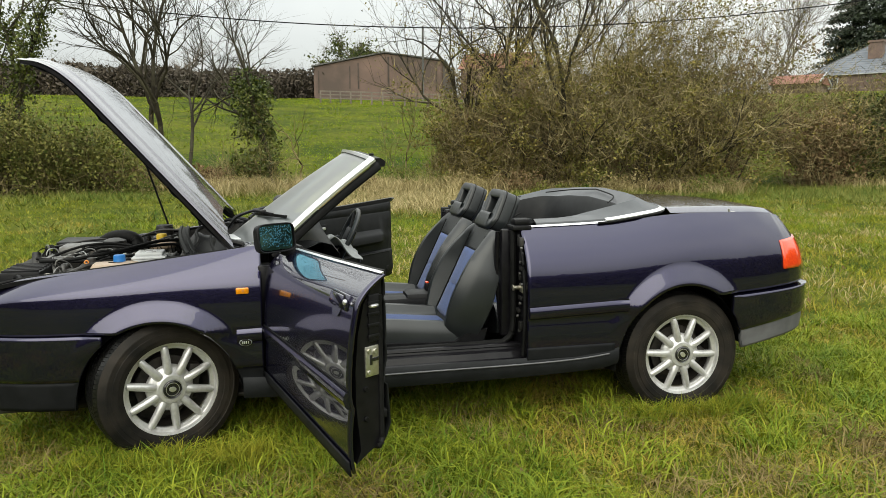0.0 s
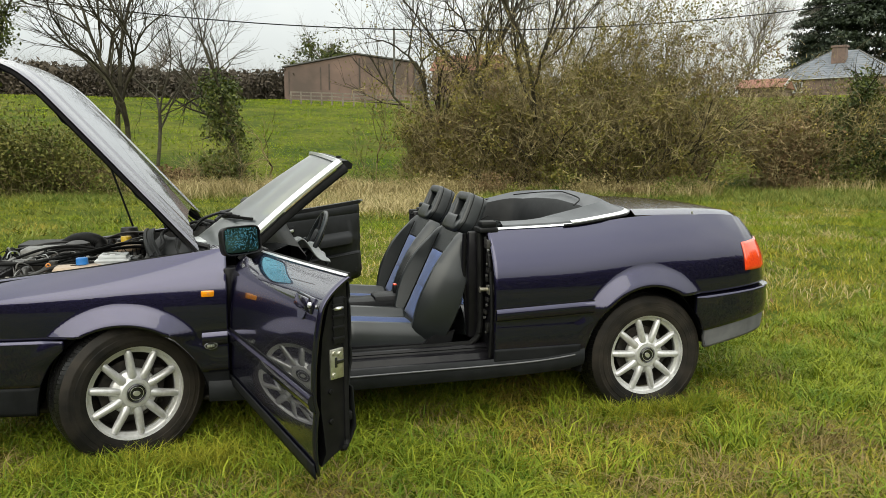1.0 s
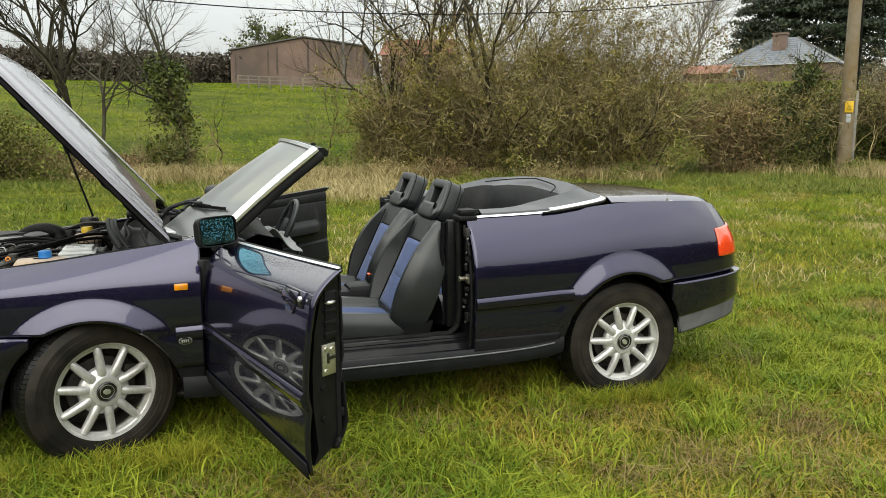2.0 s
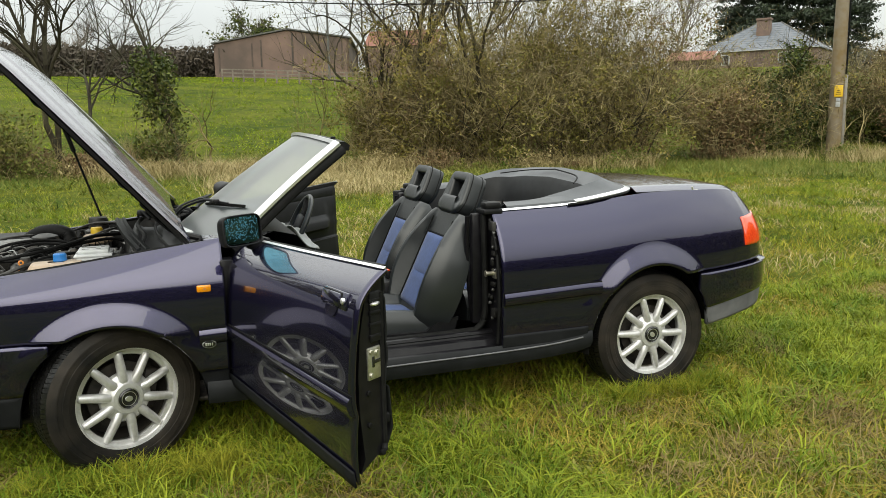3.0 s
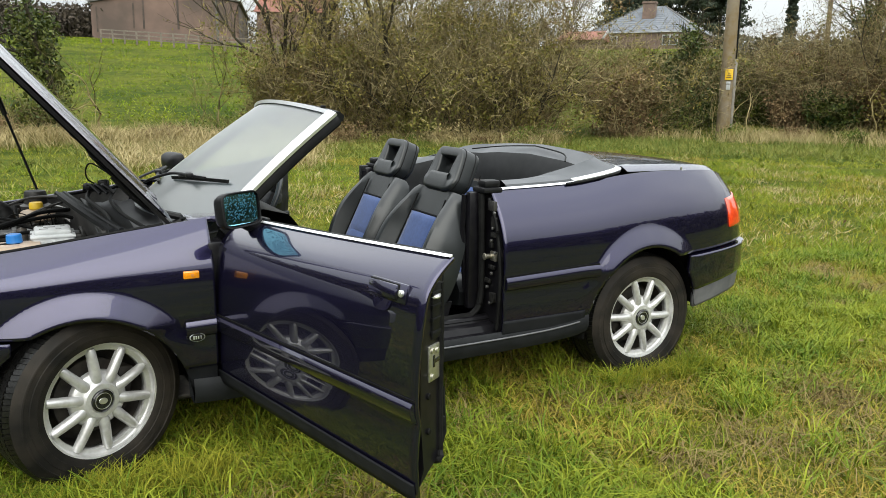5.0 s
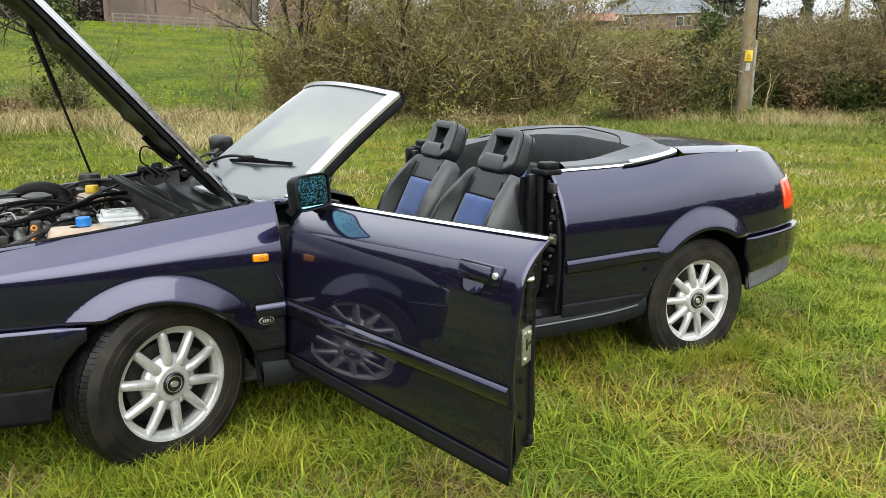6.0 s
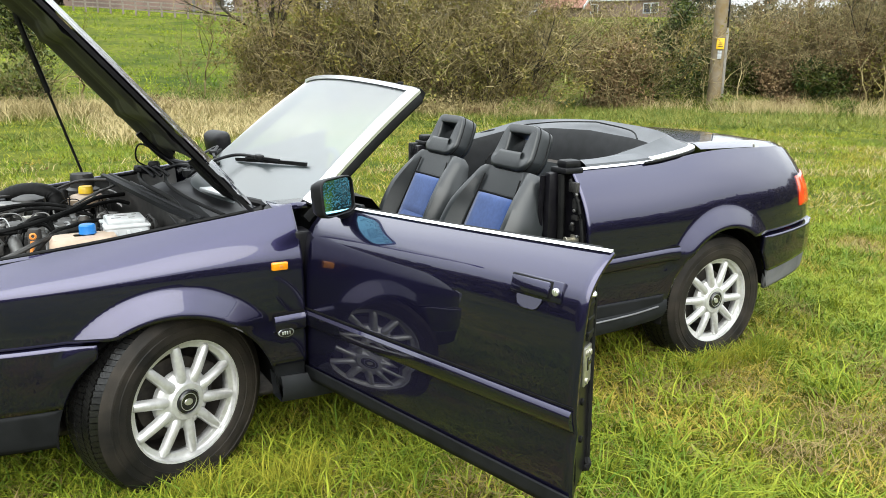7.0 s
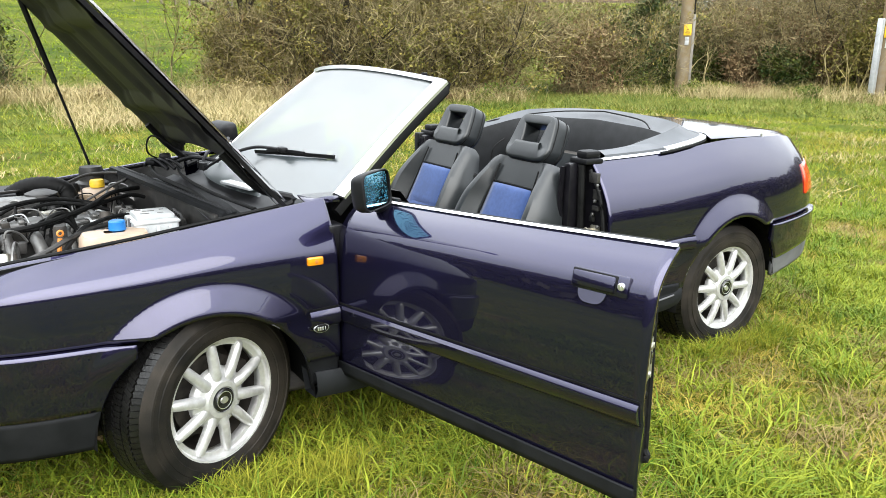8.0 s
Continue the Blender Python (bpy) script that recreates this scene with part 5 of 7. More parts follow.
    for i, p in enumerate(loop):
        d = (loop[(i + 1) % 48] - loop[i - 1]).normalized()
        o = d.cross(fw).normalized()
        if o.dot(p - hc) < 0:
            o = -o
        low = min(max((-(p - hc).dot(up) + 0.02) / 0.06, 0), 1)
        tall = min(max(((p - hc).dot(up) - 0.03) / 0.04, 0), 1)
        a, b = 0.036 + 0.010 * low - 0.012 * tall, 0.052
        ring = lambda t: p + o * (a * math.copysign(abs(math.cos(t)) ** 0.26, math.cos(t))) + fw * (b * math.copysign(abs(math.sin(t)) ** 0.30, math.sin(t)))
        rings.append([ring(2 * math.pi * k / 18) for k in range(18)])
        for g, f in zip(grooves, (0.55, -0.55)):
            g.append(p + o * (a * 1.005) + fw * b * f)
    grid(bm, rings, close_u=True, close_v=True)
    rest = part("head_restraint", bm, LEATHER, seat, "black open-frame head restraint")
    bm = bmesh.new()
    for g in grooves:
        sweep(bm, g + g[:1], circle(0.0028, 6), up=tuple(fw), caps=False)
    part("seam", bm, RUBBER, rest)
    for s in (-0.07, 0.07):
        bm = bmesh.new()
        tube(bm, [base + up * 0.53 - fw * 0.05 + Vector(S) * s, base + up * 0.60 - fw * 0.05 + Vector(S) * s], 0.006)
        part("restraint_post", bm, CHROME, seat)
    return seat


build_seat(1.02, -0.325, 24)
build_seat(1.045, 0.375, 24)
# rear bench
bm = bmesh.new()
bolstered(bm, [((2.03 + 0.09 * t, 0, 0.52 + 0.40 * t), (0, 1, 0), (-0.97, 0, 0.2), 0.52 - 0.04 * t * t, 0.12, 0.03) for t in np.linspace(0, 1, 12)])
bench = part("rear_seat", bm, LEATHER, car, "black leather rear bench with blue cloth")
bm = bmesh.new()
bolstered(bm, [((1.62 + 0.42 * t, 0, 0.53 - 0.05 * t), (0, 1, 0), (0, 0, 1), 0.54, 0.15, 0.03) for t in np.linspace(0, 1, 10)])
part("bench_cushion", bm, LEATHER, bench)
for y in (-0.26, 0.26):
    bm = bmesh.new()
    grid(bm, [[(2.02 + 0.085 * t, y + q * 0.13, 0.55 + 0.33 * t + 0.003) for q in (-1, -0.5, 0, 0.5, 1)] for t in np.linspace(0, 1, 6)], flip=True)
    part("cloth_panel", bm, CLOTH, bench, thick=0.008)
    bm = bmesh.new()
    grid(bm, [[(1.64 + 0.36 * t, y + q * 0.13, 0.540 - 0.045 * t) for q in (-1, -0.5, 0, 0.5, 1)] for t in np.linspace(0, 1, 6)])
    part("cloth_panel", bm, CLOTH, bench, thick=0.006)
for y in (-0.46, -0.15, 0.15, 0.46):
    bm = bmesh.new()
    tube(bm, [(2.13 - 0.05 * (abs(y) > 0.4), y, 0.95), (2.12 - 0.12 * (abs(y) > 0.4), y * 1.0, 0.90), (2.10 - 0.12 * (abs(y) > 0.4), y, 0.80)], 0.005, 6, 8)
    part("seam", bm, RUBBER, bench)
# dashboard, wheel, tunnel
bm = bmesh.new()
grid(bm, [[(x, y, z) for x, z in ((0.36, 0.90), (0.50, 0.945), (0.66, 0.955), (0.76, 0.93 + 0.035 * math.exp(-((y - 0.36) / 0.2) ** 2)), (0.80, 0.88), (0.79, 0.74), (0.74, 0.62), (0.6, 0.55))] for y in np.linspace(-0.66, 0.66, 30)])
part("dashboard", bm, TRIM, car, "black moulded dashboard")
bm = bmesh.new()
wheel_m = Matrix.Translation((0.93, 0.365, 0.835)) @ Matrix.Rotation(radians(-64), 4, "Y")
rows = [[wheel_m @ (Matrix.Rotation(2 * math.pi * k / 40, 4, "Z") @ Vector((0.182 + 0.015 * math.cos(a), 0, 0.015 * math.sin(a)))) for a in [2 * math.pi * j / 10 for j in range(10)]] for k in range(40)]
grid(bm, rows, close_u=True, close_v=True)
sw = part("steering_wheel", bm, LEATHER, car, "black four-spoke steering wheel")
bm = bmesh.new()
box(bm, (0, 0, -0.015), (0.15, 0.17, 0.05), 0.02)
for a in (20, 160, 215, 325):
    q = radians(a)
    tube(bm, [(0.05 * math.cos(q), 0.05 * math.sin(q), -0.015), (0.175 * math.cos(q), 0.175 * math.sin(q), 0.0)], 0.016, 8)
bm.transform(wheel_m)
part("wheel_boss", bm, BLACK, sw)
bm = bmesh.new()
tube(bm, [(0.90, 0.365, 0.82), (0.70, 0.365, 0.74)], 0.04, 12)
part("steering_column", bm, BLACK, sw)
bm = bmesh.new()
box(bm, (1.0, 0.0, 0.45), (0.75, 0.18, 0.18), 0.04)
box(bm, (1.42, 0.0, 0.52), (0.40, 0.16, 0.08), 0.03)
part("centre_console", bm, BLACK, car, "black centre console")
bm = bmesh.new()
tube(bm, [(0.98, 0.02, 0.53), (0.96, 0.02, 0.66)], 0.012, 8)
bmesh.ops.create_uvsphere(bm, u_segments=12, v_segments=8, radius=0.026, matrix=Matrix.Translation((0.96, 0.02, 0.68)))
part("gear_lever", bm, BLACK, car)
bm = bmesh.new()
tube(bm, [(1.40, 0.0, 0.50), (1.37, 0.0, 0.555)], 0.016, 8)
box(bm, (1.362, 0.0, 0.58), (0.03, 0.045, 0.05), 0.008)
buckle = part("belt_buckle", bm, BLACK, car, "black seat-belt buckle, red button")
bm = bmesh.new()
box(bm, (1.358, 0.0, 0.606), (0.02, 0.035, 0.012), 0.004)
part("button", bm, RED, buckle)
bm = bmesh.new()
rng = random.Random(2)
rows = []
for i in range(22):
    rows.append([(0.80 + 0.20 * i / 21, 0.08 + 0.30 * j / 15, 0.85 + 0.025 * math.sin(i * 0.35) * math.cos(j * 0.4) - 0.12 * (i / 21) ** 2 + 0.012 * math.sin(j * 0.7 + i * 0.25)) for j in range(16)])
grid(bm, rows)
part("grey_cloth", bm, PALE, car, "crumpled pale grey cloth", thick=0.006)


# ---- engine bay ----
bm = bmesh.new()
grid(bm, [[(x, y, z) for y, z in ((-0.66, fender_top(x, 0) - 0.015), (-0.60, 0.76), (-0.56, 0.50), (0.56, 0.50), (0.60, 0.76), (0.66, fender_top(x, 0) - 0.015))] for x in np.linspace(-0.80, 0.30, 14)])
part("engine_bay", bm, ENGINE, car, "grimy black engine bay", thick=0.0)
for side in (-1, 1):
    bm = bmesh.new()
    sweep(bm, [(x, side * (0.694 - 0.06 * max(0, -x - 0.35)), fender_top(x, 0) - 0.014) for x in np.linspace(-0.72, 0.30, 20)], [(-0.02, -0.012), (0.02, -0.012), (0.02, 0.006), (-0.02, 0.004)])
    part("wing_channel", bm, SHUT, car, "dark wing gutter")
    bm = bmesh.new()
    tube(bm, [(x, side * (0.660 - 0.06 * max(0, -x - 0.35)), fender_top(x, 0) - 0.006) for x in np.linspace(-0.70, 0.28, 12)], 0.006, 6, 24)
    part("bonnet_seal", bm, RUBBER, car)
# plenum: partition with its seal, tray, water cover
bm = bmesh.new()
box(bm, (0.04, 0.0, 0.80), (0.02, 1.22, 0.20), 0.005, Matrix.Rotation(radians(4), 4, "Z"))
part("bulkhead", bm, ENGINE, car)
bm = bmesh.new()
sweep(bm, [(0.05 - 0.07 * y / 0.62 - 0.02 * (1 - (y / 0.62) ** 2), y, 0.905 + 0.012 * (1 - (y / 0.62) ** 2)) for y in np.linspace(-0.63, 0.60, 30)], [(-0.028, -0.012), (0.028, -0.012), (0.026, 0.004), (0.012, 0.006), (0.008, 0.0), (-0.008, 0.0), (-0.012, 0.008), (-0.026, 0.004)])
part("plenum_seal", bm, DKGREY, car, "dark grey rubber plenum seal")
bm = bmesh.new()
grid(bm, [[(x, y, z - 0.02 * (y / 0.6) ** 2) for x, z in ((0.06, 0.90), (0.10, 0.875), (0.16, 0.87), (0.20, 0.885), (0.24, 0.872), (0.30, 0.885), (0.34, 0.92), (0.40, 0.925))] for y in np.linspace(-0.63, 0.45, 20)])
part("water_cover", bm, BLACK, car, "ribbed black scuttle cover", thick=0.006)
bm = bmesh.new()
tube(bm, [(0.10, -0.58, 0.90), (0.12, -0.2, 0.905), (0.08, 0.2, 0.915), (0.11, 0.5, 0.92)], 0.010, 8, 24)
tube(bm, [(0.22, -0.60, 0.905), (0.18, -0.2, 0.905), (0.17, 0.15, 0.915), (0.22, 0.45, 0.925)], 0.007, 8, 24)
part("scuttle_hose", bm, RUBBER, car)
bm = bmesh.new()
box(bm, (0.12, 0.40, 0.945), (0.085, 0.06, 0.035), 0.012, Matrix.Rotation(0.5, 4, "Z") @ Matrix.Rotation(0.25, 4, "Y"))
box(bm, (0.17, 0.46, 0.955), (0.05, 0.045, 0.04), 0.01, Matrix.Rotation(-0.3, 4, "Z"))
for k in range(3):
    tube(bm, [(0.08 + 0.03 * k, 0.44, 0.93), (0.10 + 0.03 * k, 0.36 - 0.02 * k, 0.965), (0.14 + 0.03 * k, 0.28, 0.93)], 0.008, 8, 12)
tube(bm, [(0.20, 0.40, 0.94), (0.26, 0.32, 0.97), (0.34, 0.22, 0.96)], 0.009, 8, 12)
part("wiper_motor", bm, BLACK, car)
bm = bmesh.new()
box(bm, (0.29, -0.22, 0.925), (0.05, 0.22, 0.012), 0.004, Matrix.Rotation(0.2, 4, "Z"))
part("scuttle_label", bm, WHITE, car)
# washer bottle, expansion tank, brake fluid, fuse box
bm = bmesh.new()
rows = []
for z, k in ((0.62, 0.86), (0.70, 0.97), (0.81, 1.0), (0.845, 0.97), (0.86, 0.88), (0.863, 0.3)):
    rows.append([(-0.225 + 0.108 * k * math.copysign(abs(math.cos(a)) ** 0.4, math.cos(a)), -0.53 + 0.065 * k * math.copysign(abs(math.sin(a)) ** 0.4, math.sin(a)), z) for a in [2 * math.pi * j / 28 for j in range(28)]])
grid(bm, rows, close_v=True)
bottle = part("washer_bottle", bm, PEACH, car, "yellowed plastic washer bottle")
bm = bmesh.new()
lathe(bm, [(0.0001, 0.026), (0.022, 0.026), (0.026, 0.022), (0.027, 0.0), (0.028, -0.004), (0.018, -0.012)], 20, Matrix.Translation((-0.212, -0.508, 0.868)))
part("blue_cap", bm, BLUE, bottle, "blue screw cap")
bm = bmesh.new()
box(bm, (-0.085, -0.43, 0.815), (0.145, 0.15, 0.13), 0.012, seg=3)
box(bm, (-0.085, -0.43, 0.872), (0.152, 0.157, 0.010), 0.004)
box(bm, (-0.085, -0.43, 0.886), (0.125, 0.125, 0.022), 0.008)
for k in range(3):
    box(bm, (-0.125 + 0.04 * k, -0.508, 0.80), (0.012, 0.012, 0.12), 0.003)
fuse = part("fuse_box", bm, WHITE, car, "whitish plastic electrics box")
for dx, dy, w in ((-0.03, -0.03, 0.03), (0.02, -0.035, 0.02), (-0.01, 0.01, 0.04), (0.035, 0.02, 0.015), (-0.04, 0.035, 0.02)):
    bm = bmesh.new()
    box(bm, (-0.085 + dx, -0.43 + dy, 0.8975), (w, 0.008, 0.002), 0.0005, seg=1)
    part("lid_mark", bm, ENGINE_GREY, fuse)
for sx in (-0.158, -0.012):
    bm = bmesh.new()
    box(bm, (sx, -0.43, 0.86), (0.008, 0.03, 0.035), 0.002)
    part("lid_clip", bm, GREY, fuse)
bm = bmesh.new()
box(bm, (0.0, -0.34, 0.83), (0.07, 0.10, 0.06), 0.012)
for k in range(4):
    tube(bm, [(0.01, -0.36 + 0.03 * k, 0.85), (0.02, -0.40 + 0.03 * k, 0.87), (0.02, -0.50 + 0.03 * k, 0.82)], 0.005, 6, 10)
part("relay_plugs", bm, ENGINE, fuse)
bm = bmesh.new()
lathe(bm, [(0.0001, 0.0), (0.06, 0.0), (0.075, 0.01), (0.078, 0.035), (0.06, 0.05), (0.03, 0.055), (0.0001, 0.055)], 28, Matrix.Translation((-0.131, 0.397, 0.80)))
res = part("brake_fluid_tank", bm, PEACH, car, "yellowed brake fluid reservoir")
bm = bmesh.new()
lathe(bm, [(0.0001, 0.03), (0.026, 0.03), (0.03, 0.022), (0.03, 0.0), (0.0001, 0.0)], 22, Matrix.Translation((-0.131, 0.397, 0.858)))
part("yellow_cap", bm, YELLOW, res, "yellow screw cap")
bm = bmesh.new()
lathe(bm, [(0.0001, 0.02), (0.03, 0.02), (0.045, 0.03), (0.05, 0.015), (0.052, -0.03), (0.07, -0.04), (0.075, -0.10)], 26, Matrix.Translation((-0.13, 0.545, 0.895)))
part("strut_top", bm, ENGINE, car, "black suspension strut top")
bm = bmesh.new()
lathe(bm, [(0.0001, 0.02), (0.03, 0.02), (0.045, 0.03), (0.05, 0.015), (0.052, -0.03), (0.07, -0.04), (0.075, -0.10)], 26, Matrix.Translation((-0.04, -0.56, 0.80)))
part("strut_top", bm, ENGINE, car, "black suspension strut top")
# engine block, cam cover, inlet pipes, air box, battery
bm = bmesh.new()
box(bm, (-0.40, 0.02, 0.66), (0.52, 0.34, 0.26), 0.03)
part("engine_block", bm, ENGINE, car, "grimy black engine block")
bm = bmesh.new()
box(bm, (-0.42, -0.05, 0.80), (0.50, 0.14, 0.06), 0.02)
for k in range(6):
    box(bm, (-0.62 + 0.08 * k, -0.05, 0.833), (0.02, 0.12, 0.012), 0.004)
part("cam_cover", bm, ENGINE_GREY, car, "grey cast cam cover")
for k in range(5):
    bm = bmesh.new()
    xx = -0.60 + 0.09 * k
    tube(bm, [(xx, -0.10, 0.76), (xx - 0.01, -0.20, 0.80), (xx, -0.30, 0.76), (xx, -0.34, 0.66)], 0.022, 10, 12)
    part("inlet_runner", bm, ENGINE_GREY, car, "cast inlet pipe")
bm = bmesh.new()
box(bm, (-0.50, 0.20, 0.83), (0.26, 0.16, 0.07), 0.025)
box(bm, (-0.46, 0.20, 0.855), (0.16, 0.10, 0.03), 0.01)
part("air_meter", bm, ENGINE_GREY, car, "grey throttle housing")
bm = bmesh.new()
box(bm, (-0.58, 0.44, 0.77), (0.22, 0.22, 0.16), 0.02)
box(bm, (-0.56, 0.44, 0.855), (0.24, 0.24, 0.02), 0.006)
part("air_box", bm, BLACK, car, "black air-filter box")
bm = bmesh.new()
path = spline([(-0.46, 0.42, 0.84), (-0.40, 0.40, 0.875), (-0.32, 0.36, 0.885), (-0.26, 0.33, 0.86), (-0.25, 0.30, 0.80)], 40)
sweep(bm, path, circle(0.034, 14), scale=lambda t: 1.0 + 0.08 * (int(t * 39) % 2))
part("intake_hose", bm, RUBBER, car, "ribbed black intake hose")
bm = bmesh.new()
lathe(bm, [(0.0001, 0.025), (0.03, 0.028), (0.06, 0.016), (0.065, 0.0), (0.055, -0.02), (0.03, -0.05)], 26, Matrix.Translation((-0.36, 0.24, 0.86)))
part("pressure_regulator", bm, ENGINE, car, "round black vacuum unit")
bm = bmesh.new()
box(bm, (-0.66, -0.32, 0.74), (0.18, 0.26, 0.16), 0.015)
battery = part("battery", bm, BLACK, car, "black battery with ribbed lid")
for k in range(6):
    bm = bmesh.new()
    box(bm, (-0.66, -0.43 + 0.045 * k, 0.820), (0.16, 0.012, 0.014), 0.003)
    part("lid_rib", bm, BLACK, battery)
HOSES = (("coolant_hose", RUBBER, 0.009, [(-0.62, -0.25, 0.84), (-0.45, -0.28, 0.85), (-0.25, -0.12, 0.87), (-0.12, 0.10, 0.88), (0.0, 0.22, 0.87)]),
         ("coolant_hose", RUBBER, 0.008, [(-0.66, -0.15, 0.84), (-0.42, -0.22, 0.83), (-0.22, -0.05, 0.86), (-0.06, 0.12, 0.86), (0.01, 0.16, 0.84)]),
         ("vacuum_hose", RUBBER, 0.0075, [(-0.40, -0.58, 0.80), (-0.32, -0.45, 0.855), (-0.26, -0.36, 0.86), (-0.16, -0.22, 0.85), (-0.05, -0.15, 0.83)]),
         ("wiring", ENGINE, 0.009, [(-0.74, -0.54, 0.76), (-0.50, -0.55, 0.80), (-0.36, -0.50, 0.845), (-0.28, -0.40, 0.85), (-0.20, -0.30, 0.84)]),
         ("wiring", ENGINE, 0.006, [(-0.70, 0.30, 0.84), (-0.50, 0.34, 0.87), (-0.30, 0.44, 0.86), (-0.15, 0.48, 0.90), (0.0, 0.45, 0.90)]),
         ("fuel_pipe", ENGINE_GREY, 0.005, [(-0.20, 0.20, 0.84), (-0.10, 0.25, 0.88), (-0.04, 0.30, 0.89), (0.0, 0.45, 0.88)]),
         ("fuel_pipe", ENGINE_GREY, 0.005, [(-0.22, 0.10, 0.82), (-0.14, 0.16, 0.86), (-0.10, 0.30, 0.865), (-0.02, 0.36, 0.89)]),
         ("ignition_lead", RUBBER, 0.007, [(-0.55, 0.05, 0.82), (-0.45, 0.10, 0.86), (-0.30, 0.10, 0.87), (-0.18, 0.05, 0.84)]),
         ("ignition_lead", RUBBER, 0.007, [(-0.50, -0.08, 0.84), (-0.38, 0.0, 0.87), (-0.26, 0.02, 0.86), (-0.15, 0.0, 0.83)]),
         ("ignition_lead", RUBBER, 0.007, [(-0.60, -0.04, 0.84), (-0.48, 0.02, 0.875), (-0.34, 0.06, 0.88), (-0.2, 0.08, 0.85)]),
         ("brake_pipe", ENGINE_GREY, 0.004, [(-0.13, 0.30, 0.80), (-0.2, 0.2, 0.80), (-0.16, 0.0, 0.79), (-0.12, -0.2, 0.80), (-0.1, -0.34, 0.79)]))
for name, material, r, path in HOSES:
    bm = bmesh.new()
    tube(bm, path, r, 8, 30)
    part(name, bm, material, car)
bm = bmesh.new()
tube(bm, [(-0.385, -0.44, 0.74), (-0.38, -0.43, 0.80), (-0.375, -0.425, 0.835)], 0.007, 8, 8)
lathe(bm, [(0.007, 0), (0.012, 0.004), (0.007, 0.008), (0.005, 0.004)], 16, Matrix.Translation((-0.373, -0.422, 0.85)) @ Matrix.Rotation(1.3, 4, "X"), close=True)
part("dipstick", bm, ORANGE, car, "orange dipstick handle")
rng = random.Random(18)
for k in range(64):
    bm = bmesh.new()
    x, y, z = rng.uniform(-0.70, -0.05), rng.uniform(-0.40, 0.52), rng.uniform(0.80, 0.865)
    dx, dy = rng.uniform(-0.16, 0.16), rng.uniform(-0.16, 0.16)
    tube(bm, [(x, y, z - 0.05), (x + dx * 0.2, y + dy * 0.2, z + 0.005), (x + dx * 0.7, y + dy * 0.7, z + rng.uniform(-0.01, 0.02)), (x + dx, y + dy, z - 0.04)], rng.choice((0.0025, 0.003, 0.004, 0.0055, 0.008)), 6, 16)
    part("engine_pipe", bm, rng.choice((ENGINE_GREY, RUBBER, RUBBER, ENGINE_GREY, WHITE)), car)
rng = random.Random(8)
for k in range(64):
    bm = bmesh.new()
    c = (rng.uniform(-0.70, -0.05), rng.uniform(-0.44, 0.52), rng.uniform(0.74, 0.84))
    if k % 2:
        box(bm, c, (rng.uniform(0.02, 0.07), rng.uniform(0.02, 0.05), rng.uniform(0.02, 0.06)), 0.004, Matrix.Rotation(rng.uniform(-0.6, 0.6), 4, "Z"))
    else:
        lathe(bm, [(0.0001, 0.03), (0.018, 0.03), (0.022, 0.02), (0.022, -0.02), (0.03, -0.03), (0.03, -0.08)], 14, Matrix.Translation(c) @ Matrix.Rotation(rng.uniform(-0.5, 0.5), 4, "X"))
    part("engine_fitting", bm, rng.choice((ENGINE, ENGINE, ENGINE_GREY, ENGINE_GREY, BLACK, DARK, STEEL, WHITE)), car)
# slam panel, radiator, headlamps
bm = bmesh.new()
box(bm, (-0.78, 0.0, 0.765), (0.09, 1.18, 0.02), 0.006)
box(bm, (-0.74, 0.0, 0.66), (0.05, 0.8, 0.26), 0.01)
part("slam_panel", bm, SHUT, car, "dark slam panel over the radiator")
for side in (-1, 1):
    bm = bmesh.new()
    box(bm, (-0.80, side * 0.52, 0.68), (0.14, 0.28, 0.13), 0.03)
    part("headlamp", bm, LAMP, car, "clear glass headlamp")
    bm = bmesh.new()
    box(bm, (-0.71, side * 0.50, 0.74), (0.08, 0.2, 0.08), 0.015)
    tube(bm, [(-0.70, side * 0.42, 0.77), (-0.66, side * 0.46, 0.80), (-0.62, side * 0.52, 0.76)], 0.012, 8, 10)
    part("lamp_housing", bm, BLACK, car)
bm = bmesh.new()
grid(bm, [[(x, y, 0.22) for y in (-0.6, 0.6)] for x in (-0.75, 0.4, 1.6, 2.2, 2.85)])
part("underbody", bm, DARK, car, thick=0.02)
bm = bmesh.new()
tube(bm, [(2.7, 0.35, 0.30), (3.1, 0.38, 0.33), (3.28, 0.38, 0.33)], 0.025, 10, 10)
part("exhaust", bm, DARK, car, "dull steel exhaust pipe")


# ---- hedges, trees, far buildings ----
EYE = Vector((0.44, -4.3, 1.4))


def out_at(az, dist):
    """A place in plan at a bearing (degrees from +y towards +x) and a distance from where the walk begins."""
    return EYE.x + dist * math.sin(radians(az)), EYE.y + dist * math.cos(radians(az))


def base_at(az, dist):
    x, y = out_at(az, dist)
    return Vector((x, y, float(ground_z(x, y)) - 0.05))


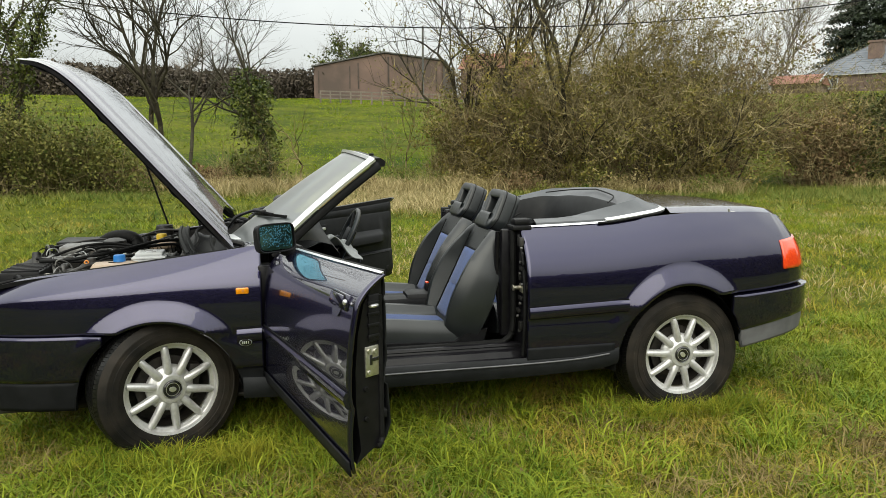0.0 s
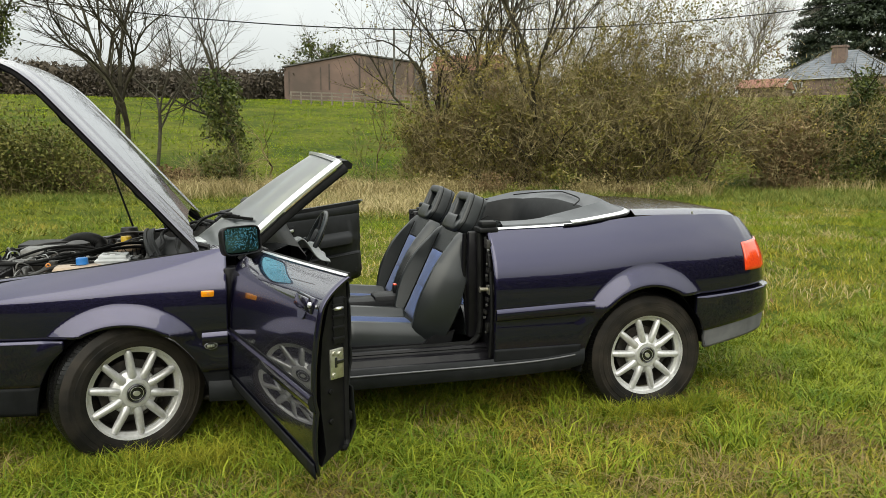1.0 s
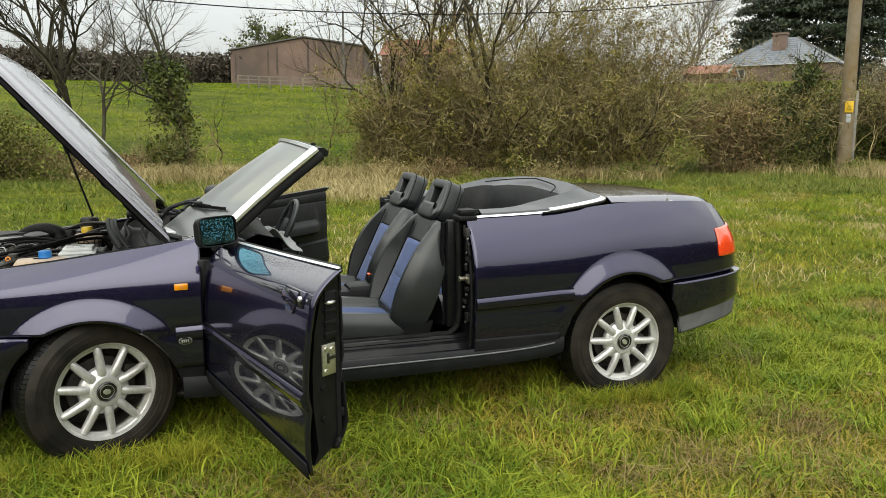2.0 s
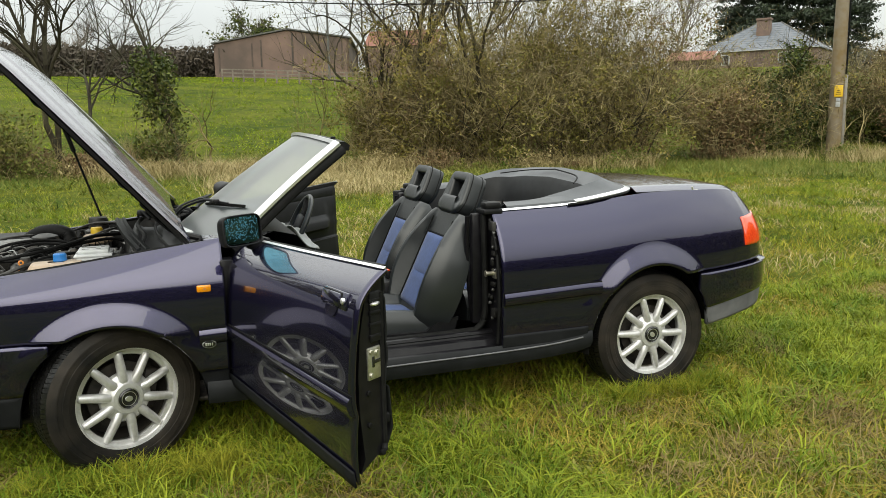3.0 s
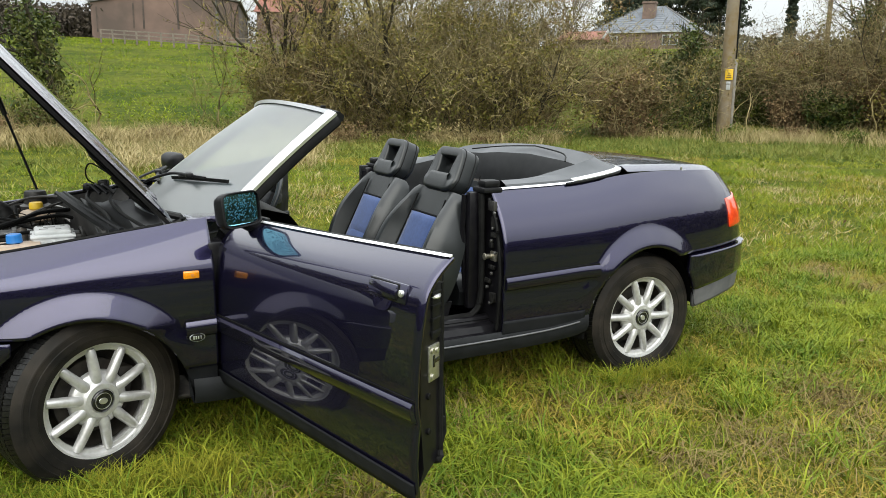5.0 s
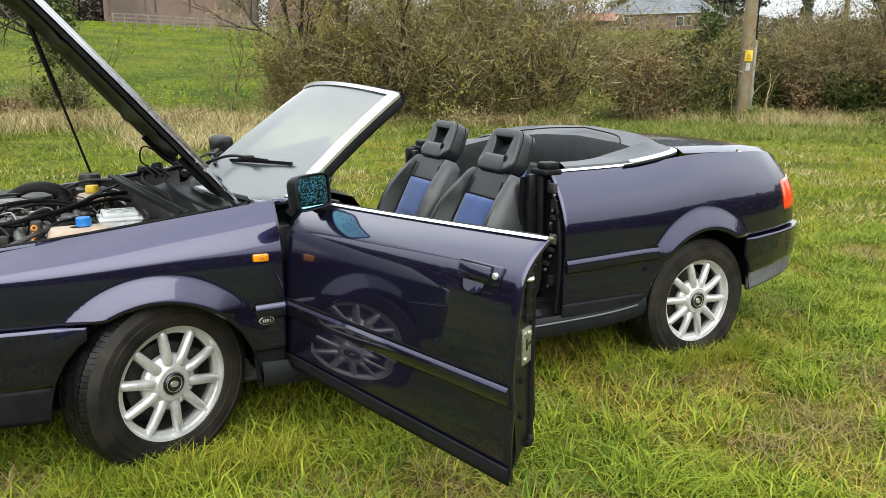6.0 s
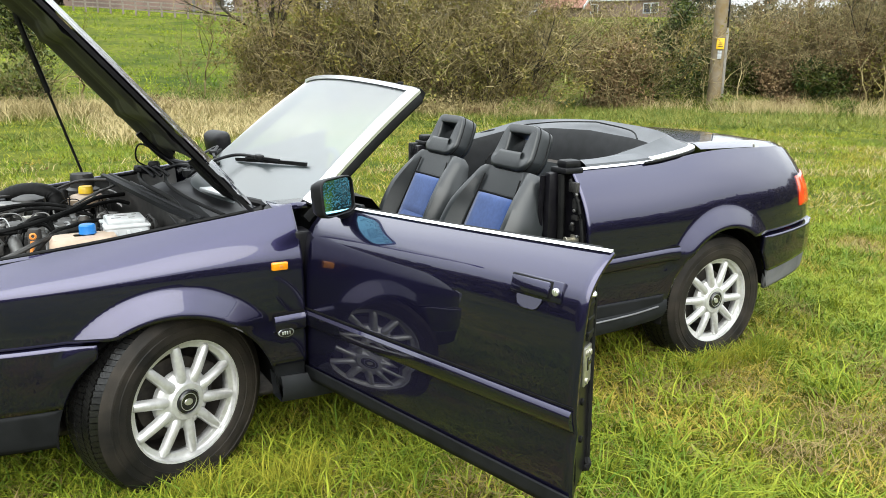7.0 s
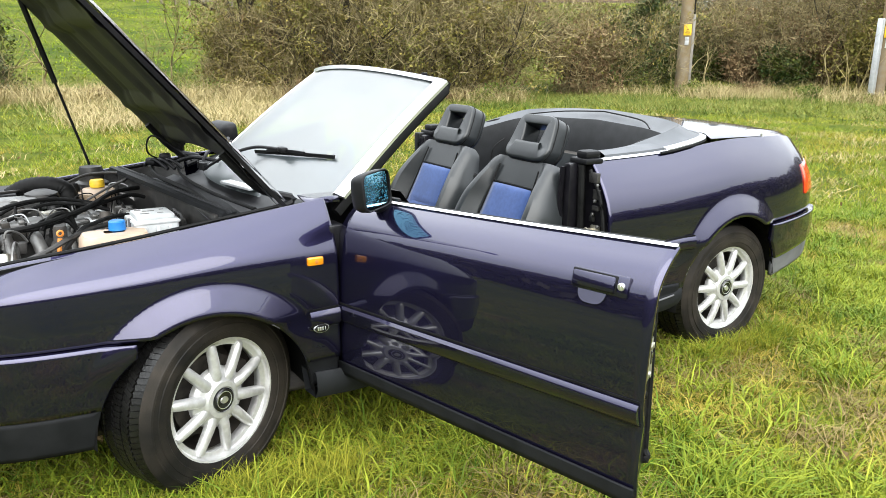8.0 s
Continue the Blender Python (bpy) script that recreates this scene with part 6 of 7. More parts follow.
def grow(rng, segs, p, d, length, r, depth, kids=5, wander=0.25, spread=0.8, rise=0.1, tips=None):
    """A limb that wanders and tapers, with limbs of its own: segs gets (start, end, radius, radius)."""
    steps = max(2, min(8, int(length / 0.28))) if depth else max(2, min(3, int(length / 0.5)))
    r_end = r * (0.35 if depth else 0.25)
    at = []
    for i in range(steps):
        q = p + d * (length / steps)
        segs.append((p, q, r + (r_end - r) * i / steps, r + (r_end - r) * (i + 1) / steps))
        at.append((q, d.copy(), r + (r_end - r) * (i + 1) / steps))
        p = q
        d = (d + Vector((rng.gauss(0, wander), rng.gauss(0, wander), rng.gauss(0, wander) + rise))).normalized()
    if tips is not None and depth <= 1:
        tips.extend(a[0] for a in at)
    if depth:
        for k in range(kids):
            q, e, rr = at[min(len(at) - 1, int(len(at) * (0.25 + 0.75 * (k + rng.random()) / kids)))]
            side = Vector((rng.gauss(0, 1), rng.gauss(0, 1), rng.gauss(0.1, 0.6))).normalized()
            grow(rng, segs, q, (e + side * spread).normalized(), length * rng.uniform(0.4, 0.75), max(rr * 0.7, 0.004), depth - 1, kids, wander, spread, rise, tips)


def limbs(name, segs, material, parent, label="", sides=3):
    """All limbs as tapered prisms in one mesh."""
    a = np.array([s[0] for s in segs])
    b = np.array([s[1] for s in segs])
    ra, rb = np.array([s[2] for s in segs]), np.array([s[3] for s in segs])
    d = b - a
    d /= np.maximum(np.linalg.norm(d, axis=1), 1e-6)[:, None]
    ref = np.where(np.abs(d[:, 2:3]) > 0.9, np.array([[1.0, 0, 0]]), np.array([[0, 0, 1.0]]))
    u = np.cross(d, ref)
    u /= np.linalg.norm(u, axis=1)[:, None]
    v = np.cross(d, u)
    ring = []
    for base, r in ((a, ra), (b, rb)):
        for k in range(sides):
            q = 2 * math.pi * k / sides
            ring.append(base + (u * math.cos(q) + v * math.sin(q)) * r[:, None])
    verts = np.stack(ring, 1).reshape(-1, 3)
    o = (np.arange(len(segs)) * 2 * sides)[:, None]
    faces = np.concatenate([o + [k, (k + 1) % sides, sides + (k + 1) % sides, sides + k] for k in range(sides)], 0)
    return tagged(raw(name, verts, faces, material, parent), label, kind="stuff" if sides == 3 else "")


def leaves(name, points, size, spread, seed, material, parent, label=""):
    """Small folded leaves, each a quad of its own, strewn round the points."""
    rng = np.random.default_rng(seed)
    p = np.asarray(points) + rng.normal(0, spread, (len(points), 3))
    n = len(p)
    u = rng.normal(0, 1, (n, 3))
    u /= np.linalg.norm(u, axis=1)[:, None]
    w = rng.normal(0, 1, (n, 3))
    v = np.cross(u, w)
    v /= np.linalg.norm(v, axis=1)[:, None]
    s = (size * rng.uniform(0.5, 1.4, n))[:, None]
    verts = np.stack([p - u * s, p + v * s * 0.55, p + u * s, p - v * s * 0.55], 1).reshape(-1, 3)
    o = (np.arange(n) * 4)[:, None]
    return tagged(raw(name, verts, o + np.array([0, 1, 2, 3]), material, parent), label, kind="stuff")


def sprays(name, points, length, width, seed, material, parent):
    """Fine last twigs, each a thin tapering blade of wood, reaching up and out from the points."""
    rng = np.random.default_rng(seed)
    p = np.asarray(points) + rng.normal(0, 0.05, (len(points), 3))
    n = len(p)
    d = rng.normal(0, 1, (n, 3)) + np.array([0, 0, 0.55])
    d /= np.linalg.norm(d, axis=1)[:, None]
    u = np.cross(d, rng.normal(0, 1, (n, 3)))
    u /= np.linalg.norm(u, axis=1)[:, None]
    s = (length * rng.uniform(0.4, 1.5, n))[:, None]
    bow = np.cross(d, u) * s * rng.normal(0, 0.12, (n, 1))
    verts = np.stack([p - u * width, p + u * width, p + d * s * 0.55 + bow + u * width * 0.7, p + d * s * 0.55 + bow - u * width * 0.7, p + d * s], 1).reshape(-1, 3)
    o = (np.arange(n) * 5)[:, None]
    faces = np.concatenate([o + [0, 1, 2], o + [0, 2, 3], o + [3, 2, 4]], 0)
    return tagged(raw(name, verts, faces, material, parent), kind="stuff")


BARK = mat("bark", (0.024, 0.019, 0.014), 0.85, vary=0.4, scale=8, other=(0.070, 0.064, 0.042), island=0.4, spec=0.12)
BRAMBLE = mat("bramble_green_leaf", (0.040, 0.058, 0.010), 0.6, vary=0.5, scale=1.6, other=(0.20, 0.185, 0.050), island=0.75, spec=0.15)
TWIG = mat("hedge_twig", (0.056, 0.044, 0.022), 0.85, vary=0.4, scale=0.9, other=(0.37, 0.305, 0.155), island=1.0, spec=0.1)
OLIVE = mat("autumn_leaf", (0.085, 0.092, 0.016), 0.7, vary=0.5, scale=0.8, other=(0.25, 0.195, 0.055), island=0.6, spec=0.15)
IVY = mat("ivy_leaf", (0.018, 0.036, 0.007), 0.5, vary=0.5, scale=2.0, other=(0.105, 0.118, 0.022), island=0.7, spec=0.2)
BROWN = mat("bramble_leaf", (0.10, 0.062, 0.030), 0.75, vary=0.5, scale=1.5, other=(0.24, 0.165, 0.085), island=0.7, spec=0.15)
CONIFER = mat("conifer_needle", (0.010, 0.020, 0.010), 0.6, vary=0.5, scale=1.0, other=(0.035, 0.05, 0.022), island=0.6)
FAR_TWIG = mat("far_twig", (0.11, 0.092, 0.075), 0.9, vary=0.3, scale=0.5, other=(0.19, 0.165, 0.14), island=0.5)
THICKET = mat("far_thicket", (0.042, 0.033, 0.022), 0.85, vary=0.4, scale=0.3, other=(0.088, 0.068, 0.048), island=0.6, coarse=0.3)
FAR_LEAF = mat("far_leaf", (0.055, 0.055, 0.028), 0.8, vary=0.4, scale=0.4, other=(0.13, 0.11, 0.065), island=0.6)


def bush(seed, az, dist, wide, high, stems, label, leaf=OLIVE, count=3000, twig=TWIG, size=0.042, kids=5, depth=2, lean=0.9, group="hedge bushes"):
    """A many-stemmed bush that fans out from the ground."""
    rng = random.Random(seed)
    root = base_at(az, dist)
    ob = thing("bush", label, "bush", Matrix.Translation(root), group)
    segs, tips = [], []
    for k in range(stems):
        q, s = rng.uniform(0, 2 * math.pi), rng.random() ** 0.6
        foot = Vector((math.cos(q) * s * wide * 0.55, math.sin(q) * s * wide * 0.35, 0))
        d = Vector((math.cos(q) * s * lean, math.sin(q) * s * lean, 1.0 + rng.random() * 0.4)).normalized()
        grow(rng, segs, foot, d, high * rng.uniform(0.35, 0.85), rng.choice((0.012, 0.018, 0.03, 0.042)), depth, kids, 0.20, 0.85, 0.03, tips)
    limbs("stem_tangle", [g for g in segs if g[2] <= 0.011], twig, ob)
    limbs("stem", [g for g in segs if g[2] > 0.011], BARK, ob)
    sprays("twig_spray", [tips[rng.randrange(len(tips))] for _ in range(4200)], 0.36, 0.0075, seed + 7, twig, ob)
    if count:
        # the last leaves hang in clusters, more of them low down
        knots = [tips[rng.randrange(len(tips))] for _ in range(70)]
        pts = [knots[rng.randrange(70)] + Vector((rng.gauss(0, 0.17), rng.gauss(0, 0.17), rng.gauss(0, 0.13))) for _ in range(count)]
        leaves("foliage", pts + [tips[rng.randrange(len(tips))] for _ in range(count // 3)], size, 0.05, seed, leaf, ob)
    return ob


def tree(seed, az, dist, high, label, trunk=0.12, kids=6, depth=3, wander=0.2, ivy=0, ivy_top=0.6, ivy_wide=0.5, twigs=BARK, leaf=None, count=0, lean=(0, 0), size=0.05, spread=0.75, name="tree", forks=1, ivy_reach=9.0, ivy_size=0.055):
    """A bare tree, with ivy up its trunk where it has any."""
    rng = random.Random(seed)
    root = base_at(az, dist)
    ob = thing(name, label, "tree", Matrix.Translation(root), "field trees")
    segs, tips = [], []
    thin = min(0.02, trunk / math.sqrt(forks) * 0.6)
    for k in range(forks):
        off = Vector((rng.gauss(0, 0.15), rng.gauss(0, 0.15), 0)) * (forks > 1)
        mine = []
        grow(rng, mine, off, (Vector((lean[0], lean[1], 1)) + off * 0.8).normalized(), high * rng.uniform(0.62, 0.75), trunk / math.sqrt(forks), depth, kids, wander * 0.8, spread, 0.06, tips)
        limbs("trunk", [s for s in mine if s[2] > thin], twigs, ob, sides=6)
        segs += mine
    big = [s for s in segs if s[2] > thin]
    limbs("crown", [s for s in segs if s[2] <= thin], twigs, ob)
    if count:
        leaves("foliage", [tips[rng.randrange(len(tips))] for _ in range(count)], size, 0.06, seed, leaf, ob)
    if ivy:
        pts = []
        low = [s for s in big if s[0].z < high * ivy_top and s[0].xy.length < ivy_reach]
        for _ in range(ivy):
            s = low[rng.randrange(len(low))]
            p = s[0].lerp(s[1], rng.random())
            k = ivy_wide * rng.random() ** 0.7 * (0.55 + 0.45 * math.sin(p.z * 2.3 + seed) ** 2)
            q = rng.uniform(0, 2 * math.pi)
            pts.append(p + Vector((math.cos(q) * k, math.sin(q) * k, rng.gauss(0, 0.15))))
        leaves("ivy", pts, ivy_size, 0.05, seed + 1, IVY, ob, "dark green ivy")
    return ob


def mound(seed, az, dist, wide, deep, high, count, label, leaf, size=0.06, name="bush", group="hedge bushes", twigs=60):
    """A dense low thicket: leaves over an uneven heap of twigs."""
    rng = random.Random(seed)
    root = base_at(az, dist)
    ob = thing(name, label, "bush", Matrix.Translation(root), group)
    lumps = [(rng.uniform(-wide, wide) * 0.75, rng.uniform(-deep, deep) * 0.6, rng.uniform(0.2, 0.75) * high, rng.uniform(0.25, 0.5) * high) for _ in range(14)]
    pts = []
    for _ in range(count):
        x, y, z, r = lumps[rng.randrange(14)]
        d = Vector((rng.gauss(0, 1), rng.gauss(0, 1), rng.gauss(0, 1))).normalized() * r * rng.uniform(0.6, 1.08)
        pts.append((x + d.x * 1.3, y + d.y, max(0.03, z + d.z)))
    leaves("foliage", pts, size, 0.03, seed, leaf, ob)
    segs = []
    for k in range(twigs):
        x, y, z, r = lumps[rng.randrange(14)]
        grow(rng, segs, Vector((x + rng.gauss(0, 0.3), y + rng.gauss(0, 0.2), 0)), Vector((rng.gauss(0, 0.5), rng.gauss(0, 0.5), 1)).normalized(), (z + r) * rng.uniform(0.8, 1.25), 0.012, 1, 5, 0.25, 0.9, 0.0)
    limbs("stem_tangle", segs, TWIG, ob)
    return ob


# near hedge line, from the gate side to the poles
mound(21, -15.6, 24.5, 1.9, 1.0, 2.3, 13000, "tangled ivy and bramble thicket in the hedge", BRAMBLE, 0.046, twigs=90)
mound(22, -12.2, 24.0, 1.5, 0.9, 1.8, 9000, "green bramble thicket in the hedge", BRAMBLE, 0.046, twigs=90)
tree(23, -16.3, 25.0, 7.0, "ivy-clad dead tree at the field edge", 0.16, 5, 2, ivy=5000, ivy_top=0.75, ivy_wide=0.45)
tree(24, -6.4, 25.0, 8.6, "bare crooked hawthorn tree in the hedge", 0.14, 8, 3, 0.26, spread=0.66, forks=2)
tree(25, -4.9, 26.0, 7.6, "slim bare tree in the hedgerow", 0.07, 8, 3, 0.26, spread=0.66)
tree(26, 0.6, 24.8, 5.8, "ivy-covered hawthorn with bare twisted top", 0.13, 7, 3, 0.16, ivy=4800, ivy_top=0.6, ivy_wide=0.72, ivy_reach=0.75, spread=0.9)
mound(27, -0.9, 24.0, 0.4, 0.5, 1.3, 1200, "dark ivy bush at a tree foot", IVY)
mound(28, -7.8, 24.5, 2.0, 0.8, 1.0, 3600, "low brown bramble patch", BROWN)
mound(29, -3.5, 24.5, 1.5, 0.7, 0.8, 2000, "low brown bramble patch", BROWN)
tree(30, 2.8, 24.0, 3.4, "thin bare sapling in the hedge", 0.04, 6, 2, 0.3, twigs=TWIG)
tree(31, 10.4, 25.0, 3.6, "thin bare sapling in the hedge gap", 0.03, 8, 2, 0.25, twigs=TWIG)
tree(32, 9.2, 25.0, 2.2, "thin bare sapling in the hedge gap", 0.02, 7, 2, 0.3, twigs=TWIG)
HEDGE = [(15.6, 25.0, 0.9, 2.0, 14), (17.6, 25.5, 1.6, 4.0, 34), (19.4, 25.0, 2.0, 4.6, 30), (22.0, 25.5, 2.0, 4.6, 30), (24.6, 25.0, 2.0, 4.9, 30), (27.2, 25.5, 2.0, 5.0, 30), (29.8, 25.0, 2.0, 4.9, 30), (31.9, 26.0, 1.5, 4.3, 34)]
for i, (az, dist, wide, high, stems) in enumerate(HEDGE):
    bush(40 + i, az, dist, wide, high, stems, "overgrown brown blackthorn bush with last olive leaves", BROWN if i in (1, 7) else OLIVE, 5000)
    mound(60 + i, az + 0.5, dist - 0.6, 1.5, 0.7, 1.5, 2000, "bramble skirt along the hedge foot", BROWN if i % 2 else OLIVE, 0.042)
for seed, az, high, fork in ((70, 18.6, 9.0, 3), (71, 21.0, 9.5, 3), (72, 16.4, 6.8, 2)):
    tree(seed, az, 25.0, high, "bare many-stemmed alder above the hedge", 0.16, 7, 3, 0.22, forks=fork, leaf=OLIVE, count=900, size=0.04)
for seed, az, high in ((73, 25.0, 7.6), (74, 28.2, 7.8), (75, 30.8, 7.0), (76, 23.4, 7.4), (77, 33.0, 5.6)):
    tree(seed, az, 26.3, high, "slender ash sapling with few leaves", 0.05, 8, 2, 0.16, twigs=TWIG, leaf=OLIVE, count=500, spread=0.5, forks=3)
mound(80, 39.3, 27.0, 0.9, 0.8, 2.2, 3000, "brown tangled thorn bush", BROWN)
bush(81, 39.2, 28.0, 1.1, 2.5, 24, "bare brown thorn bush", OLIVE, 2500)
bush(82, 40.3, 28.5, 2.0, 3.0, 28, "bare brown thorn bush", OLIVE, 2500)
mound(83, 41.4, 28.5, 1.3, 0.9, 2.7, 8000, "dark evergreen bush in the hedge", IVY)
mound(84, 43.0, 30.2, 1.3, 0.8, 2.8, 9000, "dark ivy-grown bush in the hedge", IVY)
mound(85, 46.6, 32.5, 1.3, 0.9, 2.3, 6000, "dark green bramble bush", IVY)
tree(86, 42.3, 29.2, 4.5, "ivy-smothered thorn tree in the hedge", 0.1, 6, 2, 0.3, ivy=4000, ivy_top=0.9, ivy_wide=0.34)
bush(87, 44.6, 32.0, 1.7, 3.1, 26, "bare brown thorn bush", OLIVE, 3000)
for i, (az, dist, high, leaf) in enumerate(((48.6, 33.5, 2.5, IVY), (50.6, 33.0, 2.6, BROWN), (52.8, 32.0, 2.6, IVY), (55.0, 33.0, 3.0, BROWN), (57.4, 32.0, 4.6, OLIVE), (59.6, 34.0, 4.8, IVY), (62.0, 34.0, 5.0, BROWN), (64.6, 32.0, 5.0, OLIVE), (67.5, 32.0, 5.0, BROWN))):
    bush(90 + i, az, dist, 2.0, high * 1.25, 34, "overgrown brown hedge bush", OLIVE if i % 2 else BROWN, 3000)
    mound(100 + i, az + 0.8, dist - 0.8, 1.8, 0.8, high * 0.62, 6500, "tangled hedge thicket with ivy and bramble", leaf)
for seed, az, high in ((111, 55.2, 7.0), (112, 58.6, 9.0), (113, 62.0, 9.0)):
    tree(seed, az, 36.0, high, "bare hedgerow tree with ivy", 0.14, 7, 3, 0.22, ivy=4000, ivy_top=0.6, ivy_wide=0.5, forks=2)
for seed, az, high in ((114, 47.6, 2.4), (115, 56.0, 2.3), (116, 56.6, 2.6), (117, 45.4, 2.2)):
    tree(seed, az, 28.6, high, "pale bare sucker stem in grass", 0.035, 4, 1, 0.2, twigs=STRAW, forks=2)


def strip_places(n, seed, azs, dists):
    rng = np.random.default_rng(seed)
    k = rng.integers(0, max(4, n // 60), n)
    ca, cd = rng.uniform(*azs, n // 60 + 4), rng.uniform(*dists, n // 60 + 4)
    az = np.radians(ca[k] + rng.normal(0, 0.7, n))
    d = cd[k] + rng.normal(0, 0.5, n)
    return EYE.x + d * np.sin(az), EYE.y + d * np.cos(az)


xs, ys = strip_places(6500, 31, (-4, 16), (21.4, 24.6))
blades("dry_grass", xs, ys, 0.58, 0.014, 1.4, STRAW, "tall straw-coloured dead grass along the hedge foot", "grass", 32)
xs, ys = strip_places(3200, 33, (13, 34), (22.4, 24.6))
blades("dry_grass", xs, ys, 0.45, 0.014, 1.4, STRAW, "tall dead grass along the hedge foot", "grass", 34)
xs, ys = strip_places(5200, 35, (38, 66), (25.5, 29.0))
blades("dry_grass", xs, ys, 0.46, 0.012, 1.2, STRAW, "tall dead grass round the pole foot", "grass", 36)
xs, ys = strip_places(9000, 45, (3, 17), (15.5, 23.5))
blades("dry_grass", xs, ys, 0.30, 0.012, 1.5, STRAW, "pale dead grass standing in the field gap", "grass", 46)
xs, ys = strip_places(26000, 37, (-16, 66), (20.5, 26.8))
blades("weeds", xs, ys, 0.23, 0.022, 1.4, WEED, "coarse green weeds along the hedge foot", "weeds", 38, True)

# low weed clumps that break up the hedge foot
rng = random.Random(77)
for k in range(26):
    az = -9 + 2.75 * k + rng.uniform(-1.0, 1.0)
    if 37.0 > az > 34.0:
        continue
    far = 23.6 if az < 34 else 27.6
    mound(300 + k, az, far + rng.uniform(-0.9, 0.4), rng.uniform(0.6, 1.3), 0.5, rng.uniform(0.3, 0.75), 1000, "low tangle of green and dead weeds by the hedge",
          (WEED, STRAW, BROWN, WEED)[k % 4], 0.035, "weed_clump", "weed clumps", 26)

# dead leaves blown out into the grass
rng = random.Random(91)
spots = []
for _ in range(420):
    x, y = rng.uniform(-2.5, 12.0), rng.uniform(-2.8, 9.0)
    spots.append((x, y, float(ground_z(x, y)) + rng.uniform(0.02, 0.06)))
tagged(leaves("fallen_leaf", spots, 0.022, 0.01, 92, BROWN, None), "small brown dead leaves strewn in the grass", "leaves", kind="stuff")

# poles and the cable between them
WOOD = mat("pole_wood", (0.17, 0.118, 0.050), 0.8, vary=0.4, scale=6, other=(0.20, 0.165, 0.115), bump=0.4, bump_scale=40)
PALEWOOD = mat("weathered_wood", (0.19, 0.175, 0.15), 0.85, vary=0.3, scale=8, other=(0.28, 0.26, 0.23))
FENCE = mat("fence_wood", (0.125, 0.105, 0.085), 0.85, vary=0.3, scale=8, other=(0.20, 0.17, 0.14))
GALV = mat("galvanised", (0.52, 0.54, 0.56), 0.5, 0.5, vary=0.2, scale=12)
SIGN_Y = mat("sign_yellow", (0.80, 0.50, 0.02), 0.5, vary=0.1, scale=30)


def pole(az, dist, r0, r1, high, label, sign=True, conduit=True):
    root = base_at(az, dist)
    ob = thing("utility_pole", label, "pole", Matrix.Translation(root), "utility poles")
    bm = bmesh.new()
    lathe(bm, [(r0, 0.0), (r0 * 0.98, 0.6)] + [(r0 + (r1 - r0) * k / 8, high * k / 8) for k in range(1, 9)] + [(0.001, high + 0.03)], 20)
    part("shaft", bm, WOOD, ob, "weathered brown timber shaft")
    tow = Vector((EYE.x - root.x, EYE.y - root.y, 0)).normalized()
    side = Vector((-tow.y, tow.x, 0))
    turn = Matrix((tow.to_4d(), side.to_4d(), (0, 0, 1, 0), (0, 0, 0, 1))).transposed()
    turn[3] = (0, 0, 0, 1)
    if sign:
        bm = bmesh.new()
        box(bm, tow * (r0 + 0.005) + side * 0.05 + Vector((0, 0, 2.08)), (0.02, 0.25, 0.36), 0.004, turn)
        part("warning_plate", bm, SIGN_Y, ob, "yellow warning plate")
        for z, h in ((1.80, 0.10), (1.66, 0.16)):
            bm = bmesh.new()
            box(bm, tow * (r0 + 0.005) + side * 0.05 + Vector((0, 0, z)), (0.02, 0.13, h), 0.003, turn)
            part("number_plate", bm, WHITE, ob, "small white plate")
        for k in range(3):
            bm = bmesh.new()
            box(bm, tow * (r0 + 0.016) + side * 0.05 + Vector((0, 0, 1.98 + 0.06 * k)), (0.006, 0.16 - 0.04 * k, 0.022), 0.001, turn)
            part("plate_bar", bm, BADGE, ob)
    if conduit:
        bm = bmesh.new()
        box(bm, side * (r0 + 0.03) + Vector((0, 0, 1.3)), (0.08, 0.09, 2.6), 0.02, turn)
        part("cable_guard", bm, PALEWOOD, ob, "pale cable guard strip")
        bm = bmesh.new()
        tube(bm, [side * (r0 + 0.02) + Vector((0, 0, 2.5)), side * (r1 + 0.03) + Vector((0, 0, high))], 0.025, 6)
        part("riser_cable", bm, RUBBER, ob)
    return root + Vector((0, 0, high))


pole(45.93, 28.6, 0.225, 0.17, 9.2, "tall weathered timber pole with yellow plate in the hedge")
pole(58.15, 28.6, 0.19, 0.16, 9.0, "dark timber pole beside a galvanised guard", True, False)
gp = base_at(57.72, 28.2)
ob = thing("cable_guard_post", "galvanised steel cable guard beside a pole", "post", Matrix.Translation(gp))
bm = bmesh.new()
box(bm, (0, 0, 1.25), (0.20, 0.16, 2.5), 0.03)
part("guard", bm, GALV, ob)
pole(52.6, 52.0, 0.16, 0.12, 6.2, "far timber pole above the hedge", False, False)
pole(55.4, 48.0, 0.20, 0.15, 8.5, "far timber pole above the hedge", False, False)
pole(-16.9, 26.0, 0.15, 0.12, 7.6, "timber pole grown over with ivy", False, False)
pa, pb = base_at(45.93, 28.6), base_at(-16.9, 26.0)
pa.z, pb.z = 6.05, 5.75
bm = bmesh.new()
tube(bm, [pa.lerp(pb, k / 40) - Vector((0, 0, 1.15 * 4 * (k / 40) * (1 - k / 40))) for k in range(41)], 0.017, 6)
tagged(part("overhead_cable", bm, RUBBER), "thin black overhead cable between poles", "cable")
bm = bmesh.new()
tube(bm, [pa + Vector((0, 0, 1.5)), Vector((30.0, 46.0, 9.0))], 0.015, 6)
tagged(part("overhead_cable", bm, RUBBER), "thin black overhead cable to the house", "cable")

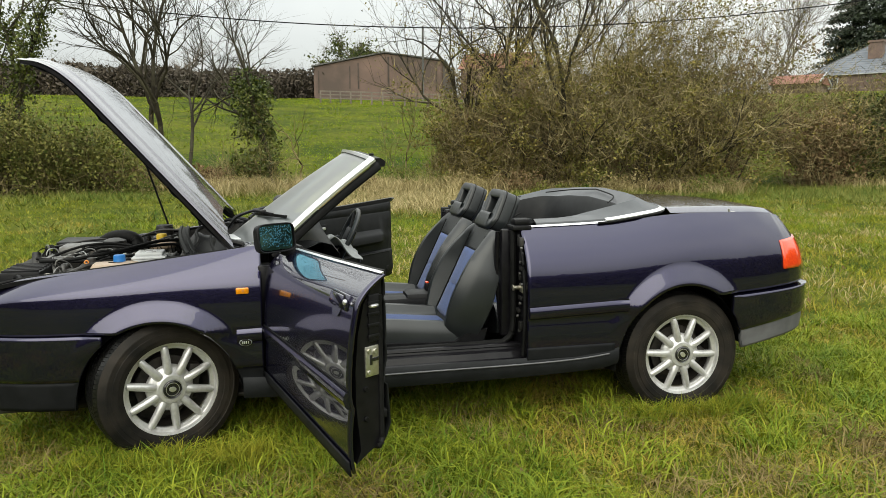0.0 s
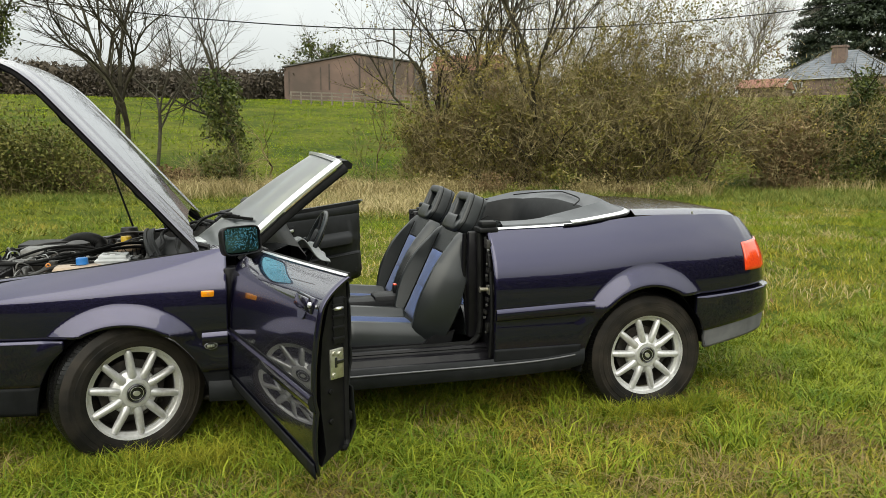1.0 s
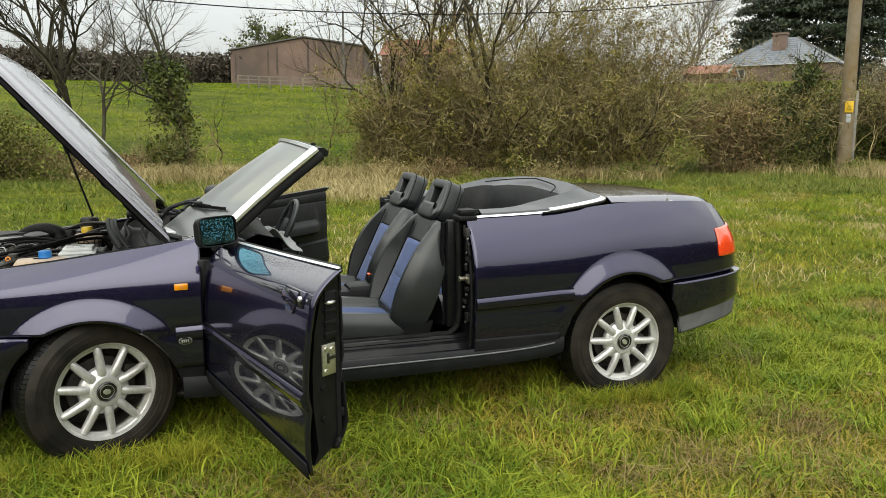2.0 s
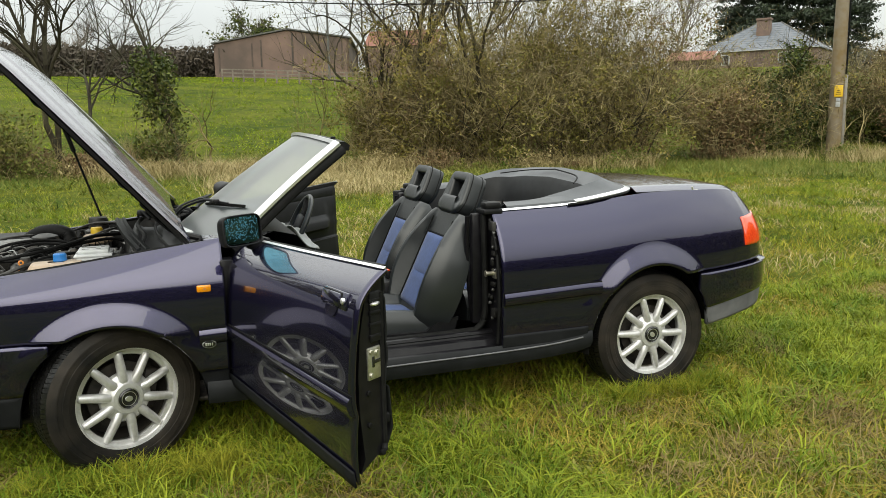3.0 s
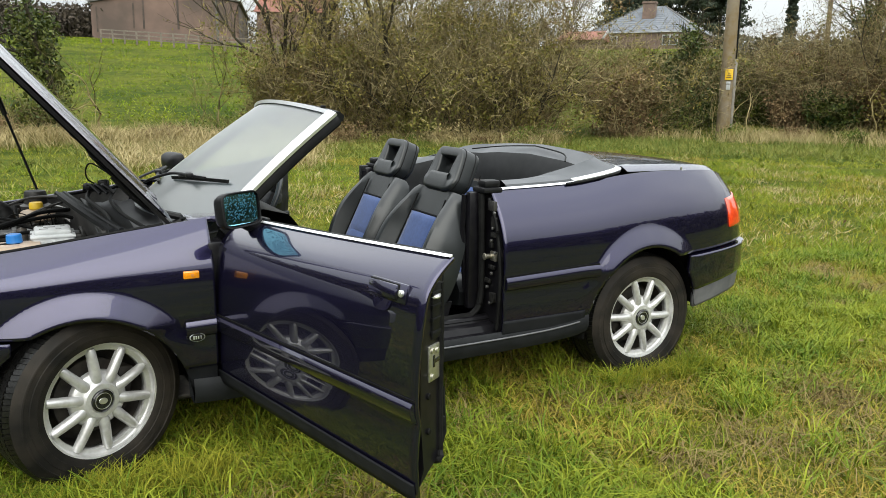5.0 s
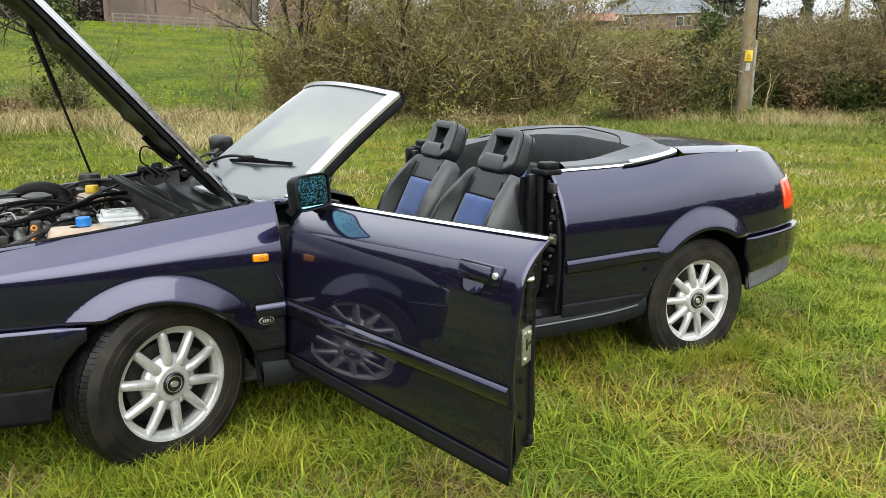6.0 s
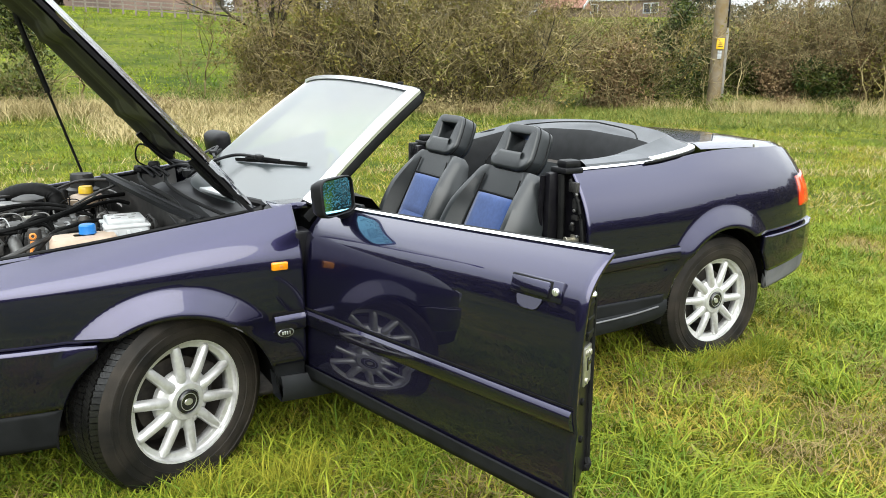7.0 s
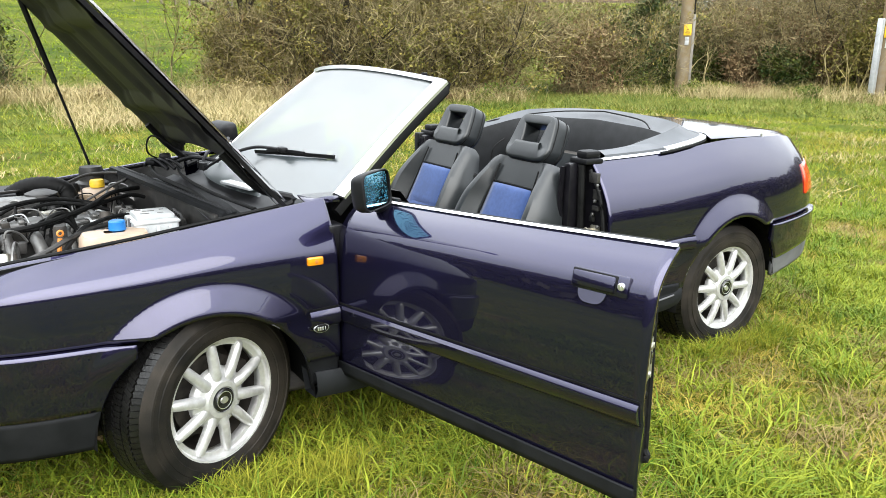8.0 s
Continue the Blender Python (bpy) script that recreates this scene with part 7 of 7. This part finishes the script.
# field gate side: post and rail fence before the shed
a, b = base_at(4.3, 77.5), base_at(16.5, 67.0)
fence = thing("fence", "weathered timber post and rail fence along the field", "fence", Matrix.Translation(a))
n = 15
for k in range(n + 1):
    p = a.lerp(b, k / n)
    x, y = p.x, p.y
    bm = bmesh.new()
    box(bm, Vector((x, y, float(ground_z(x, y)) + 0.55)) - a, (0.14, 0.14, 1.25), 0.01)
    part("post", bm, FENCE, fence, smooth=False)
    if k < n:
        q = a.lerp(b, (k + 1) / n)
        for h in (0.45, 0.80, 1.12):
            bm = bmesh.new()
            s, e = Vector((x, y, float(ground_z(x, y)) + h)) - a, Vector((q.x, q.y, float(ground_z(q.x, q.y)) + h)) - a
            sweep(bm, [s, e], [(-0.02, -0.055), (0.02, -0.055), (0.02, 0.055), (-0.02, 0.055)])
            part("rail", bm, FENCE, fence, smooth=False)

# long rendered shed
RENDER = mat("shed_render", (0.185, 0.122, 0.098), 0.9, vary=0.55, scale=0.4, other=(0.095, 0.070, 0.058), bump=0.3, bump_scale=12, coarse=0.45)
ROOFGREY = mat("asbestos_roof", (0.14, 0.135, 0.13), 0.85, vary=0.4, scale=1.2, other=(0.08, 0.08, 0.075))
# dark tone for wall streaks, also used to paint shadow at the foot
STAIN_SHADE = mat("stain_and_shade", (0.055, 0.044, 0.038), 0.9, vary=0.4, scale=2.0, other=(0.10, 0.074, 0.062))
p, q = base_at(3.85, 88.0), base_at(13.15, 86.0)
along = (q - p)
length = along.xy.length
ux = Vector((along.x, along.y, 0)).normalized()
uy = Vector((-ux.y, ux.x, 0))
org = Vector((p.x, p.y, 5.6))
shed = thing("farm_shed", "long low farm shed with stained pinkish rendered walls", "shed", Matrix.Translation(org))
to3 = lambda a, b, c: ux * a + uy * c + Vector((0, 0, b))
ridge = length * 0.55
bm = bmesh.new()
plate(bm, [(0, 0), (length, 0), (length, 4.65), (ridge, 5.55), (0, 4.2)], 0.25, to3)
part("gable_wall", bm, RENDER, shed, "stained pinkish render gable wall", smooth=False)
# receding side wall takes a darker tone than the gable
bm = bmesh.new()
plate(bm, [(0, 0), (22, 0), (22, 4.65), (0, 4.65)], 0.25, lambda a, b, c: ux * (length - c) + uy * a + Vector((0, 0, b)))
part("side_wall", bm, STAIN_SHADE, shed, "dark side wall", smooth=False)
for (a0, h0), (a1, h1) in (((-0.2, 4.2), (ridge, 5.62)), ((ridge, 5.62), (length + 0.3, 4.68))):
    bm = bmesh.new()
    plate(bm, [(a0, h0), (a1, h1), (a1, h1 + 0.14), (a0, h0 + 0.14)], 22.0, lambda a, b, c: ux * a + uy * (c - 0.2) + Vector((0, 0, b)))
    part("roof_sheet", bm, ROOFGREY, shed, "grey sheet roof", smooth=False)
rng = random.Random(3)
for k in (0, 2, 3, 5, 8):
    bm = bmesh.new()
    a = 0.8 + k * length / 9.2 + rng.uniform(-0.5, 0.5)
    top = 4.0 + (5.5 - 4.0) * a / ridge if a < ridge else 5.5 - 0.85 * (a - ridge) / (length - ridge)
    box(bm, to3(a, top - 0.3 - top * 0.30, -0.03), (rng.uniform(0.08, 0.2), 0.03, top * rng.uniform(0.5, 0.75)), 0.01, Matrix.Rotation(math.atan2(ux.y, ux.x), 4, "Z"))
    part("wall_pier", bm, STAIN_SHADE, shed, "dark streaked pier", smooth=False)
# dark strip that paints in the shadow along the wall's foot
bm = bmesh.new()
box(bm, to3(length * 0.5, 0.35, -0.05), (length, 0.06, 0.7), 0.01, Matrix.Rotation(math.atan2(ux.y, ux.x), 4, "Z"))
part("foot_shade", bm, STAIN_SHADE, shed, "dark strip painting in shadow at the wall foot", smooth=False)
pp = base_at(11.7, 82.0)
ob = thing("utility_pole", "slim grey pole before the shed", "pole", Matrix.Translation(pp), "utility poles")
bm = bmesh.new()
lathe(bm, [(0.13, 0), (0.10, 7.6), (0.001, 7.62)], 10)
part("shaft", bm, ROOFGREY, ob)

# red-roofed cottage behind the bushes
TILE = mat("red_tile", (0.24, 0.095, 0.065), 0.85, vary=0.35, scale=1.5, other=(0.17, 0.07, 0.05))
BRICK = mat("old_brick", (0.185, 0.125, 0.10), 0.9, vary=0.4, scale=2.0, other=(0.125, 0.09, 0.075))
SLATE = mat("slate", (0.105, 0.117, 0.135), 0.7, vary=0.35, scale=2.0, other=(0.165, 0.178, 0.198), spec=0.25)
for az, dist, wide, z0, high, rise in ((17.3, 105.0, 4.6, 7.6, 3.4, 2.2), (37.5, 100.0, 2.4, 5.5, 2.4, 1.2)):
    c = Vector((*out_at(az, dist), z0))
    cot = thing("cottage", "red-tiled cottage half hidden by bushes", "house", Matrix.Translation(c) @ Matrix.Rotation(radians(-az - 12), 4, "Z"), "far houses")
    bm = bmesh.new()
    box(bm, (0, 0, high / 2 - 1.5), (wide * 2, 6, high + 3), 0.02)
    part("wall", bm, BRICK, cot, smooth=False)
    bm = bmesh.new()
    plate(bm, [(-3.5, 0), (3.5, 0), (0, rise)], wide * 2 + 0.6, lambda a, b, c: (c - wide - 0.3, a, high + b))
    part("roof", bm, TILE, cot, "weathered red tile roof", smooth=False)
    bm = bmesh.new()
    for s in (-1, 1):
        sweep(bm, [(wide + 0.32, s * 3.5, high), (wide + 0.32, 0, high + rise)], [(-0.05, -0.15), (0.05, -0.15), (0.05, 0.15), (-0.05, 0.15)])
    part("barge_board", bm, WHITE, cot, "white barge board", smooth=False)

# slate-roofed house with its chimney
hc = Vector((*out_at(42.1, 112.0), 5.2))
house = thing("house", "brick house with hipped grey slate roof and chimney", "house", Matrix.Translation(hc) @ Matrix.Rotation(radians(-42.25 - 14), 4, "Z"), "far houses")
W, Dp, EAVE, RISE = 7.3, 5.6, 4.35, 3.7
bm = bmesh.new()
box(bm, (0, 0, EAVE / 2 - 0.75), (2 * W - 0.5, 2 * Dp - 0.5, EAVE + 1.5), 0.02)
part("wall", bm, BRICK, house, "weathered pinkish brick wall", smooth=False)
bm = bmesh.new()
e = [bm.verts.new(p) for p in ((-W, -Dp, EAVE), (W, -Dp, EAVE), (W, Dp, EAVE), (-W, Dp, EAVE), (-1.5, 0, EAVE + RISE), (1.5, 0, EAVE + RISE))]
u = [bm.verts.new(p) for p in ((-W, -Dp, EAVE - 0.12), (W, -Dp, EAVE - 0.12), (W, Dp, EAVE - 0.12), (-W, Dp, EAVE - 0.12))]
for f in ((e[0], e[1], e[5], e[4]), (e[1], e[2], e[5]), (e[2], e[3], e[4], e[5]), (e[3], e[0], e[4]), tuple(u[::-1]), (u[0], u[1], e[1], e[0]), (u[1], u[2], e[2], e[1]), (u[2], u[3], e[3], e[2]), (u[3], u[0], e[0], e[3])):
    bm.faces.new(f)
roof = part("roof", bm, SLATE, house, "hipped grey slate roof", smooth=False)
for x, y in ((-W, -Dp), (W, -Dp), (W, Dp), (-W, Dp)):
    bm = bmesh.new()
    tube(bm, [(x, y, EAVE + 0.03), (math.copysign(1.5, x), 0, EAVE + RISE + 0.03)], 0.07, 6)
    part("hip_ridge", bm, ROOFGREY, roof)
for k in range(1, 12):
    t = k / 12
    bm = bmesh.new()
    sweep(bm, [(-W + (W - 1.5) * t, -Dp + Dp * t - 0.01, EAVE + RISE * t + 0.012), (W - (W - 1.5) * t, -Dp + Dp * t - 0.01, EAVE + RISE * t + 0.012)], [(-0.01, -0.012), (0.01, -0.012), (0.01, 0.012), (-0.01, 0.012)])
    part("slate_course", bm, SLATE, roof, smooth=False)
bm = bmesh.new()
box(bm, (0.0, -2.2, EAVE + 2.0), (1.6, 1.1, 3.9), 0.02)
chim = part("chimney", bm, BRICK, house, "brick chimney stack", smooth=False)
bm = bmesh.new()
box(bm, (0.0, -2.2, EAVE + 3.95), (1.8, 1.3, 0.25), 0.02)
part("chimney_cap", bm, BRICK, chim, smooth=False)
bm = bmesh.new()
box(bm, (0, -Dp, EAVE - 0.06), (2 * W + 0.1, 0.10, 0.10), 0.02)
part("gutter", bm, WHITE, house, "pale gutter", smooth=False)
for x in (-4.2, 3.6):
    bm = bmesh.new()
    box(bm, (x, -Dp + 0.22, EAVE - 1.05), (2.0, 0.14, 1.3), 0.02)
    win = part("window", bm, WHITE, house, "white-framed window", smooth=False)
    for s in (-0.48, 0.48):
        bm = bmesh.new()
        box(bm, (x + s, -Dp + 0.14, EAVE - 1.05), (0.80, 0.02, 1.08), 0.004)
        part("pane", bm, BADGE, win, smooth=False)


def conifer(seed, az, dist, high, wide, label):
    """A dark evergreen: level tiers of drooping boughs with ragged ends."""
    rng = random.Random(seed)
    root = base_at(az, dist)
    ob = thing("conifer", label, "tree", Matrix.Translation(root), "far trees")
    segs, pts = [(Vector((0, 0, 0)), Vector((0, 0, high)), 0.35, 0.05)], []
    for k in range(150):
        t = rng.random() ** 0.8
        q = rng.uniform(0, 2 * math.pi)
        r = wide * (0.35 + 0.65 * (1 - t) ** 0.6) * rng.uniform(0.6, 1.1)
        z = high * (0.12 + 0.86 * t)
        s, e = Vector((0, 0, z)), Vector((math.cos(q) * r, math.sin(q) * r, z + rng.uniform(-0.6, 0.5)))
        segs.append((s, e, 0.07, 0.015))
        loose = wide / 13
        for _ in range(170):
            w = rng.random() ** 0.6
            p = s.lerp(e, w)
            pts.append((p.x + rng.gauss(0, loose), p.y + rng.gauss(0, loose), p.z + rng.gauss(0, loose * 0.45) - 0.12 * w))
    limbs("trunk", segs, BARK, ob, sides=5)
    leaves("bough_foliage", pts, max(0.14, wide * 0.036), 0.04, seed, CONIFER, ob, "dark green needle boughs")
    return ob


conifer(120, 43.2, 150.0, 24.0, 9.0, "large dark spreading conifer behind the house")
conifer(121, 46.6, 148.0, 21.0, 7.0, "dark conifer behind the house")
conifer(122, 40.4, 155.0, 20.0, 6.0, "dark conifer behind the house")
conifer(123, 50.8, 90.0, 5.6, 0.7, "narrow dark cypress far off")
tree(124, 36.2, 120.0, 15.5, "grey bare tree beside the house", 0.28, 9, 3, 0.2, twigs=FAR_TWIG, forks=2)


# far tree lines on the hill: joined, too far to tell apart
def far_line(seed, az0, az1, dist, low, high, n, label, leaf=FAR_LEAF, twig=FAR_TWIG, full=170):
    rng = random.Random(seed)
    segs, pts = [], []
    for k in range(n):
        az = az0 + (az1 - az0) * (k + rng.random()) / n
        root = base_at(az, dist + rng.uniform(-3, 3))
        h = rng.uniform(low, high)
        for j in range(3):
            grow(rng, segs, root + Vector((rng.gauss(0, 0.6), rng.gauss(0, 0.6), 0)), Vector((rng.gauss(0, 0.35), rng.gauss(0, 0.35), 1)).normalized(), h * rng.uniform(0.5, 0.8), 0.05, 2, 4, 0.22, 0.8, 0.06)
        for _ in range(full):
            z = rng.random() ** 1.3 * h * 0.75
            pts.append(root + Vector((rng.gauss(0, 0.9), rng.gauss(0, 0.9), z)))
    ob = thing("far_hedge", label, "hedge", kind="stuff")
    limbs("stem_tangle", segs, twig, ob)
    leaves("foliage", pts, 0.22, 0.1, seed, leaf, ob)


far_line(130, -24, 5.0, 92.0, 3.6, 4.9, 120, "dense brown hedge along the top of the field", leaf=THICKET, twig=THICKET, full=420)
far_line(131, -26, 3.0, 120.0, 4.5, 7.5, 60, "far grey-brown trees beyond the hedge")
far_line(132, 13.0, 37.0, 110.0, 4.0, 8.0, 34, "far bare trees beyond the cottages")
far_line(133, 47.0, 70.0, 70.0, 1.6, 2.8, 34, "brown woodland edge beyond the hedge")
far_line(134, 1.0, 14.0, 125.0, 3.0, 6.0, 16, "far grey trees beyond the shed")
tree(135, 7.3, 108.0, 9.5, "ivy-clad round tree beyond the shed", 0.35, 7, 3, 0.2, ivy=3000, ivy_top=1.0, ivy_wide=1.7, ivy_size=0.2, twigs=FAR_TWIG)
tree(136, -5.2, 105.0, 8.5, "far bare round field tree", 0.25, 8, 3, 0.2, twigs=FAR_TWIG)
tree(137, 5.2, 112.0, 7.5, "far ivy-clad tree by the shed", 0.25, 6, 3, 0.2, ivy=1000, ivy_top=0.8, ivy_wide=1.0, ivy_size=0.2, twigs=FAR_TWIG)

# the field's other boundary, behind the walk
def rear_line(seed, az0, az1, dist, n, high):
    rng = random.Random(seed)
    pts, segs = [], []
    for k in range(n):
        az = az0 + (az1 - az0) * (k + rng.random()) / n
        x, y = out_at(az, dist + rng.uniform(-2, 2))
        h = high * rng.uniform(0.85, 1.12)
        segs.append((Vector((x, y, 0)), Vector((x, y, h)), 0.2, 0.05))
        for _ in range(520):
            pts.append((x + rng.gauss(0, 1.5), y + rng.gauss(0, 0.8), rng.random() ** 0.85 * h * (0.93 + 0.07 * rng.random())))
    ob = thing("rear_hedge", "dark hedge along the other side of the field", "hedge", kind="stuff")
    limbs("stem_tangle", segs, BARK, ob)
    leaves("foliage", pts, 0.42, 0.1, seed, FAR_LEAF, ob)


rear_line(140, 80, 328, 30.0, 120, 6.0)
